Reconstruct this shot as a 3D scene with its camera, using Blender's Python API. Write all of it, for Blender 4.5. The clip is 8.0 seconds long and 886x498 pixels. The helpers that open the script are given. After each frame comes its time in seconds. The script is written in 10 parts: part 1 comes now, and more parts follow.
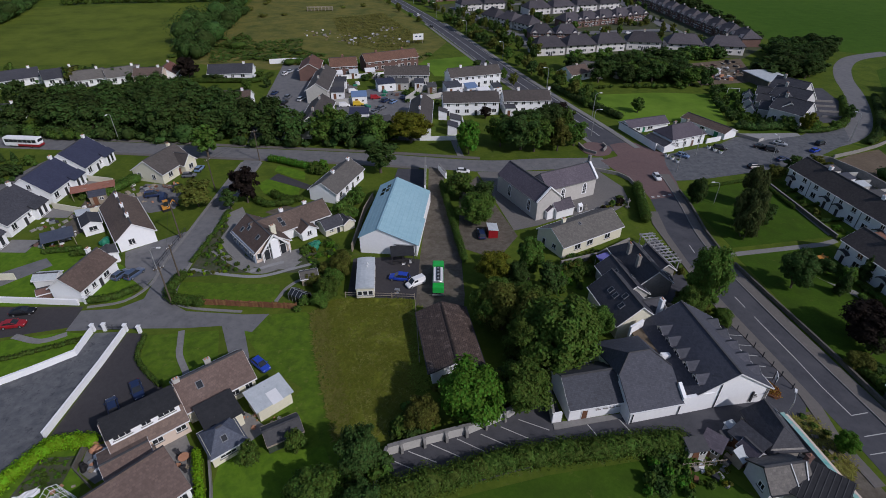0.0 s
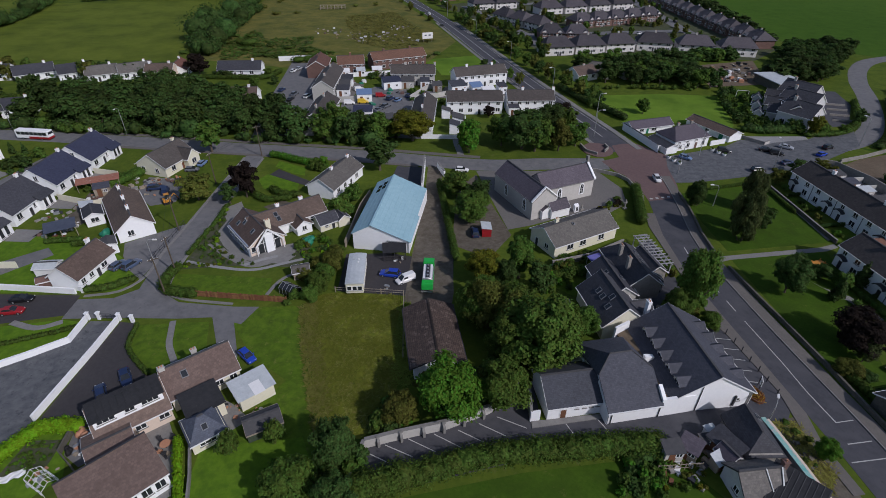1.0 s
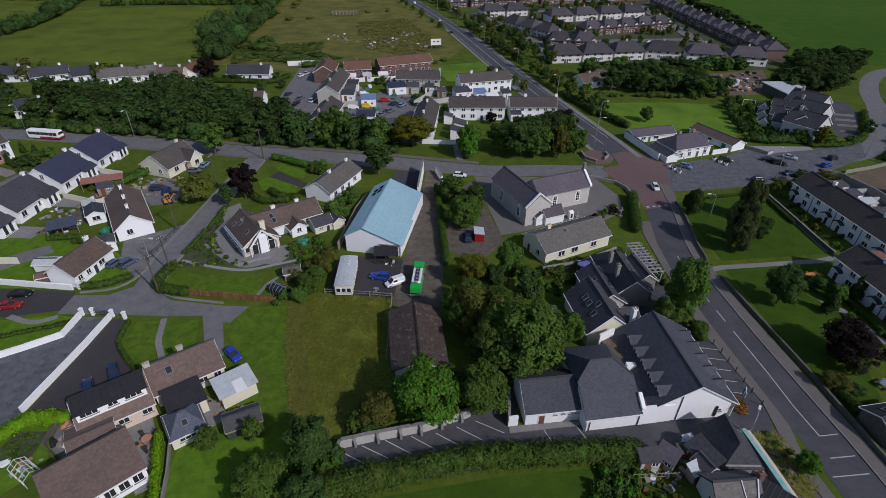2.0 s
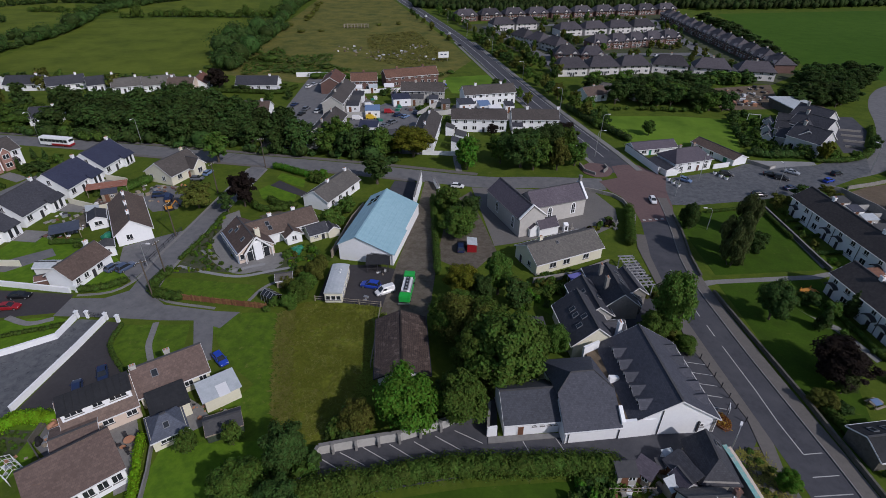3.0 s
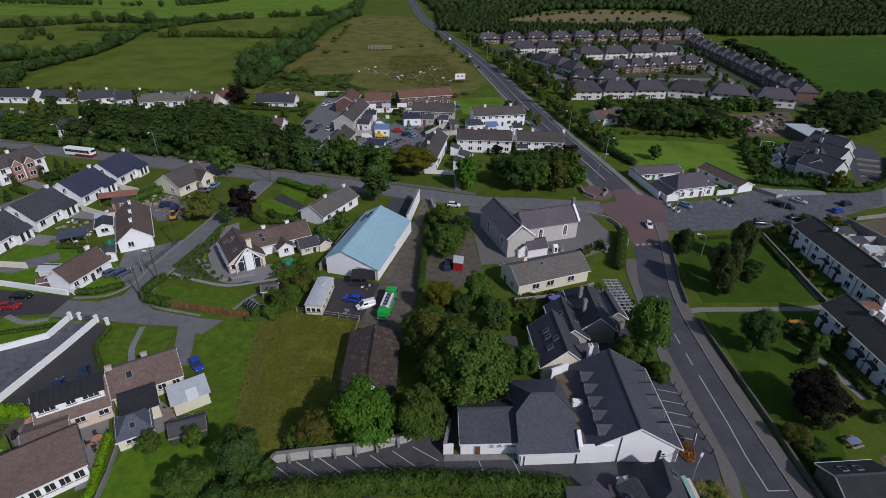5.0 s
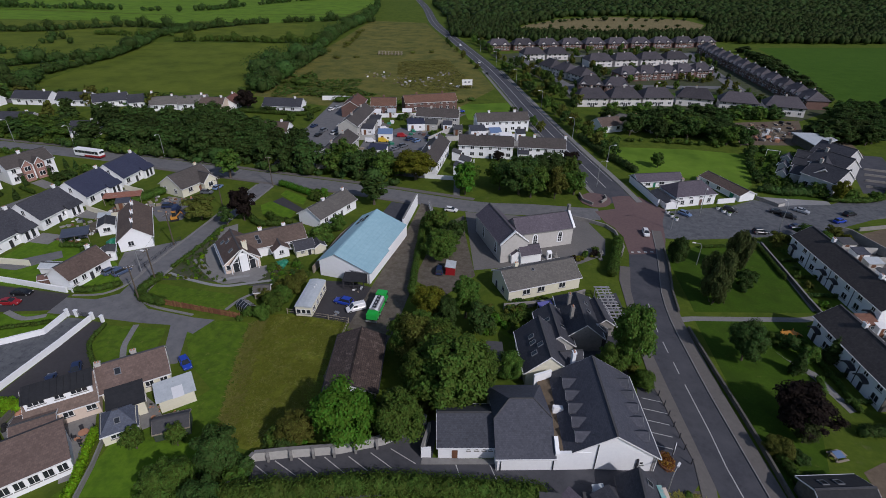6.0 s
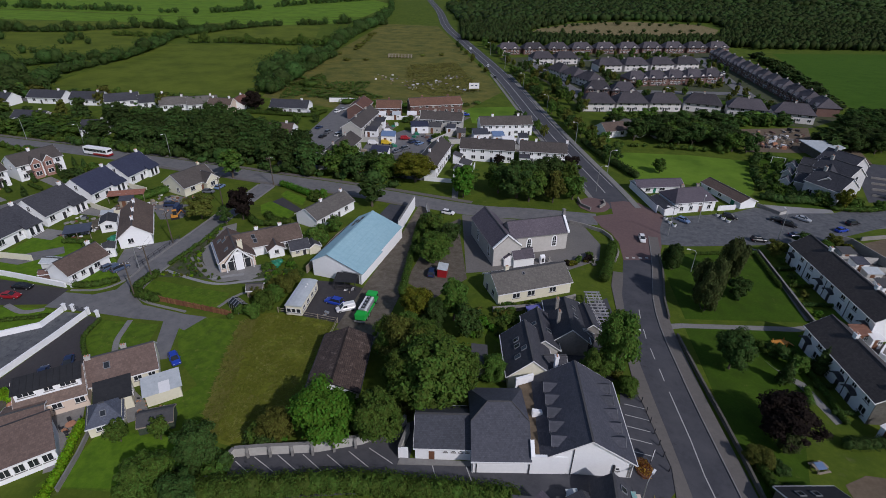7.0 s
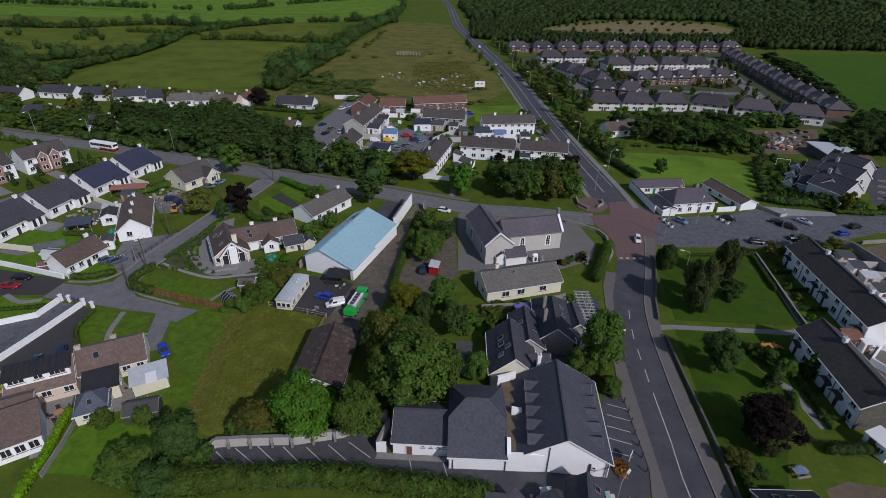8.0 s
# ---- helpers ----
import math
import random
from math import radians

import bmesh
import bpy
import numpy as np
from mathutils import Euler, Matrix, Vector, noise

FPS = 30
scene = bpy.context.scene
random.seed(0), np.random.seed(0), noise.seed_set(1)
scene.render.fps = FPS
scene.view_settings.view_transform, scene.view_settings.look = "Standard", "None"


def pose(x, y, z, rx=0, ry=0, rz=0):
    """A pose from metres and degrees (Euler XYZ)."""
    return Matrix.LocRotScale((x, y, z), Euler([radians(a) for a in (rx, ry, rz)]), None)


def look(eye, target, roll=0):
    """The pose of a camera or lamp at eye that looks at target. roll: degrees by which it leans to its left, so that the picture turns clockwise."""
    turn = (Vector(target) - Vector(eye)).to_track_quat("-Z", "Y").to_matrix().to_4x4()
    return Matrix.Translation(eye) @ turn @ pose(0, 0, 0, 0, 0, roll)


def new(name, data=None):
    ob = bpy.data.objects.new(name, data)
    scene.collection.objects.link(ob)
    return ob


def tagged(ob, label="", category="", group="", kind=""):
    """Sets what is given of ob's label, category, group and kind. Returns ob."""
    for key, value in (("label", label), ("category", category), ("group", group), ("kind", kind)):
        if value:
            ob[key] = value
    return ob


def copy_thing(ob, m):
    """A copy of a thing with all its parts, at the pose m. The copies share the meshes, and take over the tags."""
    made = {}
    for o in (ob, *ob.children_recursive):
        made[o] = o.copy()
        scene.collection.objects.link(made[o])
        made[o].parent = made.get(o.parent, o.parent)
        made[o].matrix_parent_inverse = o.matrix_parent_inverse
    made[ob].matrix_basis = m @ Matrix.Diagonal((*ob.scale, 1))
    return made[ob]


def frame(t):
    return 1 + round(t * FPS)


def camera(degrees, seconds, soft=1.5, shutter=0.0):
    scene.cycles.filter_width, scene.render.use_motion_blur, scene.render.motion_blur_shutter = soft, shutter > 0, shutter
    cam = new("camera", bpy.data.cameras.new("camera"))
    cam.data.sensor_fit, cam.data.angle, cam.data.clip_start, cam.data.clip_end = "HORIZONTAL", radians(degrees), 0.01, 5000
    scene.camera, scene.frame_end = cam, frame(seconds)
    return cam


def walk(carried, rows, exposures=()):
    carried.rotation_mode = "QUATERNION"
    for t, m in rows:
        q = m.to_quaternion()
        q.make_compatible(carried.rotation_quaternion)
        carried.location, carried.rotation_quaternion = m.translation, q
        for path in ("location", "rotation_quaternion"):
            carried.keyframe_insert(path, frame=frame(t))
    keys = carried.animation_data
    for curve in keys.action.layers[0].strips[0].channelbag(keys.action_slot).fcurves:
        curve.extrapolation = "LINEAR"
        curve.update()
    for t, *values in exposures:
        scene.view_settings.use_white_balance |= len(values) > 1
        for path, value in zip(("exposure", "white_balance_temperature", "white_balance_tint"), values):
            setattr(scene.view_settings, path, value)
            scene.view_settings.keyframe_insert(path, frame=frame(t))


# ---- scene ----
SITE = 1.28  # metres to one unit of the site plan: the plan's places and sizes below are in these units
cam = camera(81.0, 8.0, soft=0.6)
PATH = [
    (0, (0.678, -0.222, 53.636), (0.668, 1.436, 52.517), 0.5),
    (0.5, (2.749, -0.511, 53.585), (2.711, 1.146, 52.466), 0.5),
    (1, (4.651, -0.663, 53.634), (4.587, 0.992, 52.513), 0.6),
    (2.5, (10.577, -1.139, 53.796), (10.436, 0.534, 52.71), 0.7),
    (3, (12.494, -1.235, 53.892), (12.327, 0.448, 52.824), 0.7),
    (3.5, (14.494, -1.253, 53.954), (14.299, 0.439, 52.905), 0.8),
    (4, (16.473, -1.275, 54.064), (16.247, 0.423, 53.032), 0.8),
    (4.5, (18.502, -1.227, 54.187), (18.248, 0.476, 53.169), 0.8),
    (6, (24.532, -0.918, 54.488), (24.201, 0.788, 53.498), 0.9),
    (6.5, (26.542, -0.735, 54.656), (26.183, 0.969, 53.671), 1.0),
    (7, (28.517, -0.537, 54.75), (28.137, 1.164, 53.768), 1.1),
    (7.5, (30.413, -0.264, 54.822), (30.012, 1.43, 53.837), 1.2),
    (8, (32.387, 0.042, 54.811), (31.964, 1.729, 53.823), 1.2),
]
walk(cam, [(t, look(Vector(eye) * SITE, Vector(target) * SITE, roll)) for t, eye, target, roll in PATH],
     exposures=[(0.0, -0.74, 6280, 17), (4.5, -0.75, 6280, 17), (8.0, -0.78, 6280, 17)])

# ---- sky and sun ----
SUN_FROM = Vector((0.80, -0.62, 0.78)).normalized()
world = bpy.data.worlds.new("sky")
scene.world = world
world.use_nodes = True
sky = world.node_tree.nodes.new("ShaderNodeTexSky")
sky.sky_type, sky.sun_disc = "NISHITA", False
sky.sun_elevation = math.asin(SUN_FROM.z)
sky.sun_rotation = math.atan2(SUN_FROM.x, SUN_FROM.y)
background = world.node_tree.nodes["Background"]
background.inputs["Strength"].default_value = 0.135
world.node_tree.links.new(sky.outputs[0], background.inputs["Color"])
sun_data = bpy.data.lights.new("sun", "SUN")
sun_data.energy, sun_data.angle, sun_data.color = 4.0, radians(0.6), (1.0, 0.975, 0.945)
new("sun", sun_data).matrix_world = look(SUN_FROM * 300, (0, 0, 0))


# ---- materials ----
def material(name, a, b, rough=0.85, big=0.15, fine=3.0, bump=0.2, stain=None, stain_at=0.62, metal=0.0, spec=0.3,
             island=0.0, obj=0.0, mid=None):
    """Two colours mixed by broad and fine noise in world metres, with stains, relief, and shifts by piece or object."""
    m = bpy.data.materials.new(name)
    m.use_nodes = True
    nt = m.node_tree
    n, l = nt.nodes, nt.links
    bsdf = n["Principled BSDF"]
    geo = n.new("ShaderNodeNewGeometry")

    def noise_at(scale, detail=4.0, rough_=0.6):
        q = n.new("ShaderNodeTexNoise")
        q.inputs["Scale"].default_value, q.inputs["Detail"].default_value, q.inputs["Roughness"].default_value = scale / SITE, detail, rough_
        l.new(geo.outputs["Position"], q.inputs["Vector"])
        return q.outputs["Fac"]

    def ramp(fac, lo, hi):
        r = n.new("ShaderNodeMapRange")
        r.inputs["From Min"].default_value, r.inputs["From Max"].default_value = lo, hi
        l.new(fac, r.inputs["Value"])
        return r.outputs["Result"]

    def mix(fac, ca, cb, blend="MIX"):
        x = n.new("ShaderNodeMix")
        x.data_type, x.blend_type = "RGBA", blend
        for sock, v in ((x.inputs["Factor"], fac), (x.inputs["A"], ca), (x.inputs["B"], cb)):
            if isinstance(v, bpy.types.NodeSocket):
                l.new(v, sock)
            else:
                sock.default_value = v if not isinstance(v, tuple) else (*v, 1.0)
        return x.outputs["Result"]

    nb, nf = noise_at(big), noise_at(fine, 5.0, 0.7)
    s = n.new("ShaderNodeMath")
    s.operation = "ADD"
    l.new(ramp(nb, 0.3, 0.7), s.inputs[0])
    l.new(ramp(nf, 0.36, 0.64), s.inputs[1])
    h = n.new("ShaderNodeMath")
    h.operation, h.inputs[1].default_value = "MULTIPLY", 0.5
    l.new(s.outputs[0], h.inputs[0])
    col = mix(h.outputs[0], a, b)
    if mid:
        col = mix(ramp(noise_at(big * 3.7), 0.42, 0.74), col, mid)
    if stain:
        col = mix(ramp(noise_at(big * 2.3 + 0.4, 6.0, 0.75), stain_at, stain_at + 0.12), col, stain)
    for amount, sock in ((island, geo.outputs["Random Per Island"]), (obj, None)):
        if amount:
            if sock is None:
                info = n.new("ShaderNodeObjectInfo")
                sock = info.outputs["Random"]
            hsv = n.new("ShaderNodeHueSaturation")
            l.new(col, hsv.inputs["Color"])
            v = n.new("ShaderNodeMapRange")
            v.inputs["To Min"].default_value, v.inputs["To Max"].default_value = 1 - amount, 1 + amount
            l.new(sock, v.inputs["Value"])
            l.new(v.outputs["Result"], hsv.inputs["Value"])
            hu = n.new("ShaderNodeMapRange")
            hu.inputs["To Min"].default_value, hu.inputs["To Max"].default_value = 0.5 - amount * 0.06, 0.5 + amount * 0.06
            l.new(sock, hu.inputs["Value"])
            l.new(hu.outputs["Result"], hsv.inputs["Hue"])
            col = hsv.outputs["Color"]
    l.new(col, bsdf.inputs["Base Color"])
    bsdf.inputs["Roughness"].default_value = rough
    bsdf.inputs["Metallic"].default_value = metal
    bsdf.inputs["Specular IOR Level"].default_value = spec
    if bump:
        bp = n.new("ShaderNodeBump")
        bp.inputs["Strength"].default_value, bp.inputs["Distance"].default_value = bump, 0.05
        l.new(nf, bp.inputs["Height"])
        l.new(bp.outputs["Normal"], bsdf.inputs["Normal"])
    return m


def roof_material(name, a, b, moss=None, tile=(0.3, 0.25), rough=0.75, joint=0.84, bump=0.22, spec=0.3, moss_at=0.6, obj=0.12):
    """Roof covering laid in courses: the UV map runs along the eave and up the slope in metres."""
    m = material(name, a, b, rough, 0.25, 2.5, 0.0, moss, moss_at, spec=spec, obj=obj)
    n, l = m.node_tree.nodes, m.node_tree.links
    bsdf = n["Principled BSDF"]
    col = bsdf.inputs["Base Color"].links[0].from_socket
    uv = n.new("ShaderNodeUVMap")
    uv.uv_map = "uv"
    br = n.new("ShaderNodeTexBrick")
    br.offset = 0.5
    br.inputs["Scale"].default_value = 1.0
    br.inputs["Brick Width"].default_value, br.inputs["Row Height"].default_value = tile
    br.inputs["Mortar Size"].default_value = 0.018
    br.inputs["Color1"].default_value = (0.84, 0.84, 0.84, 1)
    br.inputs["Color2"].default_value = (1.14, 1.13, 1.12, 1)
    br.inputs["Mortar"].default_value = (joint, joint, joint, 1)
    l.new(uv.outputs[0], br.inputs["Vector"])
    x = n.new("ShaderNodeMix")
    x.data_type, x.blend_type = "RGBA", "MULTIPLY"
    x.inputs["Factor"].default_value = 1.0
    l.new(col, x.inputs["A"])
    l.new(br.outputs["Color"], x.inputs["B"])
    l.new(x.outputs["Result"], bsdf.inputs["Base Color"])
    bp = n.new("ShaderNodeBump")
    bp.inputs["Strength"].default_value, bp.inputs["Distance"].default_value = bump, 0.04
    l.new(br.outputs["Color"], bp.inputs["Height"])
    l.new(bp.outputs["Normal"], bsdf.inputs["Normal"])
    return m


def leaf_material(name, a, b, island=0.35):
    m = material(name, a, b, 0.7, 0.5, 2.0, 0.0, island=island, obj=0.18, spec=0.12)
    n, l = m.node_tree.nodes, m.node_tree.links
    bsdf = n["Principled BSDF"]
    col = bsdf.inputs["Base Color"].links[0].from_socket
    tr = n.new("ShaderNodeBsdfTranslucent")
    l.new(col, tr.inputs["Color"])
    mx = n.new("ShaderNodeMixShader")
    mx.inputs[0].default_value = 0.36
    l.new(bsdf.outputs[0], mx.inputs[1])
    l.new(tr.outputs[0], mx.inputs[2])
    l.new(mx.outputs[0], n["Material Output"].inputs["Surface"])
    return m


M = {}
M["grass"] = material("grass", (0.06, 0.096, 0.011), (0.108, 0.142, 0.02), 0.95, 0.06, 1.2, 0.5, (0.1, 0.115, 0.036), 0.58, mid=(0.05, 0.084, 0.012), spec=0.06)
M["lawn"] = material("mown_lawn", (0.06, 0.115, 0.010), (0.112, 0.178, 0.018), 0.95, 0.2, 1.4, 0.3, (0.15, 0.165, 0.04), 0.58, mid=(0.052, 0.092, 0.013), spec=0.06)
M["garden_lawn"] = material("bright_garden_lawn", (0.07, 0.15, 0.010), (0.125, 0.215, 0.019), 0.95, 0.2, 1.4, 0.3, (0.15, 0.175, 0.04), 0.62, mid=(0.06, 0.12, 0.013), spec=0.06)
M["park_lawn"] = material("park_lawn", (0.032, 0.074, 0.007), (0.062, 0.113, 0.012), 0.95, 0.09, 2.0, 0.3, (0.105, 0.12, 0.028), 0.6, mid=(0.036, 0.066, 0.009), spec=0.06)
M["meadow"] = material("meadow_grass", (0.118, 0.142, 0.015), (0.185, 0.194, 0.03), 0.97, 0.22, 1.1, 0.8, (0.2, 0.17, 0.06), 0.57, mid=(0.08, 0.105, 0.015), spec=0.06)
M["pasture"] = material("pasture", (0.09, 0.124, 0.015), (0.132, 0.16, 0.024), 0.97, 0.016, 0.25, 0.4, (0.105, 0.115, 0.03), 0.6, mid=(0.06, 0.085, 0.013), spec=0.06)
M["pasture_bright"] = material("pasture_bright", (0.1, 0.19, 0.018), (0.14, 0.23, 0.028), 0.97, 0.02, 0.25, 0.4, (0.13, 0.17, 0.05), 0.62, mid=(0.07, 0.13, 0.016), spec=0.06)
M["rough_ground"] = material("rough_ground", (0.115, 0.115, 0.026), (0.178, 0.158, 0.046), 0.97, 0.03, 0.35, 0.6, (0.20, 0.165, 0.10), 0.58, mid=(0.055, 0.08, 0.022), spec=0.06)
M["plots"] = material("garden_plots", (0.045, 0.065, 0.022), (0.105, 0.095, 0.075), 0.95, 0.25, 0.8, 0.3, (0.10, 0.10, 0.105), 0.55, mid=(0.05, 0.075, 0.02), spec=0.1)
M["soil"] = material("bare_soil", (0.10, 0.075, 0.05), (0.17, 0.13, 0.09), 0.95, 0.1, 1.2, 0.6, (0.07, 0.085, 0.03), 0.62)
M["asphalt"] = material("asphalt", (0.048, 0.049, 0.058), (0.076, 0.077, 0.088), 0.85, 0.08, 1.3, 0.2, (0.042, 0.042, 0.048), 0.6, mid=(0.085, 0.085, 0.094))
M["asphalt_pale"] = material("worn_asphalt", (0.118, 0.118, 0.123), (0.168, 0.167, 0.171), 0.88, 0.14, 0.9, 0.2, (0.1, 0.1, 0.102), 0.58, mid=(0.185, 0.183, 0.185))
M["driveway"] = material("streaked_driveway", (0.07, 0.076, 0.086), (0.118, 0.123, 0.132), 0.85, 0.22, 0.7, 0.2, (0.055, 0.058, 0.066), 0.55, mid=(0.15, 0.153, 0.158))
M["tarmac"] = material("dark_tarmac", (0.040, 0.037, 0.040), (0.058, 0.054, 0.057), 0.85, 0.15, 1.7, 0.2, (0.07, 0.066, 0.066), 0.64)
M["red_paving"] = material("red_surfacing", (0.125, 0.080, 0.078), (0.170, 0.112, 0.105), 0.85, 0.1, 1.5, 0.2, (0.09, 0.068, 0.068), 0.62)
M["concrete"] = material("concrete", (0.17, 0.165, 0.16), (0.25, 0.245, 0.235), 0.88, 0.3, 2.0, 0.2, (0.15, 0.145, 0.13), 0.62)
M["pavement"] = material("worn_pavement", (0.118, 0.108, 0.1), (0.166, 0.152, 0.14), 0.9, 0.3, 2.0, 0.2, (0.09, 0.083, 0.077), 0.6, mid=(0.135, 0.125, 0.117))
M["church_gravel"] = material("fine_gravel", (0.13, 0.123, 0.116), (0.182, 0.172, 0.162), 0.92, 0.15, 2.5, 0.3, (0.12, 0.115, 0.11), 0.62)
M["gravel"] = material("gravel", (0.21, 0.21, 0.215), (0.31, 0.31, 0.31), 0.92, 0.2, 3.5, 0.4, (0.15, 0.15, 0.145), 0.63)
M["lane"] = material("stony_lane", (0.092, 0.078, 0.06), (0.155, 0.136, 0.11), 0.93, 0.2, 1.6, 0.4, (0.07, 0.075, 0.035), 0.58, mid=(0.075, 0.062, 0.046))
M["line"] = material("road_paint", (0.34, 0.34, 0.335), (0.5, 0.5, 0.485), 0.7, 1.0, 6.0, 0.05, (0.20, 0.20, 0.20), 0.62)
M["white"] = material("white_render", (0.79, 0.80, 0.815), (0.87, 0.88, 0.89), 0.8, 0.3, 2.5, 0.08, (0.68, 0.68, 0.67), 0.7)
M["cream"] = material("cream_render", (0.64, 0.61, 0.48), (0.73, 0.70, 0.56), 0.8, 0.3, 2.5, 0.08, (0.53, 0.50, 0.40), 0.66)
M["estate_render"] = material("estate_render", (0.58, 0.56, 0.545), (0.70, 0.68, 0.66), 0.85, 0.3, 2.5, 0.08, (0.40, 0.38, 0.36), 0.66)
M["peach"] = material("peach_render", (0.62, 0.51, 0.42), (0.70, 0.58, 0.49), 0.8, 0.3, 2.5, 0.08, (0.50, 0.41, 0.34), 0.66)
M["pale_render"] = material("pale_grey_render", (0.50, 0.50, 0.50), (0.60, 0.60, 0.60), 0.85, 0.25, 2.0, 0.1, (0.38, 0.38, 0.37), 0.62)
M["grey_render"] = material("grey_render", (0.40, 0.39, 0.37), (0.50, 0.49, 0.46), 0.85, 0.25, 2.0, 0.1, (0.30, 0.29, 0.27), 0.62)
M["church_render"] = material("pale_church_render", (0.45, 0.43, 0.405), (0.54, 0.52, 0.49), 0.85, 0.25, 2.0, 0.1, (0.40, 0.38, 0.35), 0.62)
M["stone"] = material("rubble_stone", (0.20, 0.19, 0.18), (0.33, 0.31, 0.28), 0.9, 0.6, 3.0, 0.7, (0.13, 0.13, 0.11), 0.6)
M["dark_stone"] = material("dark_weathered_stone", (0.075, 0.07, 0.06), (0.15, 0.14, 0.12), 0.92, 0.6, 2.5, 0.6, (0.06, 0.075, 0.035), 0.58)
M["sand"] = material("sandy_clearing", (0.16, 0.13, 0.062), (0.26, 0.205, 0.11), 0.97, 0.05, 0.4, 0.4, (0.085, 0.10, 0.03), 0.5, spec=0.06)
M["pink_brick"] = material("pink_brick", (0.30, 0.16, 0.13), (0.38, 0.22, 0.18), 0.88, 0.5, 4.0, 0.15)
M["brick"] = material("red_brick", (0.125, 0.075, 0.065), (0.185, 0.11, 0.09), 0.88, 0.5, 4.0, 0.2, (0.16, 0.085, 0.07), 0.62)
M["green_timber"] = material("dark_green_boards", (0.035, 0.052, 0.034), (0.06, 0.08, 0.055), 0.8, 0.5, 4.0, 0.15, (0.07, 0.075, 0.05), 0.6)
M["glass"] = material("window_glass", (0.015, 0.018, 0.022), (0.035, 0.04, 0.045), 0.08, 0.6, 1.0, 0.0, spec=0.6)
M["pvc"] = material("white_pvc", (0.72, 0.72, 0.72), (0.80, 0.80, 0.80), 0.45, 0.8, 5.0, 0.02)
M["dark_trim"] = material("dark_trim", (0.03, 0.03, 0.035), (0.05, 0.05, 0.055), 0.5, 0.8, 4.0, 0.02)
M["wood_brown"] = material("brown_wood", (0.12, 0.055, 0.03), (0.20, 0.09, 0.05), 0.7, 0.8, 6.0, 0.2)
M["wood_pale"] = material("weathered_wood", (0.24, 0.20, 0.15), (0.36, 0.31, 0.24), 0.8, 0.6, 5.0, 0.2, (0.16, 0.14, 0.11), 0.6)
M["fence_wood"] = material("stained_fence_wood", (0.17, 0.075, 0.035), (0.25, 0.12, 0.06), 0.8, 0.8, 4.0, 0.2, obj=0.25)
M["steel"] = material("galvanised_steel", (0.36, 0.37, 0.38), (0.48, 0.49, 0.50), 0.45, 0.6, 3.0, 0.03, metal=0.6)
M["tin_sheet"] = material("pale_sheet_roof", (0.40, 0.44, 0.46), (0.55, 0.58, 0.60), 0.5, 0.6, 2.0, 0.05, (0.30, 0.31, 0.31), 0.6)
M["blue_sheet"] = material("pale_blue_sheet_roof", (0.25, 0.42, 0.49), (0.32, 0.50, 0.565), 0.5, 0.15, 1.2, 0.03, (0.22, 0.36, 0.41), 0.64)
M["lead"] = material("grey_lead_flashing", (0.13, 0.14, 0.155), (0.19, 0.2, 0.215), 0.5, 0.8, 4.0, 0.03)
M["bark"] = material("bark", (0.07, 0.055, 0.04), (0.13, 0.105, 0.08), 0.9, 1.0, 8.0, 0.4)
M["black"] = material("black_rubber", (0.014, 0.014, 0.015), (0.024, 0.024, 0.025), 0.7, 2.0, 8.0, 0.05)
M["plastic_green"] = material("green_plastic", (0.02, 0.17, 0.10), (0.03, 0.23, 0.14), 0.4, 1.0, 4.0, 0.02)
M["clay"] = material("clay_pot", (0.40, 0.19, 0.11), (0.50, 0.26, 0.16), 0.8, 1.0, 6.0, 0.05)

R = {}
R["slate"] = roof_material("slate_roof", (0.05, 0.054, 0.07), (0.076, 0.08, 0.1), (0.044, 0.046, 0.054), (0.30, 0.22))
R["slate_dark"] = roof_material("dark_slate_roof", (0.040, 0.042, 0.052), (0.066, 0.067, 0.078), (0.085, 0.082, 0.078), (0.30, 0.22), moss_at=0.66)
R["navy"] = roof_material("blue_black_slate_roof", (0.032, 0.037, 0.07), (0.048, 0.054, 0.094), None, (0.30, 0.22))
R["grey_tile"] = roof_material("grey_concrete_tile_roof", (0.105, 0.098, 0.090), (0.150, 0.140, 0.128), (0.19, 0.175, 0.15), (0.33, 0.32), moss_at=0.62)
R["brown_tile"] = roof_material("brown_concrete_tile_roof", (0.086, 0.062, 0.052), (0.135, 0.096, 0.079), (0.17, 0.135, 0.11), (0.33, 0.32), moss_at=0.62)
R["pink_tile"] = roof_material("weathered_brown_tile_roof", (0.128, 0.09, 0.076), (0.185, 0.133, 0.112), (0.2, 0.125, 0.085), (0.33, 0.32), moss_at=0.64)
R["red_tile"] = roof_material("red_brown_tile_roof", (0.150, 0.068, 0.050), (0.205, 0.100, 0.072), (0.12, 0.075, 0.06), (0.33, 0.32), moss_at=0.62)
R["rusty_tile"] = roof_material("rust_brown_tile_roof", (0.05, 0.036, 0.032), (0.115, 0.082, 0.068), (0.2, 0.155, 0.13), (0.42, 0.30), joint=0.3, bump=1.0, moss_at=0.54)
R["purple_slate"] = roof_material("purple_slate_roof", (0.082, 0.070, 0.088), (0.125, 0.108, 0.130), (0.07, 0.064, 0.07), (0.30, 0.22))
R["dull_tile"] = roof_material("dull_brown_grey_tile_roof", (0.062, 0.054, 0.050), (0.098, 0.086, 0.080), (0.13, 0.115, 0.10), (0.33, 0.32), moss_at=0.64)
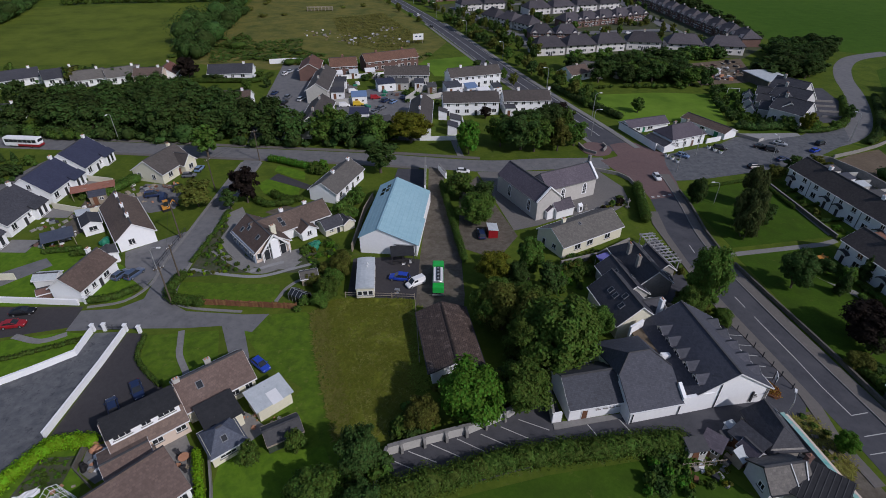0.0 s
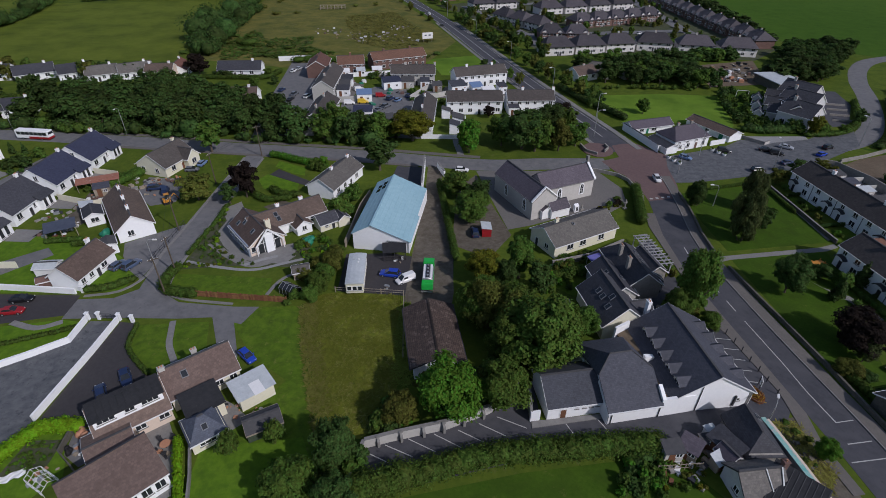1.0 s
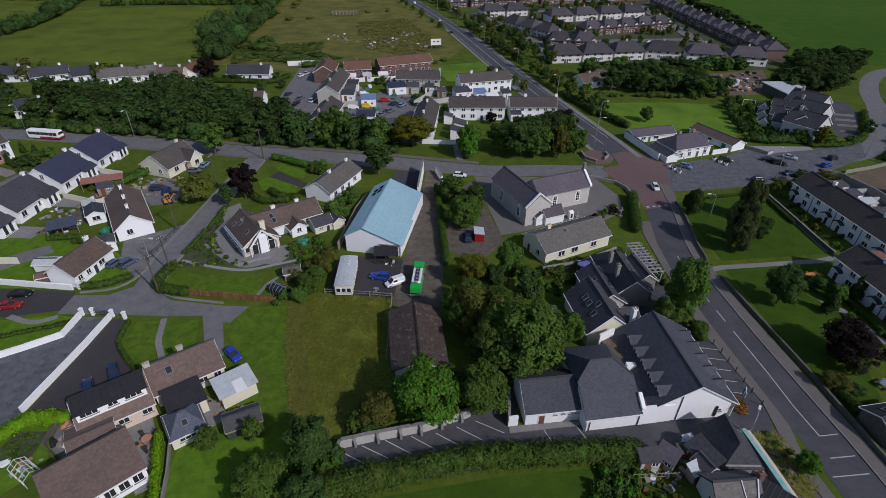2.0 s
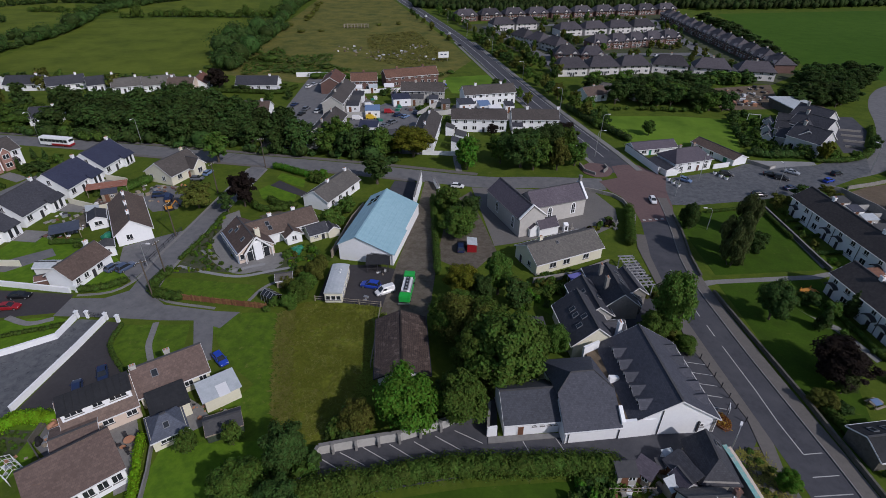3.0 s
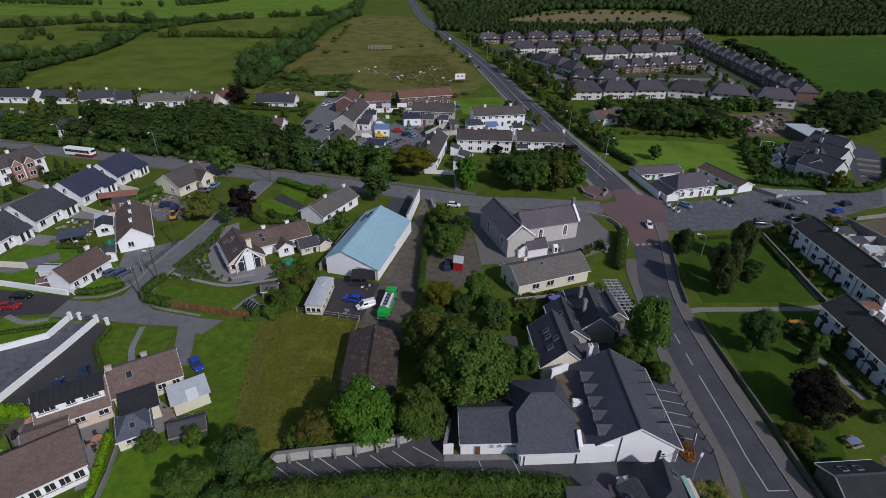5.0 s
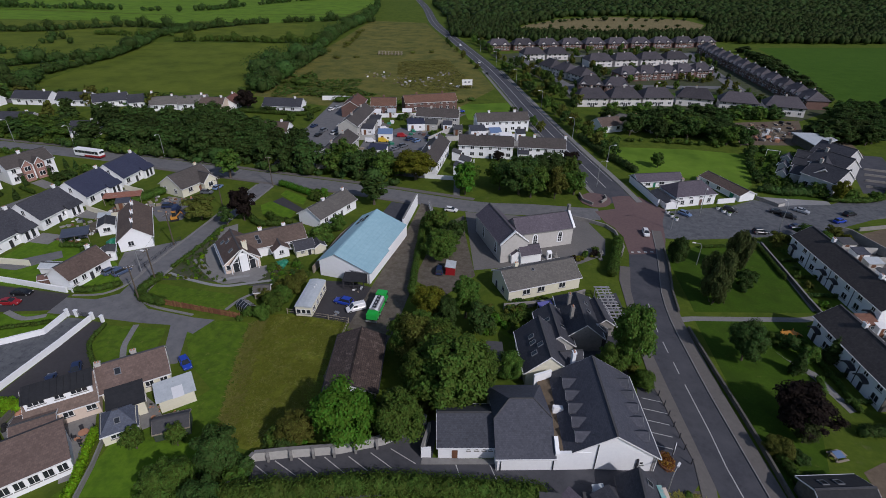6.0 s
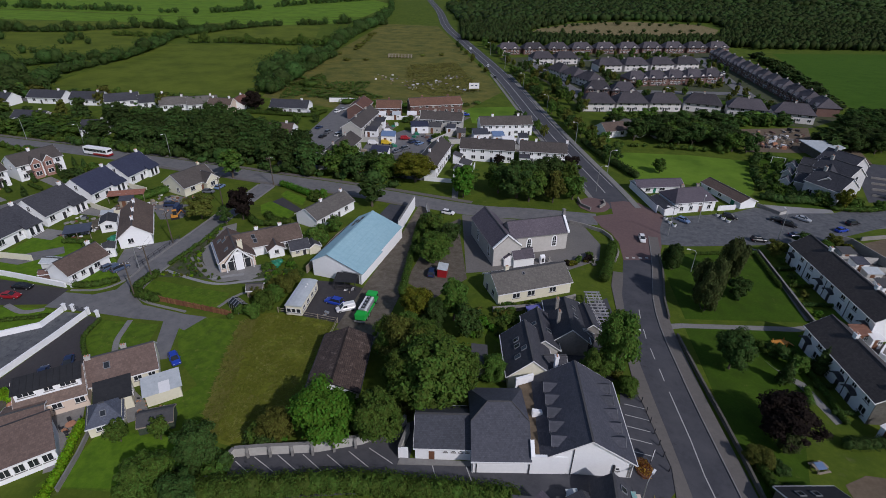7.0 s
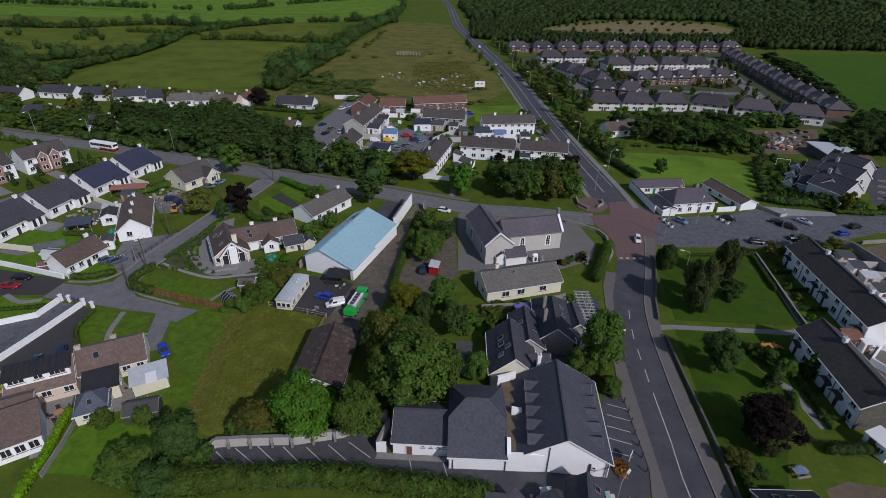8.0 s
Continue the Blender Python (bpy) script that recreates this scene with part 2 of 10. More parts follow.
# pasture green with a cloud's shade put into its colours, for the east field
M["pasture_cloud_shade"] = material("shaded_pasture", (0.036, 0.086, 0.008), (0.062, 0.122, 0.014), 0.97, 0.012, 0.15, 0.4, (0.03, 0.066, 0.012), 0.56, spec=0.06)
R["terrace_tile"] = roof_material("dark_terrace_tile_roof", (0.040, 0.036, 0.036), (0.066, 0.059, 0.057), (0.085, 0.075, 0.068), (0.33, 0.32), moss_at=0.64)
R["estate"] = roof_material("dark_estate_tile_roof", (0.05, 0.046, 0.054), (0.085, 0.077, 0.086), (0.11, 0.095, 0.092), (0.33, 0.32), joint=0.85, bump=0.2, moss_at=0.62, obj=0.3)
R["black_felt"] = material("black_roofing_felt", (0.018, 0.019, 0.022), (0.035, 0.036, 0.04), 0.85, 0.4, 2.0, 0.15, (0.06, 0.06, 0.06), 0.64)
R["brick_roof"] = roof_material("red_brown_worn_tile_roof", (0.12, 0.062, 0.046), (0.175, 0.092, 0.066), (0.15, 0.10, 0.08), (0.33, 0.32), moss_at=0.6)
R["blue_slate"] = roof_material("blue_grey_slate_roof", (0.07, 0.08, 0.11), (0.1, 0.115, 0.15), None, (0.30, 0.22))
R["felt"] = material("roofing_felt", (0.055, 0.055, 0.06), (0.085, 0.085, 0.088), 0.9, 0.4, 2.0, 0.2, (0.12, 0.115, 0.105), 0.62)

F = {}
F["mid"] = leaf_material("leaves_mid_green", (0.054, 0.105, 0.017), (0.122, 0.198, 0.034))
F["dark"] = leaf_material("leaves_dark_green", (0.036, 0.074, 0.017), (0.078, 0.13, 0.032))
F["bright"] = leaf_material("leaves_bright_green", (0.055, 0.14, 0.013), (0.11, 0.24, 0.025))
F["olive"] = leaf_material("leaves_olive", (0.086, 0.104, 0.018), (0.155, 0.165, 0.034))
F["yellow"] = leaf_material("leaves_yellowing", (0.085, 0.11, 0.012), (0.2, 0.19, 0.018))
F["birch"] = leaf_material("leaves_birch", (0.055, 0.082, 0.025), (0.11, 0.14, 0.045))
F["forest"] = leaf_material("leaves_plantation", (0.028, 0.052, 0.013), (0.055, 0.088, 0.022))
F["purple"] = leaf_material("leaves_copper", (0.016, 0.011, 0.009), (0.03, 0.021, 0.016))
F["hedge"] = leaf_material("hedge_leaves", (0.048, 0.09, 0.015), (0.1, 0.155, 0.028))
F["lime"] = leaf_material("hedge_leaves_lime", (0.14, 0.26, 0.007), (0.21, 0.36, 0.015))


# ---- building blocks ----
def bm_mesh(name, bm, *mats):
    me = bpy.data.meshes.new(name)
    bm.to_mesh(me)
    bm.free()
    for m in mats:
        me.materials.append(m)
    return me


def thing(name, x, y, z=0.0, rz=0.0, label="", category="", group="", kind=""):
    ob = new(name)
    ob.empty_display_size = 0.3
    ob.matrix_basis = pose(x, y, z, 0, 0, rz)
    return tagged(ob, label, category, group, kind)


def attach(name, me, parent, label="", m=None):
    ob = new(name, me)
    ob.parent = parent
    if m is not None:
        ob.matrix_basis = m
    if label:
        ob["label"] = label
    return ob


def part(name, bm, mat, parent, label="", m=None):
    return attach(name, bm_mesh(name, bm, mat), parent, label, m)


def solid(name, bm, mat, label="", category="", kind="", group=""):
    """A one-mesh thing or piece of the setting, in world places."""
    return tagged(new(name, bm_mesh(name, bm, mat)), label, category, group, kind)


def box(bm, x0, x1, y0, y1, z0, z1, m=None):
    v = [bm.verts.new((x, y, z)) for z in (z0, z1) for y in (y0, y1) for x in (x0, x1)]
    for f in ((0, 2, 3, 1), (4, 5, 7, 6), (0, 1, 5, 4), (2, 6, 7, 3), (0, 4, 6, 2), (1, 3, 7, 5)):
        bm.faces.new([v[i] for i in f])
    if m is not None:
        for q in v:
            q.co = m @ q.co
    return v


def prism(bm, pts, z0, z1):
    """An upright prism over a polygon."""
    area = sum(a[0] * b[1] - b[0] * a[1] for a, b in zip(pts, pts[1:] + pts[:1]))
    if area < 0:
        pts = pts[::-1]
    lo = [bm.verts.new((x, y, z0)) for x, y in pts]
    hi = [bm.verts.new((x, y, z1)) for x, y in pts]
    bm.faces.new(lo[::-1])
    bm.faces.new(hi)
    k = len(pts)
    for i in range(k):
        bm.faces.new((lo[i], lo[(i + 1) % k], hi[(i + 1) % k], hi[i]))


def tube(bm, a, b, r0, r1=None, sides=8):
    """A tapered round bar from a to b."""
    r1 = r0 if r1 is None else r1
    a, b = Vector(a), Vector(b)
    d = (b - a).normalized()
    u = d.orthogonal().normalized()
    w = d.cross(u)
    rings = []
    for c, r in ((a, r0), (b, r1)):
        rings.append([bm.verts.new(c + (u * math.cos(q) + w * math.sin(q)) * r) for q in (2 * math.pi * i / sides for i in range(sides))])
    for i in range(sides):
        bm.faces.new((rings[0][i], rings[0][(i + 1) % sides], rings[1][(i + 1) % sides], rings[1][i]))
    bm.faces.new(rings[0][::-1])
    bm.faces.new(rings[1])


def offset_line(pts, d):
    """The line shifted by d to its left."""
    out = []
    for i, p in enumerate(pts):
        a, b = Vector(pts[max(i - 1, 0)]), Vector(pts[min(i + 1, len(pts) - 1)])
        t = (b - a).normalized()
        out.append((p[0] - t.y * d, p[1] + t.x * d))
    return out


def smooth_line(pts, step=2.0):
    """A Catmull-Rom line through the points."""
    out = []
    p = [Vector(q) for q in pts]
    p = [2 * p[0] - p[1]] + p + [2 * p[-1] - p[-2]]
    for i in range(1, len(p) - 2):
        k = max(1, int((p[i + 1] - p[i]).length / step))
        for j in range(k):
            t = j / k
            q = 0.5 * (2 * p[i] + (p[i + 1] - p[i - 1]) * t + (2 * p[i - 1] - 5 * p[i] + 4 * p[i + 1] - p[i + 2]) * t * t
                       + (3 * p[i] - p[i - 1] - 3 * p[i + 1] + p[i + 2]) * t ** 3)
            out.append((q.x, q.y))
    out.append(tuple(p[-2]))
    return out


def ribbon(bm, left, right, z0, z1):
    """A raised strip between two lines of equal length."""
    rows = [[bm.verts.new((*a, z1)), bm.verts.new((*b, z1)), bm.verts.new((*a, z0)), bm.verts.new((*b, z0))] for a, b in zip(left, right)]
    for p, q in zip(rows, rows[1:]):
        bm.faces.new((p[0], p[1], q[1], q[0]))
        bm.faces.new((p[2], p[0], q[0], q[2]))
        bm.faces.new((p[1], p[3], q[3], q[1]))
    bm.faces.new((rows[0][0], rows[0][2], rows[0][3], rows[0][1]))
    bm.faces.new((rows[-1][1], rows[-1][3], rows[-1][2], rows[-1][0]))


def road(name, pts, width, z, mat, label, step=3.0):
    line = smooth_line(pts, step)
    bm = bmesh.new()
    ribbon(bm, offset_line(line, width / 2), offset_line(line, -width / 2), 0.0, z)
    return solid(name, bm, mat, label, "road", "structure")


def patch(name, pts, z, mat, label, category="ground", curved=False):
    """A thin laid surface over a polygon."""
    if curved:
        pts = smooth_line(pts + pts[:1], 1.5)[:-1]
    bm = bmesh.new()
    prism(bm, list(pts), 0.0, z)
    return solid(name, bm, mat, label, category, "structure")


def garden_wall(name, pts, h, th, mat, label, cap=None, kind="structure", category="wall"):
    """A wall along a line, with an overhanging coping as a part of its own."""
    root = thing(name, 0, 0, 0, 0, label, category, "", kind)
    bm = bmesh.new()
    ribbon(bm, offset_line(pts, th / 2), offset_line(pts, -th / 2), 0.0, h)
    part("wall_body", bm, mat, root)
    if cap:
        bm = bmesh.new()
        ribbon(bm, offset_line(pts, th / 2 + 0.05), offset_line(pts, -th / 2 - 0.05), h + 0.002, h + 0.09)
        part("coping", bm, cap, root)
    return root


# ---- roofs, windows and houses ----
def roof_slopes(L, W, eave, ridge, oh=0.35, side=0.25, hl=0.0, hr=0.0, course=0.33, th=0.12):
    """Roof slabs laid in lapped courses; hl and hr are how far a hipped ridge stops short of each end."""
    bm = bmesh.new()
    uvl = bm.loops.layers.uv.new("uv")
    slope = (ridge - eave) / (W / 2)

    def face(vs, uvs):
        f = bm.faces.new([bm.verts.new(v) for v in vs])
        for lp, q in zip(f.loops, uvs):
            lp[uvl].uv = q

    x0, x1, y0 = -L / 2 - side, L / 2 + side, W / 2 + oh
    z0 = eave - slope * oh
    run = math.hypot(y0, ridge - z0)
    k = max(3, int(run / course))
    lift = 0.012
    jobs = []
    for s in (-1, 1):
        a = lambda f, s=s: Vector((x0 + f * hl, s * y0 * (1 - f), z0 + (ridge - z0) * f))
        b = lambda f, s=s: Vector((x1 - f * hr, s * y0 * (1 - f), z0 + (ridge - z0) * f))
        jobs.append((a, b) if s < 0 else (b, a))
    if hl > 0:
        jobs.append((lambda f: Vector((x0 + f * hl, y0 * (1 - f), z0 + (ridge - z0) * f)), lambda f: Vector((x0 + f * hl, -y0 * (1 - f), z0 + (ridge - z0) * f))))
    if hr > 0:
        jobs.append((lambda f: Vector((x1 - f * hr, -y0 * (1 - f), z0 + (ridge - z0) * f)), lambda f: Vector((x1 - f * hr, y0 * (1 - f), z0 + (ridge - z0) * f))))
    for a, b in jobs:
        u0 = a(0)
        along = (b(0) - a(0)).normalized()
        for i in range(k):
            f0, f1 = i / k, (i + 1) / k
            p0, p1, q1, q0 = a(f0), b(f0), b(f1), a(f1)
            up = Vector((0, 0, lift))
            uvs = [((p - u0).dot(along), f * run) for p, f in ((p0, f0), (p1, f0), (q1, f1), (q0, f1))]
            face((p0 + up, p1 + up, q1, q0), uvs)
            face((p0, p1, p1 + up, p0 + up), [uvs[0], uvs[1], uvs[1], uvs[0]])
        dn = Vector((0, 0, -th))
        face((a(0) + dn, b(0) + dn, b(0), a(0)), [(0, 0)] * 4)
        if (a(1) - b(1)).length > 0.01:
            face((b(0) + dn, a(0) + dn, a(1) + dn, b(1) + dn), [(0, 0)] * 4)
            for e, flip in ((a, True), (b, False)):
                q = (e(0) + dn, e(1) + dn, e(1), e(0))
                face(q if flip else q[::-1], [(0, 0)] * 4)
        else:
            face((b(0) + dn, a(0) + dn, a(1) + dn), [(0, 0)] * 3)
    return bm


def wall_block(L, W, eave, ridge, hl=0.0, hr=0.0):
    """Walls up to the eaves, with gable points where the end is not hipped."""
    bm = bmesh.new()
    x, y = L / 2, W / 2
    drop = 0.10
    ring = [(-x, -y), (x, -y), (x, y), (-x, y)]
    lo = [bm.verts.new((*p, 0.0)) for p in ring]
    hi = [bm.verts.new((*p, eave - 0.06)) for p in ring]
    r = bm.verts.new((x if not hr else x - hr, 0, ridge - drop - (0.1 if hr else 0)))
    q = bm.verts.new((-x if not hl else -x + hl, 0, ridge - drop - (0.1 if hl else 0)))
    bm.faces.new(lo[::-1])
    bm.faces.new((lo[0], lo[1], hi[1], hi[0]))
    bm.faces.new((lo[2], lo[3], hi[3], hi[2]))
    bm.faces.new((hi[0], hi[1], r, q))
    bm.faces.new((hi[2], hi[3], q, r))
    if hr:
        bm.faces.new((lo[1], lo[2], hi[2], hi[1]))
        bm.faces.new((hi[1], hi[2], r))
    else:
        bm.faces.new((lo[1], lo[2], hi[2], r, hi[1]))
    if hl:
        bm.faces.new((lo[3], lo[0], hi[0], hi[3]))
        bm.faces.new((hi[3], hi[0], q))
    else:
        bm.faces.new((lo[3], lo[0], hi[0], q, hi[3]))
    return bm


MESHES = {}


def window_meshes(w, h, bars, mat):
    key = ("window", round(w, 2), round(h, 2), bars, mat.name)
    if key not in MESHES:
        t = 0.07
        bm = bmesh.new()
        box(bm, -w / 2, w / 2, -0.05, 0.06, 0, t)
        box(bm, -w / 2, w / 2, -0.05, 0.06, h - t, h)
        box(bm, -w / 2, -w / 2 + t, -0.05, 0.06, t, h - t)
        box(bm, w / 2 - t, w / 2, -0.05, 0.06, t, h - t)
        for i in range(bars):
            x = -w / 2 + w * (i + 1) / (bars + 1)
            box(bm, x - 0.03, x + 0.03, -0.045, 0.06, t, h - t)
        fr = bm_mesh("window_frame", bm, mat)
        bm = bmesh.new()
        box(bm, -w / 2 + t, w / 2 - t, -0.012, 0.05, t, h - t)
        pn = bm_mesh("pane", bm, M["glass"])
        bm = bmesh.new()
        box(bm, -w / 2 - 0.08, w / 2 + 0.08, -0.13, 0.05, -0.09, -0.004)
        sl = bm_mesh("window_sill", bm, M["concrete"])
        MESHES[key] = (fr, pn, sl)
    return MESHES[key]


def on_wall(side, u, z, L, W):
    """The pose of a thing on a wall, its outside towards local -y. Sides: F and B are the long walls, L and R the ends."""
    return {"F": pose(u, -W / 2, z), "B": pose(-u, W / 2, z, 0, 0, 180), "L": pose(-L / 2, -u, z, 0, 0, -90), "R": pose(L / 2, u, z, 0, 0, 90)}[side]


def far_window(w, h):
    """Frame and glass of a small, far window in one mesh."""
    key = ("far_window", round(w, 2), round(h, 2))
    if key not in MESHES:
        bm = bmesh.new()
        box(bm, -w / 2, w / 2, -0.05, 0.05, 0, h)
        old = set(bm.faces)
        for x in (-w / 4 + 0.01, w / 4 - 0.01):
            box(bm, x - w / 4 + 0.08, x + w / 4 - 0.05, -0.06, 0.0, 0.09, h - 0.09)
        for f in bm.faces:
            f.material_index = 0 if f in old else 1
        MESHES[key] = bm_mesh("window", bm, M["pvc"], M["glass"])
    return MESHES[key]


def add_window(root, m, w, h, bars=1, mat=None, sill=True):
    if not sill:
        return attach("window", far_window(w, h), root, "", m)
    fr, pn, sl = window_meshes(w, h, bars, mat or M["pvc"])
    f = attach("window", fr, root, "", m)
    attach("pane", pn, f)
    if sill:
        attach("window_sill", sl, f)
    return f


def add_door(root, m, w, h, mat, label=""):
    w, h = w / SITE, h / SITE
    key = ("door", round(w, 2), round(h, 2), mat.name)
    if key not in MESHES:
        bm = bmesh.new()
        box(bm, -w / 2, w / 2, -0.04, 0.05, 0.02, h)
        box(bm, -w / 2 + 0.14, w / 2 - 0.14, -0.055, 0.0, 0.2, h * 0.45)
        box(bm, -w / 2 + 0.14, w / 2 - 0.14, -0.055, 0.0, h * 0.55, h - 0.15)
        leaf = bm_mesh("door", bm, mat)
        bm = bmesh.new()
        box(bm, -w / 2 - 0.08, -w / 2, -0.06, 0.05, 0, h + 0.08)
        box(bm, w / 2, w / 2 + 0.08, -0.06, 0.05, 0, h + 0.08)
        box(bm, -w / 2, w / 2, -0.06, 0.05, h, h + 0.08)
        MESHES[key] = (leaf, bm_mesh("door_frame", bm, M["pvc"]))
    d = attach("door", MESHES[key][0], root, label, m)
    attach("door_frame", MESHES[key][1], d)


def add_chimney(root, u, v, base, top, mat, w=0.72, d=0.48, pots=2):
    bm = bmesh.new()
    box(bm, u - w / 2, u + w / 2, v - d / 2, v + d / 2, base, top)
    box(bm, u - w / 2 - 0.06, u + w / 2 + 0.06, v - d / 2 - 0.06, v + d / 2 + 0.06, top, top + 0.14)
    c = part("chimney", bm, mat, root)
    for i in range(pots):
        x = u + (i - (pots - 1) / 2) * 0.34
        bm = bmesh.new()
        tube(bm, (x, v, top + 0.14), (x, v, top + 0.38), 0.1, 0.08)
        part("chimney_pot", bm, M["clay"], c)


def add_skylight(root, side, u, f, W, eave, ridge, w=0.8, h=1.0):
    """A roof window lying on a slope, f of the way from eave to ridge."""
    s = -1 if side == "F" else 1
    a = math.atan2(ridge - eave, W / 2)
    m = pose(u, s * W / 2 * (1 - f), eave + (ridge - eave) * f + 0.03, 0, 0, 0 if s < 0 else 180) @ pose(0, 0, 0, math.degrees(a), 0, 0)
    bm = bmesh.new()
    for q in ((-w / 2, w / 2, -h / 2, -h / 2 + 0.08), (-w / 2, w / 2, h / 2 - 0.08, h / 2), (-w / 2, -w / 2 + 0.08, -h / 2 + 0.08, h / 2 - 0.08), (w / 2 - 0.08, w / 2, -h / 2 + 0.08, h / 2 - 0.08)):
        box(bm, *q, -0.02, 0.11)
    k = part("skylight", bm, M["lead"], root, "", m)
    bm = bmesh.new()
    box(bm, -w / 2 + 0.08, w / 2 - 0.08, -h / 2 + 0.08, h / 2 - 0.08, 0.0, 0.075)
    part("pane", bm, M["glass"], k)


def house(name, x, y, rz, L, W, eave, ridge, wall, roof, label, windows=(), doors=(), chimneys=(), skylights=(), hl=0.0, hr=0.0,
          group="", category="house", oh=0.35, side=0.2, frame_mat=None, sills=True, ridge_mat=None, trim=None, z=0.0, course=0.33):
    """A house whose ridge runs along its local x. windows: (side, u, sill height, width, height, bars)."""
    root = thing(name, x, y, z, rz, label, category, group)
    part("wall", wall_block(L, W, eave, ridge, hl, hr), wall, root)
    rf = part("roof", roof_slopes(L, W, eave, ridge, oh, side, hl, hr, course), roof, root)
    bm = bmesh.new()
    box(bm, -L / 2 - side + hl, L / 2 + side - hr, -0.13, 0.13, ridge - 0.03, ridge + 0.07)
    part("ridge_capping", bm, ridge_mat or R["felt"], rf)
    sl = (ridge - eave) / (W / 2)
    for s in (-1, 1):
        bm = bmesh.new()
        yy = s * (W / 2 + oh + 0.05)
        zz = eave - sl * oh
        box(bm, -L / 2 - side, L / 2 + side, min(yy - 0.06, yy + 0.06), max(yy - 0.06, yy + 0.06), zz - 0.16, zz - 0.03)
        part("gutter", bm, trim or M["pvc"], rf)
    for end, inset in ((-1, hl), (1, hr)):
        if inset:
            continue
        for s in (-1, 1):
            bm = bmesh.new()
            xx = end * (L / 2 + side)
            a, b = Vector((xx, s * (W / 2 + oh), eave - sl * oh)), Vector((xx, 0, ridge))
            t = Vector((end * 0.03, 0, 0))
            vs = [a - t, b - t, b - t - Vector((0, 0, 0.2)), a - t - Vector((0, 0, 0.2))]
            v0 = [bm.verts.new(q) for q in vs]
            v1 = [bm.verts.new(q + 2 * t) for q in vs]
            bm.faces.new(v0)
            bm.faces.new(v1[::-1])
            for i in range(4):
                bm.faces.new((v0[i], v1[i], v1[(i + 1) % 4], v0[(i + 1) % 4]))
            bmesh.ops.recalc_face_normals(bm, faces=bm.faces)
            part("bargeboard", bm, trim or M["pvc"], rf)
    for w in windows:
        add_window(root, on_wall(w[0], w[1], w[2], L, W), w[3], w[4], w[5] if len(w) > 5 else 1, frame_mat, sills)
    for d in doors:
        add_door(root, on_wall(d[0], d[1], 0, L, W), d[2], d[3], d[4])
    for c in chimneys:
        v = c[1]
        add_chimney(root, c[0], v, ridge - sl * abs(v) - 0.5, ridge + 0.65 * (c[2] if len(c) > 2 else 0.9), c[3] if len(c) > 3 else wall)
    for k in skylights:
        add_skylight(root, k[0], k[1], k[2], W, eave, ridge, *(k[3:] or ()))
    return root


# ---- trees and hedges ----
def leaf_cloud(rng, lobes, count, size, crown=None, shag=0.17, turn=0.54):
    """Folded leaf sprays over a set of rounded lobes (centre, radii)."""
    c = np.array([q[:3] for q in lobes], float)
    r = np.array([q[3:6] for q in lobes], float)
    wgt = (r[:, 0] * r[:, 1]) ** 0.9
    pick = rng.choice(len(lobes), count, p=wgt / wgt.sum())
    d = rng.normal(size=(count, 3))
    d /= np.linalg.norm(d, axis=1, keepdims=True)
    d[:, 2] = np.where(d[:, 2] < -0.35, -d[:, 2], d[:, 2])
    depth = rng.normal(0.96, shag, (count, 1)).clip(0.6, 1.22)
    p = c[pick] + d * r[pick] * depth
    q = p / size * 0.55
    ripple = np.sin(q[:, :1] * 1.7 + q[:, 1:2] * 2.3) + np.sin(q[:, 1:2] * 1.9 - q[:, 2:] * 2.6) + np.sin(q[:, 2:] * 2.2 + q[:, :1] * 1.3)
    p += d * r[pick] * ripple * 0.05
    nrm = d + rng.normal(scale=turn, size=(count, 3))
    if crown is not None:
        o = p - crown
        nrm = nrm * 0.75 + 0.6 * o / np.linalg.norm(o, axis=1, keepdims=True)
    nrm[:, 2] += 0.3
    nrm /= np.linalg.norm(nrm, axis=1, keepdims=True)
    t = np.cross(nrm, rng.normal(size=(count, 3)))
    t /= np.linalg.norm(t, axis=1, keepdims=True)
    b = np.cross(nrm, t)
    s = (size * rng.uniform(0.55, 1.35, (count, 1)))
    fold = nrm * s * 0.22
    v = np.stack([p - t * s * 0.5 - fold, p - b * s * 0.32, p + t * s * 0.5 - fold, p + b * s * 0.32], 1).reshape(-1, 3)
    f = np.arange(count * 4).reshape(-1, 4)
    return v, np.concatenate([f[:, [0, 1, 2]], f[:, [0, 2, 3]]], 0)


def lobe_cores(rng, lobes, shrink=0.80, sides=7, rings=4):
    """Dim, lumpy cores inside the lobes, so that a crown is dense."""
    vs, fs = [], []
    for x, y, z, rx, ry, rz in lobes:
        o = len(vs)
        for i in range(rings + 1):
            a = math.pi * i / rings
            for j in range(sides):
                q = 2 * math.pi * (j + 0.5 * (i % 2)) / sides
                k = shrink * rng.uniform(0.88, 1.08)
                vs.append((x + rx * k * math.sin(a) * math.cos(q), y + ry * k * math.sin(a) * math.sin(q), z + rz * k * math.cos(a)))
        for i in range(rings):
            for j in range(sides):
                a0, a1 = o + i * sides + j, o + i * sides + (j + 1) % sides
                b0, b1 = a0 + sides, a1 + sides
                fs += [(a0, b0, b1), (a0, b1, a1)]
    return np.array(vs), np.array(fs)


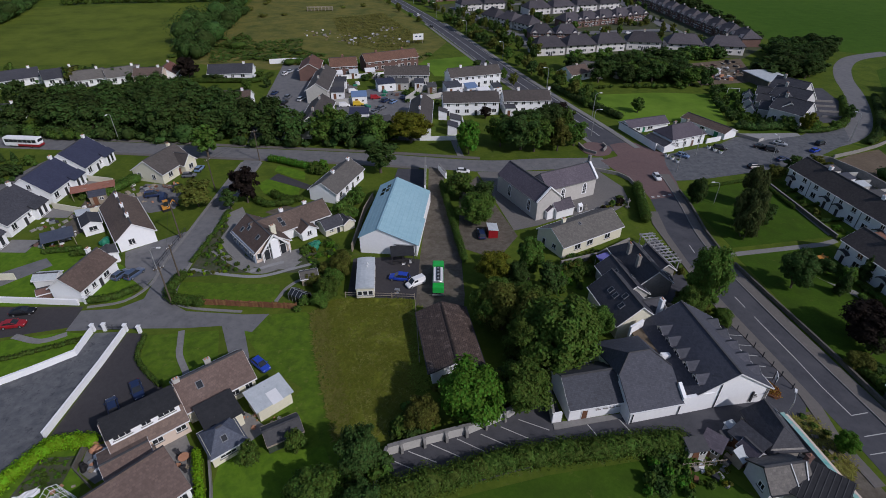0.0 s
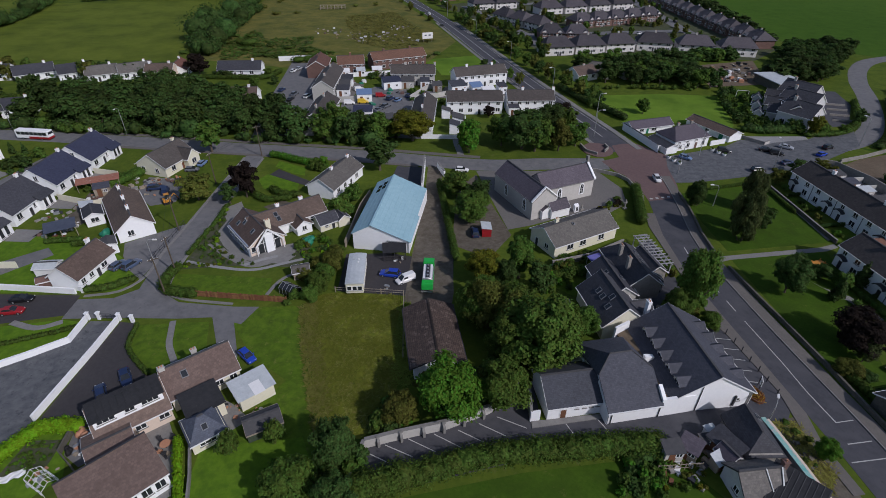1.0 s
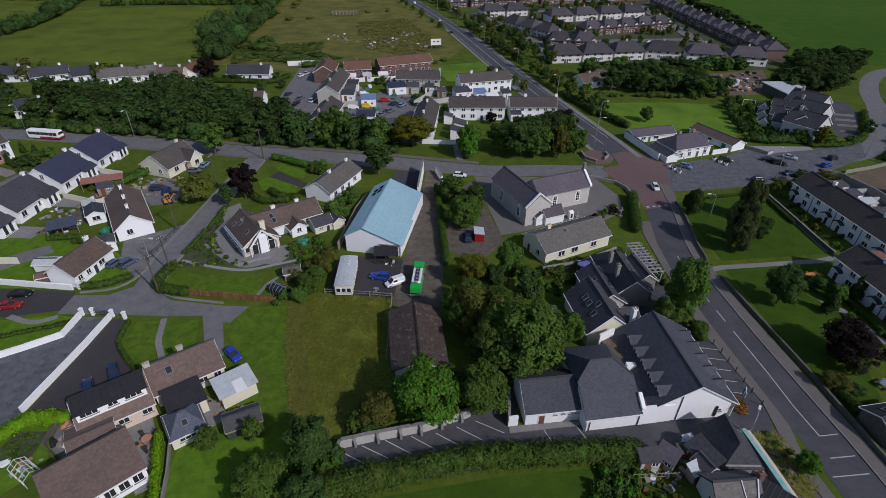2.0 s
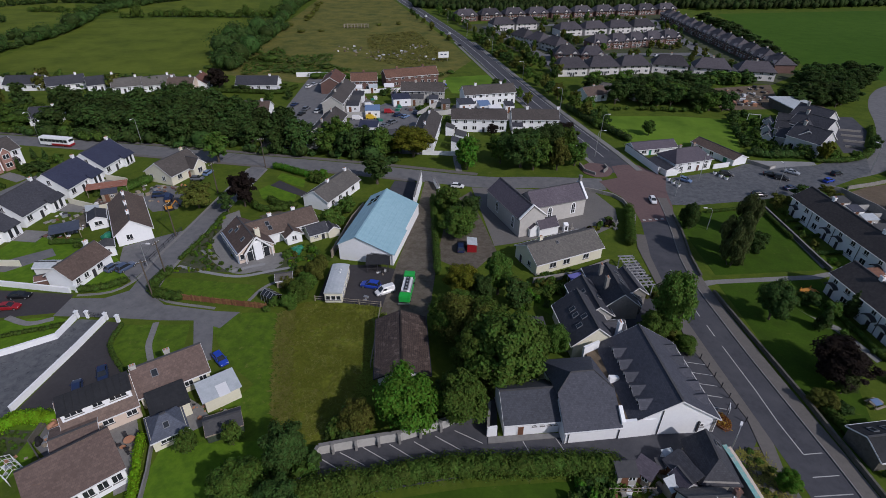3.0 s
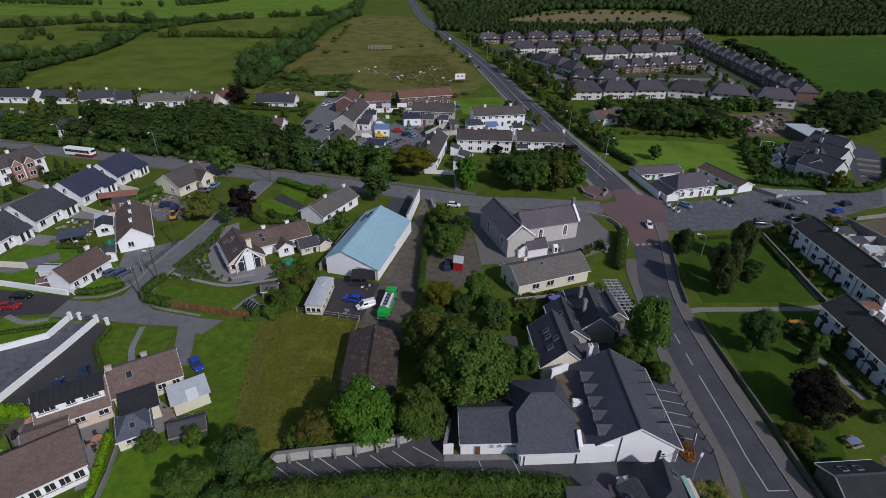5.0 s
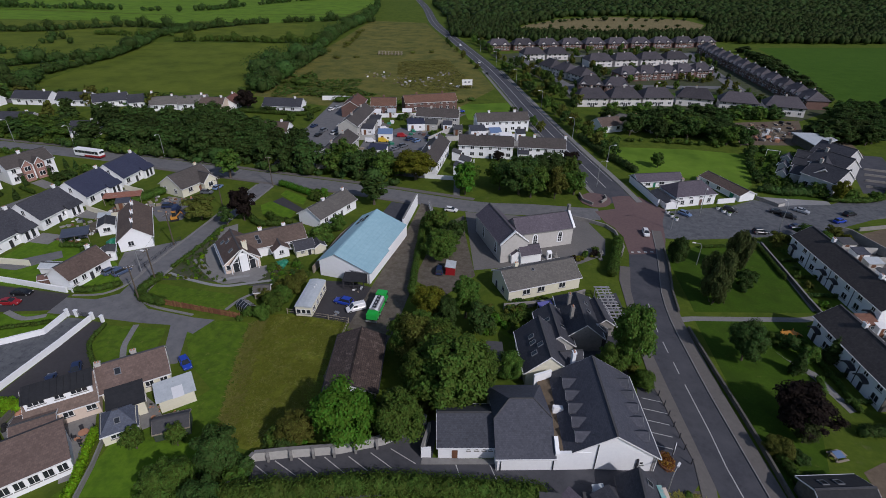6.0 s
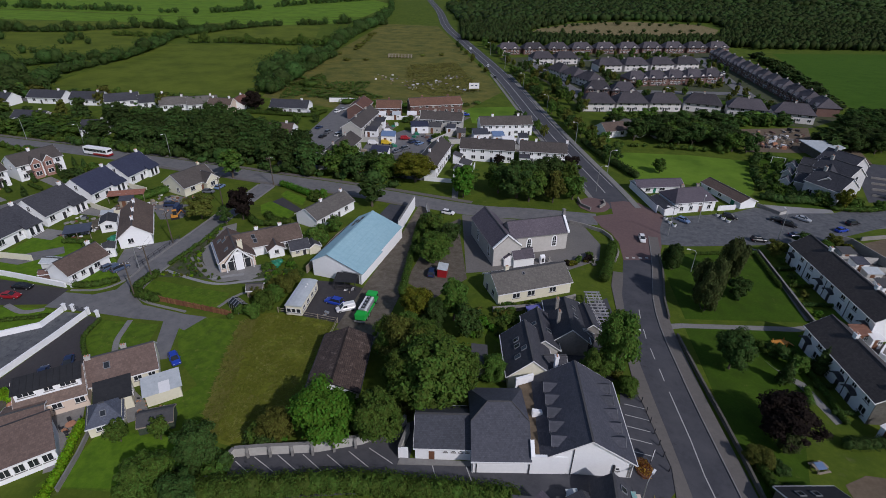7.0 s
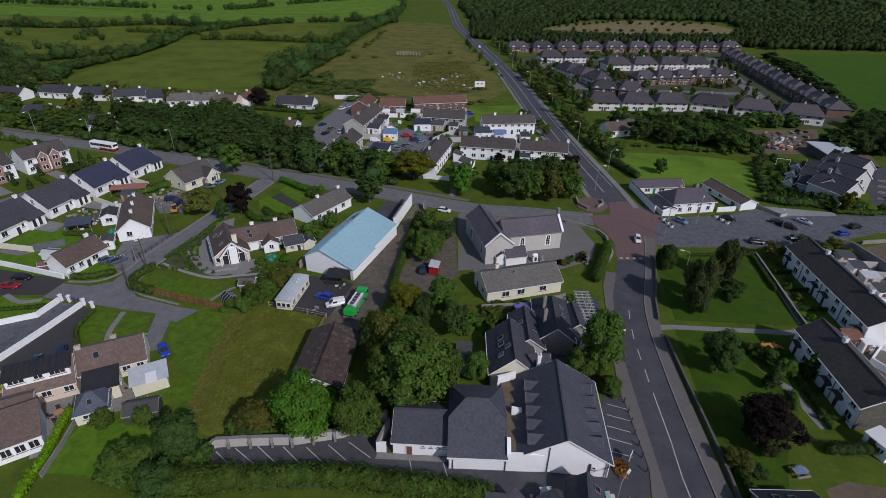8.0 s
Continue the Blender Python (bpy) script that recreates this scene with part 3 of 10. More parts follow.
def cloud_mesh(name, chunks, mat):
    vs, fs, o = [], [], 0
    for v, f in chunks:
        vs.append(v)
        fs.append(f + o)
        o += len(v)
    v, f = np.concatenate(vs), np.concatenate(fs)
    me = bpy.data.meshes.new(name)
    me.vertices.add(len(v))
    me.vertices.foreach_set("co", v.astype(np.float32).ravel())
    me.loops.add(f.size)
    me.loops.foreach_set("vertex_index", f.astype(np.int32).ravel())
    me.polygons.add(len(f))
    me.polygons.foreach_set("loop_start", np.arange(0, f.size, 3, dtype=np.int32))
    me.update(calc_edges=True)
    me.materials.append(mat)
    return me


def tree_meshes(kind, variant, leaf, detail):
    """Trunk and crown for a tree of height 10; kinds: round, tall, conifer, shrub."""
    key = ("tree", kind, variant, leaf, detail)
    if key in MESHES:
        return MESHES[key]
    rng = np.random.default_rng(sum(ord(q) for q in kind + leaf) * 7 + variant)
    lobes, bm = [], bmesh.new()
    if kind == "conifer":
        for i in range(9):
            f = i / 8
            rr = 1.9 * (1 - f) ** 0.8 + 0.22
            for j in range(3 if f < 0.8 else 1):
                a = rng.uniform(0, 6.28)
                lobes.append((0.45 * rr * math.cos(a), 0.45 * rr * math.sin(a), 1.2 + 8.2 * f, rr * 0.75, rr * 0.75, 0.9))
        tube(bm, (0, 0, -0.2), (0, 0, 8), 0.22, 0.05)
    else:
        base, top, rad, num = {"round": (0.5, 10, 3.9, 17), "tall": (0.9, 10, 2.5, 17), "shrub": (0.0, 10, 5.2, 13)}[kind]
        mid, half = (base + top) / 2, (top - base) / 2
        lobes.append((0, 0, mid, rad * 0.62, rad * 0.62, half * 0.72))
        num = num * 2 if detail == 3 else num
        for i in range(num):
            g = 2.399963 * i + rng.uniform(-0.4, 0.4)
            h = -0.86 + 1.76 * (i + 0.5) / num
            ring = math.sqrt(max(0.05, 1 - h * h)) * rng.uniform(0.45, 1.0)
            k = rad * (rng.uniform(0.13, 0.40) if detail == 3 else rng.uniform(0.20, 0.46))
            lobes.append((rad * ring * math.cos(g), rad * ring * math.sin(g), mid + half * h * 0.78, k, k, k * rng.uniform(0.75, 1.0)))
        if kind != "shrub":
            tube(bm, (0, 0, -0.2), (0.1, 0.05, base + 1.4), 0.30, 0.18)
            for i in range(5):
                q = lobes[2 + i * (len(lobes) // 6)]
                tube(bm, (0.1, 0.05, base + 0.6), q[:3], 0.13, 0.04, 6)
        else:
            for i in range(4):
                tube(bm, (0.2 * math.cos(i * 1.6), 0.2 * math.sin(i * 1.6), -0.1), lobes[2 + i * 2][:3], 0.16, 0.05, 6)
    trunk = bm_mesh("trunk", bm, M["bark"])
    count, size = {3: (7000, 0.44), 2: (1350, 0.84), 1: (480, 1.36), 0: (150, 2.2)}[detail]
    if kind in ("tall", "conifer"):
        count = int(count * 0.8)
    if kind == "shrub":
        size *= 1.35
    crown = cloud_mesh("crown", [lobe_cores(rng, lobes, 0.76, *((7, 4) if detail > 1 else (5, 3))), leaf_cloud(rng, lobes, count, size, np.array((0.0, 0.0, 4.0)))], F[leaf])
    MESHES[key] = (trunk, crown)
    return MESHES[key]


TREE_RNG = random.Random(5)
TREE_LABEL = {"mid": "leafy mid-green broadleaf tree", "dark": "dense dark green broadleaf tree", "bright": "full bright green broadleaf tree",
              "olive": "olive-green leafy garden tree", "yellow": "tree with yellowing green leaves", "birch": "slender grey-green birch tree in leaf",
              "purple": "dark copper-leaved garden tree", "forest": "deep green broadleaf tree", "hedge": "rounded green garden shrub", "lime": "bright lime-green garden shrub"}


def tree(x, y, h, width, leaf="mid", kind="round", detail=2, name="tree", where="", group=""):
    """A tree h metres high and width metres across."""
    trunk, crown = tree_meshes(kind, TREE_RNG.randrange(3), leaf, detail)
    across = {"round": 9.6, "tall": 6.2, "conifer": 4.3, "shrub": 12.4}[kind]
    low = kind == "shrub" and detail == 0
    root = new(name, crown if low else None)
    sx = width / across
    root.matrix_basis = pose(x, y, -0.06 * h if kind == "shrub" else 0.0, 0, 0, TREE_RNG.uniform(0, 360)) @ Matrix.Diagonal((sx, sx * TREE_RNG.uniform(0.9, 1.1), h / 10, 1))
    what = TREE_LABEL[leaf] if kind != "conifer" else "narrow dark green conifer"
    tagged(root, what + (" " + where if where else ""), "shrub" if name == "shrub" else "tree", group)
    if not low:
        attach("trunk", trunk, root)
        attach("crown", crown, root)
    return root


def grove(rows, label, name="trees", category="trees", kind="round"):
    """Far trees that nobody could count, joined: rows of (x, y, height, width, leaf)."""
    rng = np.random.default_rng(len(rows))
    leaves = sorted({q[4] for q in rows})
    vs, fs, ms, o = [], [], [], 0
    for x, y, h, width, leaf in rows:
        crown = tree_meshes(kind, int(rng.integers(3)), leaf, 0)[1]
        v = np.empty(len(crown.vertices) * 3)
        crown.vertices.foreach_get("co", v)
        f = np.empty(len(crown.polygons) * 3, dtype=np.int64)
        crown.polygons.foreach_get("vertices", f)
        v, a = v.reshape(-1, 3), rng.uniform(0, 6.28)
        sx = width / (8.6 if kind == "round" else 11.4)
        vs.append(np.stack([x + sx * (v[:, 0] * np.cos(a) - v[:, 1] * np.sin(a)), y + sx * (v[:, 0] * np.sin(a) + v[:, 1] * np.cos(a)), (v[:, 2] - 1.2).clip(0) * h / 8.8], 1))
        fs.append(f.reshape(-1, 3) + o)
        ms.append(np.full(len(f) // 3, leaves.index(leaf), dtype=np.int32))
        o += len(v)
    me = cloud_mesh(name, [(np.concatenate(vs), np.concatenate(fs))], F[leaves[0]])
    for q in leaves[1:]:
        me.materials.append(F[q])
    me.polygons.foreach_set("material_index", np.concatenate(ms))
    return tagged(new(name, me), label, category, "", "stuff")


HEDGE_SEED = [11]


def hedge(pts, h, th, leaf="hedge", label="clipped green garden hedge", size=0.20, density=34, kind="", name="hedge", lumpy=0.07, category="hedge"):
    """A hedge along a line: a leafy skin over an uneven core."""
    HEDGE_SEED[0] += 1
    rng = np.random.default_rng(HEDGE_SEED[0])
    line = smooth_line(pts, 0.45)
    lobes = []
    for i, (x, y) in enumerate(line):
        k = rng.uniform(1 - lumpy, 1 + lumpy)
        o = rng.uniform(-0.06, 0.06, 2) * th
        lobes.append((x + o[0], y + o[1], h * 0.46 * k, th * 0.58 * rng.uniform(1 - lumpy, 1 + lumpy), th * 0.58, h * 0.55 * k))
    n = int(len(line) * 0.45 * density * (2 * h + th) * (1.5 if size < 0.25 else 1.0) / (size / 0.2) ** 1.4)
    me = cloud_mesh(name, [lobe_cores(rng, lobes, 0.80, 6, 4), leaf_cloud(rng, lobes, n, size * (1.25 if th > 1.8 else 1.0), None, 0.07 + 0.3 * lumpy, 0.4)], F[leaf])
    return tagged(new(name, me), label, category, "", kind)


# ---- ground, roads and laid surfaces ----
bm = bmesh.new()
prism(bm, [(-3500, -600), (3500, -600), (3500, 4500), (-3500, 4500)], -2.0, 0.0)
solid("ground", bm, M["grass"], "green grassy land reaching to the horizon", "ground", "structure")

MAIN_SOUTH = [(62, -40), (57, 5), (54.6, 25), (52.9, 38.5), (51.9, 44.5), (50.8, 50.5), (49.1, 60), (47.9, 68), (46.7, 77), (46.5, 86), (47.4, 95), (48.0, 103), (48.4, 112)]
MAIN_NORTH = [(45.5, 126), (41.5, 139), (37, 152), (32.5, 165), (20.8, 200.7), (-6.5, 288.8), (-44, 390), (-81.6, 491), (-122, 632), (-168.5, 776), (-270, 1090)]
road("road_main_south", MAIN_SOUTH, 5.6, 0.020, M["asphalt"], "grey asphalt village street with painted lines")
road("road_main_north", MAIN_NORTH, 8.6, 0.020, M["asphalt"], "long straight grey asphalt road out of the village", 8.0)
road("road_west", [(-260, 132), (-153, 127.5), (-120, 126.5), (-86, 124.5), (-52, 121.5), (-20, 119), (9, 115.5), (24, 117), (40, 118)], 6.4, 0.022, M["asphalt_pale"], "pale grey worn asphalt road")
road("road_estate", [(-47.0, 119), (-46.8, 110), (-46.8, 100), (-46.6, 88), (-46.6, 76), (-46.0, 68), (-45.2, 62), (-44.5, 58)], 4.4, 0.024, M["asphalt_pale"], "narrow grey estate road")
road("road_lane_east", [(100, 131), (110, 136), (119, 144), (129, 159), (138, 176), (146, 194), (157, 212), (170, 225), (190, 234)], 6.0, 0.020, M["asphalt_pale"], "curving pale lane")
patch("road_square", [(52.5, 108.5), (59, 109.2), (70, 112.4), (84, 116.8), (92, 121), (110, 133.5), (116, 147), (106, 143), (98, 137), (86, 134.5), (80, 136), (73, 130.5), (57.2, 123.8), (52, 128)], 0.026, M["driveway"], "wide grey asphalt square with parked cars", "road")
patch("road_junction", [(43.7, 129.5), (47, 131), (50.8, 131), (56.2, 124.4), (54.4, 117), (53.6, 107.6), (52.4, 101.4), (45, 99.4), (44.5, 107), (43, 111.5), (41.0, 114), (39, 119.5), (44, 122.2)], 0.030, M["red_paving"], "dull red surfaced road junction", "road")
patch("road_turning", [(-56, 60.8), (-50.6, 61.4), (-47.6, 64), (-46, 67.5), (-44.2, 66.5), (-42.9, 63), (-39.7, 61.0), (-30.5, 60.4), (-26.6, 60.6), (-28, 56.5), (-33, 57.8), (-38.2, 57.2), (-46.9, 56.9), (-55.6, 56.2)], 0.028, M["asphalt_pale"], "pale worn asphalt turning area", "road")
patch("path_to_house", [(-33, 57.9), (-30.2, 59.0), (-26.0, 49.8), (-28.2, 48.8)], 0.024, M["asphalt_pale"], "narrow worn asphalt path beside lawns", "path")
patch("driveway", [(-51.0, 55.9), (-47.0, 56.2), (-46.9, 38.0), (-49.5, 30), (-70, 30), (-70, 40), (-57.5, 46), (-51.2, 51.3)], 0.024, M["driveway"], "grey asphalt driveway between white walls", "driveway")
patch("driveway_dark", [(-46.3, 56.0), (-43.6, 55.8), (-42.3, 51.0), (-36.2, 45.6), (-34, 42), (-40.5, 37), (-46.4, 37.6)], 0.026, M["tarmac"], "dark tarmac parking yard beside a white wall", "driveway")
patch("parking_yard", [(-75, 61.2), (-56.2, 61.8), (-55.6, 57.0), (-64.1, 54.6), (-75, 52)], 0.022, M["tarmac"], "dark tarmac parking yard", "driveway")
patch("forecourt", [(-57.5, 77), (-52.5, 81.5), (-49.0, 84.5), (-48.6, 72), (-49, 66.5), (-53, 69.5), (-55.5, 73)], 0.022, M["asphalt_pale"], "grey gravelled forecourt with parked cars", "driveway")
patch("shed_yard", [(-15.2, 65.2), (-15.8, 75.8), (-8.3, 76.6), (-4, 75.8), (3.6, 76), (3.8, 66), (-4.1, 64.6)], 0.022, M["tarmac"], "dark tarmac yard with parked vehicles", "yard")
patch("stony_lane", [(-3.6, 114.5), (-0.2, 113), (0.3, 103), (1.6, 90), (3.4, 77.5), (3.9, 66), (3.5, 60), (-4.0, 63), (-3.9, 77), (-3.2, 96)], 0.026, M["lane"], "stony lane beside a shed, worn to earth", "lane")
patch("shed_back_yard", [(-12, 99), (-4.4, 99), (-4.2, 113), (-11, 113.5)], 0.024, M["asphalt"], "grey yard behind a shed", "yard")
patch("church_yard", [(8, 112), (14, 86), (19, 88), (26, 92), (34, 92.5), (40, 98), (40.5, 105), (36, 115.5), (24, 113)], 0.022, M["church_gravel"], "pale gravelled yard round a church", "yard")
patch("church_drive", [(3.6, 103), (3.2, 80), (10, 76), (14.5, 84), (10, 100), (8, 110)], 0.024, M["lane"], "stony drive beside a hedge", "lane")
patch("pub_car_park", [(-6.2, 36.2), (-4.0, 30.5), (12.5, 35.5), (30, 38.5), (45, 41), (48.5, 46), (46.8, 58), (42, 61), (41, 46), (22, 41.8), (15, 41), (9, 42), (3.8, 39.4)], 0.026, M["asphalt"], "dark asphalt car park with white bays", "car park")
patch("annex_yard", [(9, 42), (12.4, 44.8), (13.4, 46.4), (15, 48), (15.4, 41.2), (12, 40.6)], 0.024, M["asphalt"], "worn asphalt corner under trees", "yard")
patch("pub_pavement", [(44.6, 94), (43.8, 85.7), (44.1, 76), (45.2, 67), (46.3, 60.2), (48.0, 50.6), (49.1, 44), (48.7, 39.7), (49.8, 33.3), (48.4, 33), (47.2, 40), (47.3, 47.5), (44.9, 57.9), (44.1, 60.2), (43.2, 70), (42.0, 88.6), (42.6, 94)], 0.10, M["pavement"], "pale concrete pavement along a street", "pavement")
patch("estate_yard", [(-30, 131), (-6, 131), (-5, 172), (-26, 176), (-34, 160)], 0.022, M["asphalt_pale"], "grey asphalt yard among terraced houses", "yard")
patch("terrace_road", [(-63, 205), (-50, 204), (-44, 165), (-36, 132), (-52, 128), (-58, 165)], 0.024, M["asphalt_pale"], "grey asphalt parking road by a terrace", "road")
for k, (a, b, w) in enumerate((((2, 335), (122, 384), 6.5), ((20, 306), (118, 345), 6.0), ((34, 262), (112, 278), 6.5), ((6, 330), (33, 262), 6.0), ((33, 262), (38, 240), 6.0), ((38, 241), (118, 246), 5.5), ((114, 250), (110, 378), 6.5))):
    road("road_housing_%d" % (k + 1), [a, ((a[0] + b[0]) / 2, (a[1] + b[1]) / 2), b], w, 0.022 + 0.003 * k, M["asphalt_pale"], "grey road of a housing estate")
patch("estate_plots", [(-14, 340), (8, 300), (30, 250), (38, 222), (74, 228), (122, 222), (142, 244), (136, 300), (130, 384), (134, 412), (122, 414), (60, 386)], 0.012, M["plots"], "gardens and drives of a housing estate", "ground")
patch("estate_green", [(72, 246), (112, 250), (108, 262), (76, 258)], 0.030, M["park_lawn"], "small green within a housing estate", "lawn")

patch("lawn", [(-29.3, 56.5), (-29.3, 60.2), (-19.7, 61.3), (-11.5, 37.9), (-8, 30), (-26, 27), (-23, 36), (-18, 46), (-24, 50)], 0.012, M["lawn"], "mown green back lawn", "lawn")
patch("lawn", [(-43.3, 63.6), (-43.6, 68.4), (-26.9, 68.0), (-26.2, 63.2)], 0.012, M["lawn"], "mown green lawn behind a wooden fence", "lawn")
patch("lawn", [(-43.2, 55.5), (-41.8, 50.6), (-36.2, 46.2), (-30.5, 49.5), (-33, 56.8)], 0.012, M["lawn"], "mown front lawn edged with hedge", "lawn")
patch("lawn", [(-80, 60.8), (-57, 62.6), (-50, 63), (-50.6, 68), (-56, 73), (-64, 77), (-80, 80)], 0.010, M["garden_lawn"], "mown lawn round a white bungalow", "lawn")
patch("lawn", [(-63.5, 54.0), (-55.5, 56.0), (-51.6, 55.6), (-51.2, 52.0), (-58.0, 46.6), (-68, 44)], 0.012, M["garden_lawn"], "mown lawn beside a white wall", "lawn")
patch("lawn", [(-25.0, 36.6), (-19.0, 36.2), (-13.4, 37.4), (-9.6, 30.4), (-24.2, 27.4)], 0.016, M["garden_lawn"], "bright mown back lawn", "lawn")
patch("lawn", [(-52, 36.4), (-46, 37), (-41.4, 36.6), (-38.6, 31.0), (-42, 26), (-54, 26)], 0.018, M["garden_lawn"], "bright grass round a vegetable bed", "lawn")
patch("lawn", [(-41.8, 104.4), (-40.4, 107.2), (-32.0, 102.9), (-31.4, 99.2), (-34.8, 98.0), (-39.2, 100.2)], 0.014, M["garden_lawn"], "bright mown front lawn", "lawn")
patch("lawn", [(-40.0, 111.4), (-40.0, 114.5), (-32.6, 111.0), (-31.8, 107.0), (-34.7, 108.0)], 0.014, M["garden_lawn"], "bright mown front lawn", "lawn")
patch("meadow", [(-19.6, 60.6), (-18.4, 63.6), (-15.8, 64.8), (-4.6, 64.9), (-4.0, 60), (-2.8, 47.0), (-4, 40), (-6.5, 37.5), (-11.6, 37.8)], 0.010, M["meadow"], "unmown plot of long grass", "meadow")
patch("park_lawn", [(52.2, 103), (60, 106), (70, 108), (77, 104), (77.5, 85.5), (54.2, 80.8)], 0.012, M["park_lawn"], "mown green park lawn", "lawn")
patch("park_lawn", [(53.6, 79.2), (72.5, 81.5), (71, 72), (66.6, 62), (62, 44), (57.5, 40), (56.0, 55)], 0.012, M["park_lawn"], "mown green park lawn under trees", "lawn")
patch("paddock", [(45.6, 160), (46.5, 167), (50, 172), (71, 175), (89.5, 174), (84, 153), (82.6, 147), (77, 138), (70, 147), (62, 149), (51, 147)], 0.012, M["pasture_bright"], "bright green paddock behind a public house", "field")
patch("south_garden", [(-4, 29.5), (12.5, 34), (30, 37.2), (36, 30), (32, 18), (-2, 16)], 0.012, M["park_lawn"], "green garden behind a long hedge", "lawn")
patch("rough_plot", [(-100, 206), (-112, 240), (-117, 286), (-119, 327), (-126, 383), (-138, 466), (-140, 492), (-90, 492), (-52, 390), (-14, 290), (0, 246), (-10, 210), (-61, 197)], 0.020, M["rough_ground"], "brownish plot of rough grass and rubble", "field")
patch("pasture_one", [(-205, 196), (-238, 325), (-134, 348), (-121, 327), (-117, 270), (-102, 206)], 0.016, M["pasture"], "green pasture between hedgerows", "field")
patch("pasture_two", [(-420, 205), (-262, 240), (-250, 330), (-330, 420), (-520, 380)], 0.016, M["pasture"], "green pasture between hedgerows", "field")
patch("pasture_three", [(-245, 350), (-150, 362), (-185, 450), (-290, 440)], 0.016, M["pasture"], "green pasture between hedgerows", "field")
patch("pasture_four", [(-900, 330), (-530, 385), (-335, 425), (-255, 400), (-228, 442), (-172, 484), (-148, 486), (-182, 534), (-332, 476), (-700, 462), (-900, 456)], 0.014, M["pasture_bright"], "green pasture between hedgerows", "field")
patch("pasture_far", [(-900, 470), (-330, 480), (-180, 540), (-200, 700), (-320, 860), (-1000, 800)], 0.016, M["pasture_bright"], "bright distant pasture", "field")
patch("pasture_east", [(150, 250), (165, 420), (420, 500), (600, 420), (420, 200), (240, 190)], 0.016, M["pasture_cloud_shade"], "wide green field beyond an estate, coloured darker as cloud shade", "field")
patch("clearing", [(-8, 452), (60, 458), (138, 486), (160, 560), (150, 600), (80, 604), (28, 566), (-2, 505)], 0.02, M["sand"], "pale brown clearing in a wood", "field")

# ---- houses near the camera's line ----
W_ = M["white"]
house("bungalow", -60.6, 84.9, 128.5, 15.5, 6.2, 2.6, 5.0, W_, R["brown_tile"], "white rendered bungalow with brown tiled roof and three chimneys",
      [("L", -0.9, 1.0, 1.1, 1.1, 1), ("F", -4, 1.0, 1.2, 1.1), ("F", 3, 1.0, 1.2, 1.1), ("B", -3, 1, 1.2, 1.1), ("B", 3, 1, 1.2, 1.1)], [("F", 0, 0.9, 2.0, M["wood_brown"])], [(-4.6, 0, 0.8), (0, 0, 0.8), (5, 0, 0.8)])
house("bungalow", -58.7, 67.4, 83, 8.6, 5.2, 2.5, 4.5, W_, R["brown_tile"], "small white bungalow with brown tiled roof",
      [("F", -3.2, 0.9, 0.9, 1.0), ("F", -1.4, 0.9, 0.9, 1.0), ("F", 1.6, 0.9, 1.3, 1.0)], [("F", 0.1, 0.9, 2.0, M["dark_trim"])], [(3.2, 0.6, 0.7)])
for yy in (111.6, 99.4, 86.6, 74.4, 62.0):
    bung = house("dormer_bungalow", -85.9, yy, 90, 10.4, 9.2, 2.8, 6.0, W_, R["navy"] if yy > 95 else R["slate_dark"], "white dormer bungalow with dark slate roof",
          [("F", -3.6, 0.9, 1.3, 1.2), ("F", 0.6, 1.2, 0.6, 0.9, 0), ("L", 0.8, 3.4, 0.9, 1.1)], [("F", -0.6, 1.0, 2.1, M["dark_trim"])], [(4.4, 0, 0.7)],
          group="white dormer bungalows")
    bm = bmesh.new()
    box(bm, 1.4, 5.1, -5.5, -4.55, 0.0, 2.5)
    part("front_projection", bm, W_, bung)
    bm = bmesh.new()
    uvl = bm.loops.layers.uv.new("uv")
    q = [bm.verts.new(v) for v in ((1.2, -5.85, 2.42), (5.3, -5.85, 2.42), (5.3, -4.5, 3.36), (1.2, -4.5, 3.36), (1.2, -5.85, 2.30), (5.3, -5.85, 2.30), (5.3, -4.5, 2.6), (1.2, -4.5, 2.6))]
    for f in ((0, 1, 2, 3), (7, 6, 5, 4), (4, 5, 1, 0), (5, 6, 2, 1), (7, 4, 0, 3)):
        face = bm.faces.new([q[i] for i in f])
        for lp in face.loops:
            lp[uvl].uv = (lp.vert.co.x, lp.vert.co.y)
    part("projection_roof", bm, R["navy"] if yy > 95 else R["slate_dark"], bung)
    for u in (2.5, 3.9):
        add_window(bung, pose(u, -5.5, 0.3), 0.9, 1.9, 0)
cream_home = house("bungalow", -65.2, 109.8, 75, 10, 8, 2.6, 5.2, M["cream"], R["dull_tile"], "cream rendered bungalow with brown-grey tiled roof and gabled wing",
      [("L", -2.2, 0.9, 1.0, 1.1), ("L", 1.6, 0.9, 1.0, 1.1), ("F", -2.5, 0.9, 1.3, 1.1), ("F", 2.8, 0.9, 1.3, 1.1)], [("F", 0.4, 0.9, 2.0, M["wood_brown"])], [(3.5, 0.3, 0.8)])
house("bungalow", -23.4, 102.9, 72, 13, 6.3, 2.6, 4.5, W_, R["grey_tile"], "white bungalow with grey tiled roof by the road",
      [("F", -4.4, 0.9, 1.2, 1.1), ("F", -1.6, 0.9, 1.2, 1.1), ("F", 3.6, 0.9, 1.2, 1.1)], [("F", 1.0, 0.9, 2.0, M["dark_trim"])], [(-1.5, 0, 0.6), (5.5, 0, 0.6)])
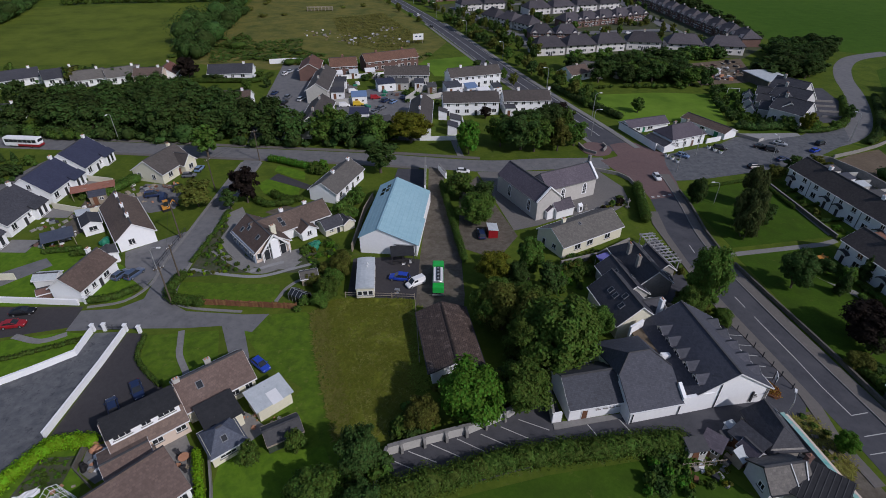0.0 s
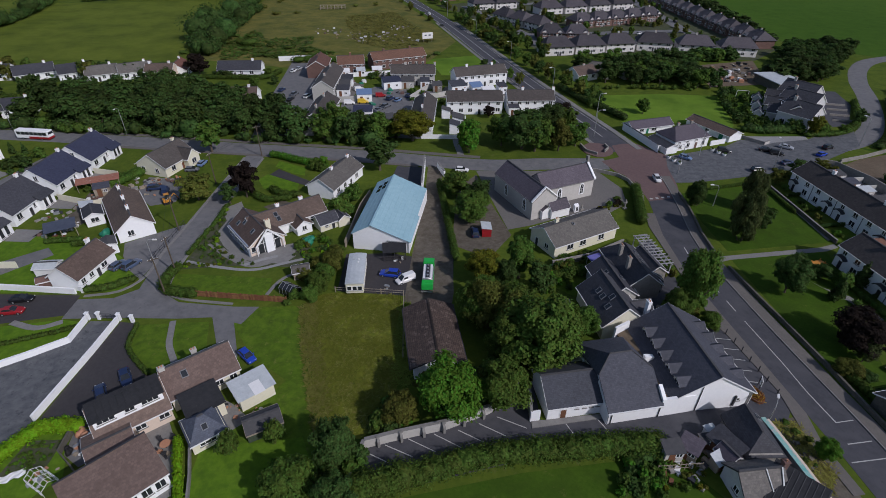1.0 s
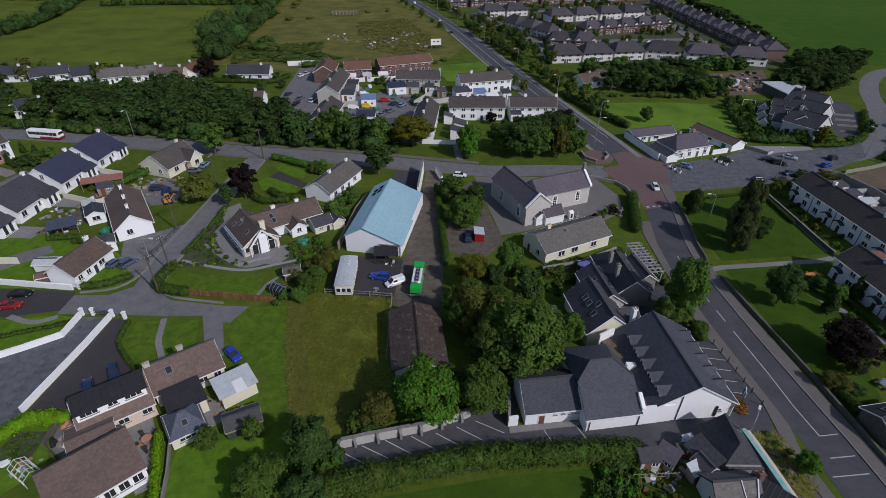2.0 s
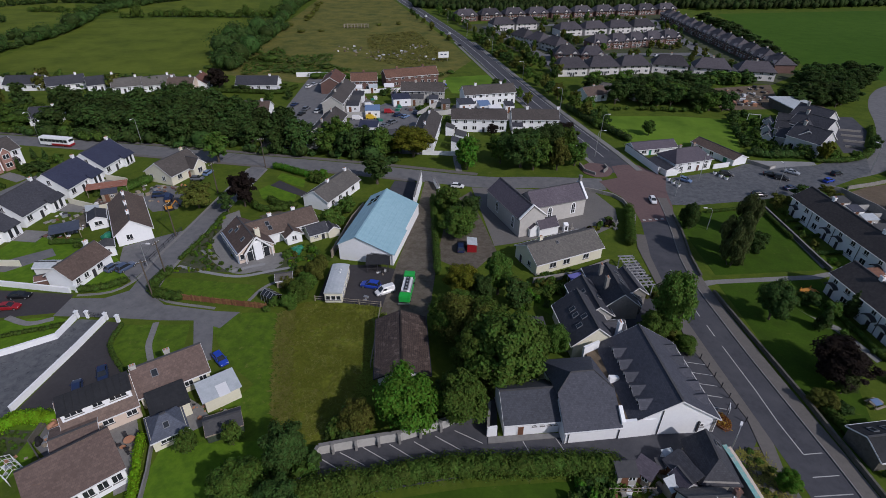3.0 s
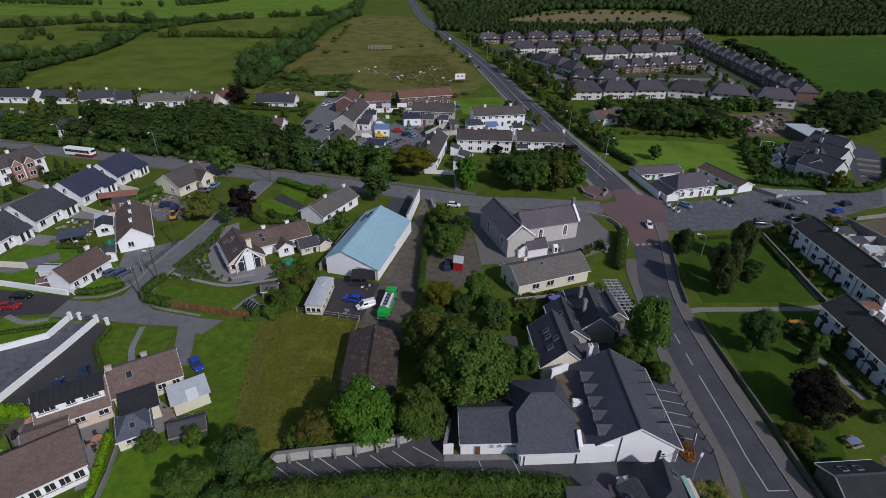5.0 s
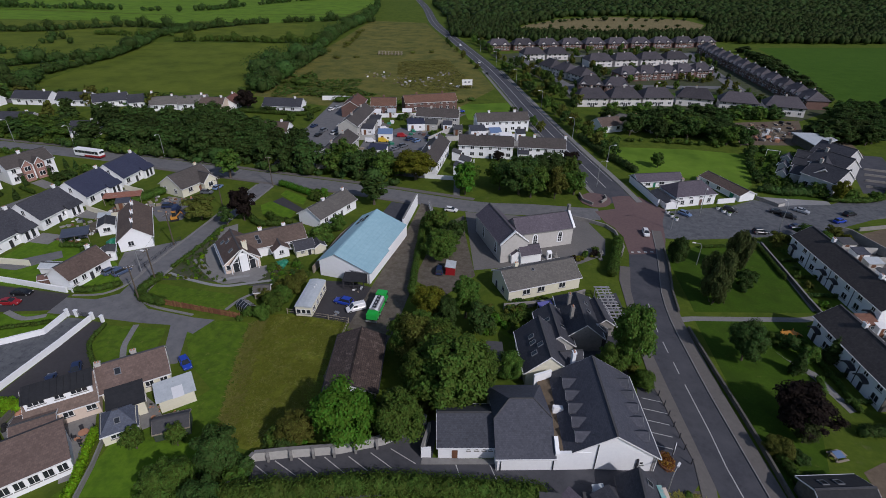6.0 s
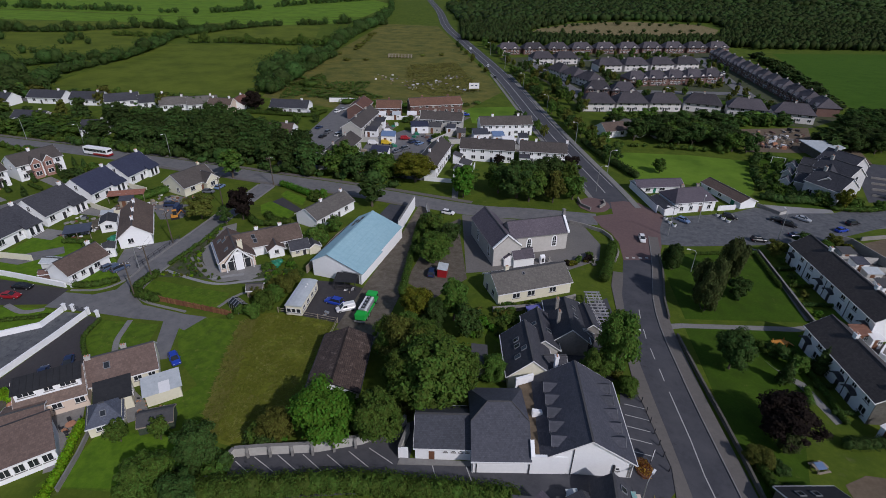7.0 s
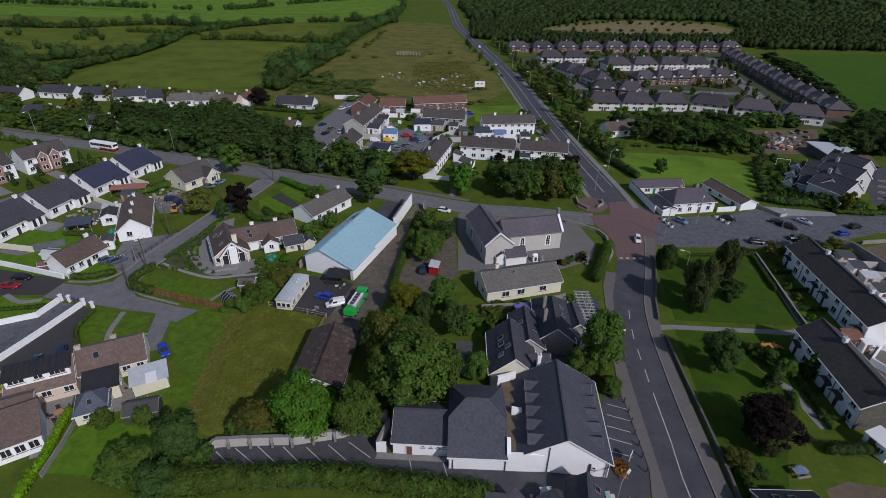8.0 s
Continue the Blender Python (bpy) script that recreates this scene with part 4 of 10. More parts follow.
cottage = house("cottage", -29.4, 85.1, 40.5, 14.6, 5.4, 2.5, 4.5, W_, R["brown_tile"], "long white cottage with brown tiled roof among garden beds",
      [("F", 1.0, 0.9, 1.4, 1.1), ("F", 4.4, 0.9, 1.1, 1.1), ("F", 6.2, 0.9, 1.0, 1.1)], [("F", 2.6, 1.0, 2.0, M["pvc"])], [(-1.2, 0.2, 0.8), (3.6, 0.2, 0.7)],
      [("F", -2.2, 0.6), ("F", -2.0, 0.3)])
church = house("church", 17.9, 97.6, 118, 14.5, 5.8, 4.2, 6.6, M["church_render"], R["purple_slate"], "small grey church with purple slate roof", category="church", oh=0.15, side=0.1, trim=M["concrete"])
nave = house("church_nave", 25.9, 101.1, 28, 12.8, 6.2, 4.1, 6.5, M["church_render"], R["purple_slate"], "pale rendered church nave with purple slate roof", category="church", oh=0.15, side=0.1, trim=M["concrete"])
house("bungalow", 26.1, 83.4, 31, 14.7, 7.0, 2.7, 4.7, M["cream"], R["grey_tile"], "long cream bungalow with weathered grey tiled roof",
      [("F", -3.8, 0.9, 1.5, 1.1), ("F", -0.8, 0.9, 1.5, 1.1), ("F", 3.6, 0.9, 1.4, 1.1), ("L", 1.2, 0.9, 1.0, 1.0)], [("L", -1.6, 0.9, 2.0, M["dark_trim"])], [(-4.2, 0.5, 0.9)], skylights=[("F", -1.4, 0.75, 0.5, 0.6)])
house("derelict_hut", 1.25, 53.6, -79, 12.0, 6.7, 2.4, 3.8, W_, R["rusty_tile"], "derelict white hut under a rust-brown tiled roof", [("R", 1.2, 0.6, 1.2, 1.4)], category="hut", oh=0.5, trim=M["dark_trim"], ridge_mat=R["rusty_tile"])
pub = house("public_house", 35.75, 50.8, 99.5, 13.6, 10.8, 2.7, 6.1, W_, R["slate"], "white public house with grey slate roof and dormers", category="public house", trim=M["pvc"])
house("slate_house", 28.0, 61.4, 103, 9.2, 6.6, 2.8, 5.6, M["cream"], R["slate_dark"], "cream gabled house with dark slate roof", [], (), [(-4, -3.4, 0.2, W_)], [("B", -2.2, 0.45), ("B", 0, 0.5), ("B", 1.4, 0.5), ("B", -1.2, 0.75)])
dorm = house("house", -34.65, 38.85, 41, 7.8, 6.0, 2.6, 5.0, M["peach"], R["pink_tile"], "peach rendered house with a wide flat dormer")
house("house", -28.9, 45.2, 41, 8.4, 5.8, 2.6, 4.9, M["cream"], R["pink_tile"], "cream house with weathered brown tiled roof",
      [("F", 1.5, 1.0, 1.1, 1.0), ("F", 3.3, 0.9, 1.0, 1.2)], (), [(-3.9, 0, 0.4, M["grey_render"]), (0.3, 1.8, -0.9, M["grey_render"])], [("F", -1.8, 0.55)])
# terraces by the park
def terrace(name, x, y, rz, L, units, wall, roof, label, eave=4.2, ridge=6.3, W=6.8, group="terraced houses", deep=True):
    wins, doors, chim = [], [], []
    w = L / units
    for i in range(units):
        u = -L / 2 + (i + 0.5) * w
        d = w * 0.25 * (1 if i % 2 else -1)
        for s in ("F", "B"):
            q = 1 if s == "F" else -1
            wins += [(s, q * (u - d), 2.75, 1.1, 1.05), (s, q * (u + d), 2.75, 0.9, 1.05), (s, q * (u - d), 0.75, 1.3, 1.15)]
        doors.append(("F", u + d, 0.9, 1.95, M["dark_trim"]))
        if i % 2 == 0:
            chim.append((u + w / 2, 0, 0.9, wall))
    root = house(name, x, y, rz, L, W, eave, ridge, wall, roof, label, wins, doors, chim, group=group, category="terrace", sills=deep)
    for d in doors if deep else ():
        bm = bmesh.new()
        n = 8
        lo = [(1.1 * math.cos(math.pi * i / n), 2.15 + 0.5 * math.sin(math.pi * i / n)) for i in range(n + 1)]
        rings = [[bm.verts.new((d[1] + k * a, y_, b + z_)) for a, b in lo for k in (1,)] for y_, z_ in ((-W / 2 - 0.9, 0.0), (-W / 2, 0.0))]
        inner = [[bm.verts.new((d[1] + a * 0.92, y_, b - 0.08)) for a, b in lo] for y_ in (-W / 2 - 0.9, -W / 2)]
        for i in range(n):
            bm.faces.new((rings[0][i], rings[0][i + 1], rings[1][i + 1], rings[1][i]))
            bm.faces.new((inner[0][i + 1], inner[0][i], inner[1][i], inner[1][i + 1]))
            bm.faces.new((rings[0][i + 1], rings[0][i], inner[0][i], inner[0][i + 1]))
        part("door_canopy", bm, M["dark_trim"], root, "dark arched door canopy")
    for i in range(1, units) if deep else ():
        bm = bmesh.new()
        tube(bm, (-L / 2 + i * w, -W / 2 - 0.06, 0), (-L / 2 + i * w, -W / 2 - 0.06, eave - 0.1), 0.06, sides=6)
        part("downpipe", bm, M["dark_trim"], root)
    return root


terrace("terrace", 83.9, 95.5, -80, 26.5, 4, W_, R["terrace_tile"], "white two-storey terrace with dark tiled roof", W=6.8)
T2 = terrace("terrace", 75.9, 70.3, -79.5, 16.5, 3, W_, R["terrace_tile"], "white two-storey terrace with dark tiled roof", W=6.4)
bm = bmesh.new()
q = [bm.verts.new(v) for x in (8.256, 8.32) for v in ((x, -3.2, 0), (x, 3.2, 0), (x, 3.2, 4.1), (x, 0, 6.1), (x, -3.2, 4.1))]
bm.faces.new(q[:5][::-1])
bm.faces.new(q[5:])
for k in range(5):
    bm.faces.new((q[k], q[(k + 1) % 5], q[5 + (k + 1) % 5], q[5 + k]))
part("gable_facing", bm, M["dark_stone"], T2, "brownish stone gable end")
terrace("terrace", 9.3, 182.0, 21, 18.5, 4, W_, R["dull_tile"], "white two-storey terrace with grey roof", W=6, deep=False)
terrace("terrace", 7.5, 154.0, 6, 16.5, 3, W_, R["dull_tile"], "white two-storey terrace with grey roof", W=6, deep=False)
terrace("terrace", 24.3, 156.0, 6, 14, 3, W_, R["dull_tile"], "white two-storey terrace with grey roof", W=6, deep=False)
terrace("terrace", -6.8, 142.6, 90, 19.5, 4, W_, R["dull_tile"], "white two-storey terrace with grey roof", W=6, deep=False)
terrace("terrace", -13.4, 181.6, 4, 15, 3, M["grey_render"], R["dull_tile"], "grey rendered two-storey terrace with grey roof", W=6, deep=False)
terrace("terrace", -40.6, 171.4, 93, 22, 4, M["grey_render"], R["dull_tile"], "grey rendered two-storey terrace with grey roof", W=6.5, deep=False)
terrace("terrace", -35.6, 140.6, 91, 19.0, 4, M["grey_render"], R["dull_tile"], "grey rendered two-storey terrace with grey roof", W=6.5, deep=False)
terrace("terrace", -37.4, 193.4, 14, 9.5, 2, M["brick"], R["brick_roof"], "short brick terrace with red-brown roof", 3.9, 6.0, W=7, deep=False)
terrace("terrace", -21.6, 203.4, 27, 21, 4, M["brick"], R["brick_roof"], "brick terrace with red-brown roof", 3.9, 6.0, W=7, deep=False)
terrace("terrace", -48.6, 191.0, 97, 13, 2, M["brick"], R["brick_roof"], "brick terrace with red-brown roof", 3.9, 6.0, W=7, deep=False)


# ---- trees ----
tree(-8.3, 33.6, 8, 6.1, "dark", "round", 3)
tree(-2.0, 40.0, 5.5, 5.0, "olive", "round", 3)
tree(3.7, 41.5, 9, 9.2, "bright", "round", 3)
tree(10.8, 43.4, 8, 7.4, "mid", "round", 3)
tree(16.2, 50.4, 12, 12, "mid", "round", 3)
tree(19.4, 53.4, 8.5, 6.4, "mid", "round", 3)
tree(12.8, 54.6, 9.0, 6.6, "olive", "round", 3)
tree(9.3, 57.9, 8.5, 7.8, "olive", "round", 3)
tree(6.9, 59.2, 7.5, 6.5, "mid", "round", 3)
tree(13.5, 57.0, 9, 8, "mid", "round", 3)
tree(11.4, 51.2, 9, 7.0, "mid", "round", 3)
tree(12.6, 60.8, 7.0, 5.6, "mid", "round", 3)
tree(8.8, 63.0, 6.0, 5.0, "mid", "round", 3)
tree(14.8, 70.4, 9, 5.0, "mid", "tall", 3)
tree(12.4, 66.4, 6.5, 4.6, "dark", "round", 3)
tree(23.6, 57.2, 5, 4.8, "mid", "round", 3)
tree(8.9, 68.8, 6.5, 7.2, "yellow", "round", 3)
tree(17.7, 66.7, 6, 5.5, "dark", "round", 2)
tree(3.7, 99.4, 6, 6.6, "mid", "round", 2)
tree(6.8, 88.7, 7, 8.3, "mid", "round", 3)
tree(8.3, 95.7, 6, 5.9, "dark", "round", 2)
tree(40.6, 62.7, 12.5, 8.4, "mid", "round", 3)
tree(37.9, 61.0, 6.5, 5.4, "mid", "round", 3)
tree(57.8, 84.4, 12.0, 6.4, "birch", "shrub", 3, where="in a park")
tree(64.8, 97.0, 10.0, 5.0, "birch", "shrub", 3, where="in a park")
tree(54.3, 98.0, 6.4, 4.6, "dark", "shrub", 3, where="in a park")
tree(59.4, 89.2, 7, 4.6, "dark", "shrub", 3, where="in a park")
tree(58.6, 68.9, 7.6, 6.4, "dark", "round", 3)
tree(62.2, 56.0, 6.4, 9.4, "purple", "round", 3)
tree(61.8, 53.6, 4.4, 3.6, "birch", "round", 3)
tree(-58.5, 118.7, 9, 6.9, "mid", "tall", 2)
tree(-51.0, 94.1, 6, 8.1, "olive", "round", 2)
tree(-41.3, 96.0, 8.5, 7.2, "purple", "round", 2)
tree(-43.7, 92.9, 5, 4.0, "dark", "tall", 2)
tree(-14.8, 111.1, 8, 7.2, "dark", "tall", 2)
tree(-8.8, 129.4, 8.5, 12.6, "yellow", "round", 3)
tree(6.3, 127.0, 8, 7.2, "mid", "tall", 3)
tree(19.8, 125.8, 11, 13.6, "dark", "round", 3)
tree(26.9, 130.1, 11, 11.7, "dark", "round", 3)
tree(29.1, 125.1, 9, 7.1, "olive", "round", 2)
tree(-18.2, 65.6, 3.6, 4.6, "mid", "shrub", 3)
tree(-17.2, 71.2, 3.6, 4.4, "olive", "shrub", 3)
tree(-18.0, 68.4, 3.2, 4.2, "mid", "shrub", 3)
tree(-17.4, 74.6, 2.4, 3.6, "olive", "shrub", 3)
tree(-19.0, 62.8, 2.8, 3.6, "mid", "shrub", 3)
tree(-19.6, 90.4, 4.6, 6.4, "mid", "shrub", 2)
tree(-18.2, 95.8, 4, 4.1, "mid", "round", 2)
tree(-16.4, 36.4, 4, 2.9, "mid", "round", 2)
tree(-21.1, 34.9, 4, 3.2, "mid", "round", 2)
tree(-12.9, 29.6, 5.5, 7.2, "mid", "round", 3)
tree(-7.4, 28.4, 5.5, 5.4, "dark", "round", 3)
tree(47.7, 37.6, 3.2, 3.2, "bright", "round", 3)
tree(71.9, 71.3, 5, 2.5, "dark", "conifer", 2)
tree(65.7, 67.1, 5, 2.3, "dark", "conifer", 2)
tree(64.7, 90.4, 4.2, 4.6, "dark", "shrub", 2)
tree(83.8, 114.1, 4, 6.1, "dark", "round", 2)
tree(58.7, 155.0, 5, 5.0, "mid", "round", 2)
tree(32.9, 146.8, 6, 5.9, "purple", "round", 2)
tree(76.4, 109.4, 4, 4.8, "olive", "round", 2)
tree(-90.4, 184.6, 8, 8.6, "purple", "round", 2)
house("house", -101.0, 179.0, 10, 9.0, 6.4, 3.8, 5.6, M["peach"], R["brown_tile"], "pale pink two-storey house beyond a wood", [("F", -2.8, 0.7, 1.2, 1.1), ("F", 2.6, 0.7, 1.2, 1.1), ("F", -2.8, 2.4, 1.1, 1.0), ("F", 0, 2.4, 0.9, 1.0), ("F", 2.6, 2.4, 1.1, 1.0)], [("F", 0, 0.9, 2.0, M["pvc"])], [(3.2, 0, 0.8, W_), (-3.2, 0, 0.8, W_)], sills=False)
tree(58.0, 51.0, 2.8, 4.4, "olive", "shrub", 3)
tree(42.8, 59.6, 3.2, 3.6, "mid", "shrub", 3)


# ---- buildings with shapes of their own ----
def merge(a, into):
    """Makes the parts of a into parts of another thing, where they stand."""
    rel = into.matrix_basis.inverted() @ a.matrix_basis
    for ch in list(a.children):
        b = ch.matrix_basis.copy()
        ch.parent = into
        ch.matrix_basis = rel @ b
    bpy.data.objects.remove(a)


def plate(pts, th=0.12):
    """A flat slab under a polygon of places, its UV map along and up the slope in metres."""
    bm = bmesh.new()
    uvl = bm.loops.layers.uv.new("uv")
    p = [Vector(q) for q in pts]
    n = Vector((0, 0, 0))
    for i in range(1, len(p) - 1):
        n += (p[i] - p[0]).cross(p[i + 1] - p[0])
    n.normalize()
    if n.z < 0:
        p.reverse()
        n = -n
    u = Vector((0, 0, 1)).cross(n)
    u = u.normalized() if u.length > 0.02 else Vector((1, 0, 0))
    v = n.cross(u)
    top = [bm.verts.new(q) for q in p]
    low = [bm.verts.new(q - Vector((0, 0, th))) for q in p]
    faces = [bm.faces.new(top), bm.faces.new(low[::-1])]
    for i in range(len(p)):
        j = (i + 1) % len(p)
        faces.append(bm.faces.new((low[i], low[j], top[j], top[i])))
    for f in faces:
        for lp in f.loops:
            lp[uvl].uv = (lp.vert.co.dot(u), lp.vert.co.dot(v))
    return bm


def upright(pts, z0=0.0):
    """A solid over a footprint, each corner (x, y, top)."""
    bm = bmesh.new()
    area = sum(a[0] * b[1] - b[0] * a[1] for a, b in zip(pts, pts[1:] + pts[:1]))
    if area < 0:
        pts = pts[::-1]
    lo = [bm.verts.new((x, y, z0)) for x, y, z in pts]
    hi = [bm.verts.new(q) for q in pts]
    bm.faces.new(lo[::-1])
    bm.faces.new(hi)
    k = len(pts)
    for i in range(k):
        bm.faces.new((lo[i], lo[(i + 1) % k], hi[(i + 1) % k], hi[i]))
    return bm


def box_part(name, parent, x0, x1, y0, y1, z0, z1, mat, label="", m=None):
    bm = bmesh.new()
    box(bm, x0, x1, y0, y1, z0, z1)
    return part(name, bm, mat, parent, label, m)


# blue-roofed shed
shed = thing("shed", -14.8, 77.7, 0, -5.0, "long white shed with a pale blue sheet-metal roof", "shed")
LS = 20.3
bm = bmesh.new()
prof = [(0, 0), (10.4, 0), (10.4, 2.5), (3.5, 5.3), (0, 3.4)]
a = [bm.verts.new((x, 0.1, z)) for x, z in prof]
b = [bm.verts.new((x, LS, z)) for x, z in prof]
bm.faces.new(a)
bm.faces.new(b[::-1])
for i in range(5):
    j = (i + 1) % 5
    bm.faces.new((a[j], a[i], b[i], b[j]))
part("wall", bm, M["white"], shed)
rf = part("roof", plate([(-0.25, -0.2, 3.36), (3.5, -0.2, 5.42), (3.5, LS + 0.2, 5.42), (-0.25, LS + 0.2, 3.36)], 0.08), M["blue_sheet"], shed)
part("roof", plate([(3.5, -0.2, 5.42), (10.75, -0.2, 2.46), (10.75, 9.2, 2.46), (3.5, 9.2, 5.42)], 0.08), M["blue_sheet"], shed)
part("roof", plate([(3.5, 9.2, 5.421), (10.35, 9.2, 2.62), (10.35, LS + 0.2, 2.62), (3.5, LS + 0.2, 5.421)], 0.08), M["blue_sheet"], shed)
for i in range(13):
    t = 0.4 + i * 0.8
    if t < 10.3 and abs(t - 3.5) > 0.3:
        z = 3.36 + (t + 0.25) * 2.06 / 3.75 if t < 3.5 else 5.42 - (t - 3.5) * 2.96 / 7.25
        box_part("roof_rib", shed, t - 0.03, t + 0.03, -0.2, LS + 0.2, z - 0.02, z + 0.02, M["blue_sheet"])
box_part("ridge_capping", shed, 3.3, 3.7, -0.22, LS + 0.22, 5.40, 5.47, M["blue_sheet"])
for q in ((0.9, 14.5), (0.9, 16.2), (1.9, 16.9), (1.9, 15.2)):
    z = 3.36 + (q[0] + 0.25) * 2.06 / 3.75
    part("skylight", plate([(q[0], q[1], z + 0.05), (q[0] + 0.75, q[1], z + 0.46), (q[0] + 0.75, q[1] + 1.3, z + 0.46), (q[0], q[1] + 1.3, z + 0.05)], 0.04), M["glass"], shed)
box_part("roller_door", shed, 6.6, 9.8, 0.02, 0.12, 0.0, 2.2, M["dark_trim"], "dark sliding door")
box_part("door_track", shed, 6.3, 10.2, -0.06, 0.1, 2.2, 2.36, M["steel"])
bm = bmesh.new()
tube(bm, (10.35, -0.05, 0), (10.35, -0.05, 2.5), 0.06)
part("downpipe", bm, M["pvc"], shed)

# church: nave, windows, porch
merge(nave, church)


def lancet(parent, m):
    """A pointed window with white surround."""
    def outline(w, h):
        pts = [(-w / 2, 0), (w / 2, 0), (w / 2, h * 0.62)]
        pts += [(w / 2 - w * (1 - math.cos(q)) * 0.5, h * 0.62 + h * 0.38 * math.sin(q)) for q in (0.5, 1.0, 1.57)]
        pts += [(-x, z) for x, z in pts[2:-1][::-1]]
        return pts

    def slab(pts, y0, y1):
        bm = bmesh.new()
        f = [bm.verts.new((x, y0, z)) for x, z in pts]
        g = [bm.verts.new((x, y1, z)) for x, z in pts]
        bm.faces.new(f)
        bm.faces.new(g[::-1])
        for i in range(len(pts)):
            j = (i + 1) % len(pts)
            bm.faces.new((f[j], f[i], g[i], g[j]))
        return bm
    s = part("window", slab(outline(1.25, 2.7), -0.06, 0.05), M["white"], parent, "white window surround", m)
    part("pane", slab([(x, z + 0.18) for x, z in outline(0.8, 2.3)], -0.075, 0.0), M["glass"], s)
    bm = bmesh.new()
    box(bm, -0.03, 0.03, -0.09, 0.0, 0.2, 2.4)
    for z in (0.8, 1.3):
        box(bm, -0.38, 0.38, -0.09, 0.0, z, z + 0.05)
    part("glazing_bar", bm, M["pvc"], s)


NM = church.matrix_basis.inverted() @ pose(25.9, 101.1, 0, 0, 0, 28)
for u in (-2.4, 3.4):
    lancet(church, NM @ pose(u, -3.1, 1.0))
for u in (-4.5, 2.5):
    lancet(church, on_wall("B", -u, 1.0, 14.5, 5.8))
for end in (6.5,):
    for s in (-1, 1):
        bm = plate([(end - 0.25, 0, 7.0), (end + 0.25, 0, 7.0), (end + 0.25, s * 3.3, 4.25), (end - 0.25, s * 3.3, 4.25)], 0.35)
        part("coping", bm, M["white"], church, "", NM)
bm = bmesh.new()
box(bm, 6.25, 6.75, -0.3, 0.3, 6.4, 7.9)
box(bm, 6.2, 6.8, -0.35, 0.35, 7.9, 8.05)
part("bell_cote", bm, M["concrete"], church, "", NM)
for s in (-1, 1):
    bm = plate([(-7.35, 0, 7.0), (-6.95, 0, 7.0), (-6.95, s * 3.1, 4.3), (-7.35, s * 3.1, 4.3)], 0.3)
    part("coping", bm, M["white"], church)
merge(house("porch", 24.1, 92.9, 28, 4.4, 3.2, 1.9, 3.3, M["white"], R["purple_slate"], "", [("R", -0.2, 0.9, 0.7, 0.7)], oh=0.1, side=0.1), church)
merge(house("porch", 21.6, 91.4, 118, 1.6, 2.2, 2.0, 2.7, M["white"], R["purple_slate"], "", oh=0.1, side=0.1), church)

# hall with a steep hipped front roof, the annex and the yard between
hall = thing("function_hall", 23.3, 41.1, 0, 12.8, "white function hall with steep grey slate roof", "hall")
part("wall", upright([(0, 0, 2.3), (7.0, 0, 2.3), (7.0, 4.0, 2.5), (7.0, 11, 2.9), (0, 11, 2.9), (0, 4.0, 2.5)]), M["white"], hall)
part("gable_wall", upright([(0.02, 0.1, 2.3), (0.25, 0.1, 2.3), (0.25, 3.6, 4.85), (0.02, 3.6, 4.85)], 2.2), M["white"], hall)
part("gable_wall", upright([(6.75, 0.1, 2.3), (6.98, 0.1, 2.3), (6.98, 3.6, 4.85), (6.75, 3.6, 4.85)], 2.2), M["white"], hall)
part("roof", plate([(-0.15, -0.3, 2.36), (7.15, -0.3, 2.36), (7.15, 3.6, 4.95), (5.0, 5.6, 6.28), (2.0, 5.6, 6.28), (-0.15, 3.6, 4.95)], 0.14), R["slate"], hall)
part("roof", plate([(2.0, 5.6, 6.28), (5.0, 5.6, 6.28), (7.2, 11.3, 3.0), (-0.2, 11.3, 3.0)], 0.14), R["slate"], hall)
part("roof", plate([(-0.15, 3.6, 4.95), (2.0, 5.6, 6.28), (-0.2, 11.3, 3.0)], 0.14), R["slate"], hall)
part("roof", plate([(7.15, 3.6, 4.95), (7.2, 11.3, 3.0), (5.0, 5.6, 6.28)], 0.14), R["slate"], hall)
part("wall", upright([(0.2, 3.6, 4.7), (2.1, 5.6, 6.0), (4.9, 5.6, 6.0), (6.8, 3.6, 4.7), (6.8, 11, 2.9), (0.2, 11, 2.9)], 2.3), M["white"], hall)
bm = bmesh.new()
tube(bm, (2.0, 5.6, 6.32), (5.0, 5.6, 6.32), 0.1)
tube(bm, (2.0, 5.6, 6.32), (-0.1, 3.62, 5.0), 0.08)
tube(bm, (5.0, 5.6, 6.32), (7.1, 3.62, 5.0), 0.08)
part("ridge_capping", bm, R["felt"], hall)
box_part("gutter", hall, -0.2, 7.2, -0.44, -0.3, 2.22, 2.36, M["pvc"])
for u in (0.15, 0.55, 6.9):
    bm = bmesh.new()
    tube(bm, (u, -0.08, 0), (u, -0.08, 2.2), 0.055)
    part("downpipe", bm, M["dark_trim"] if u > 0.2 else M["pvc"], hall)
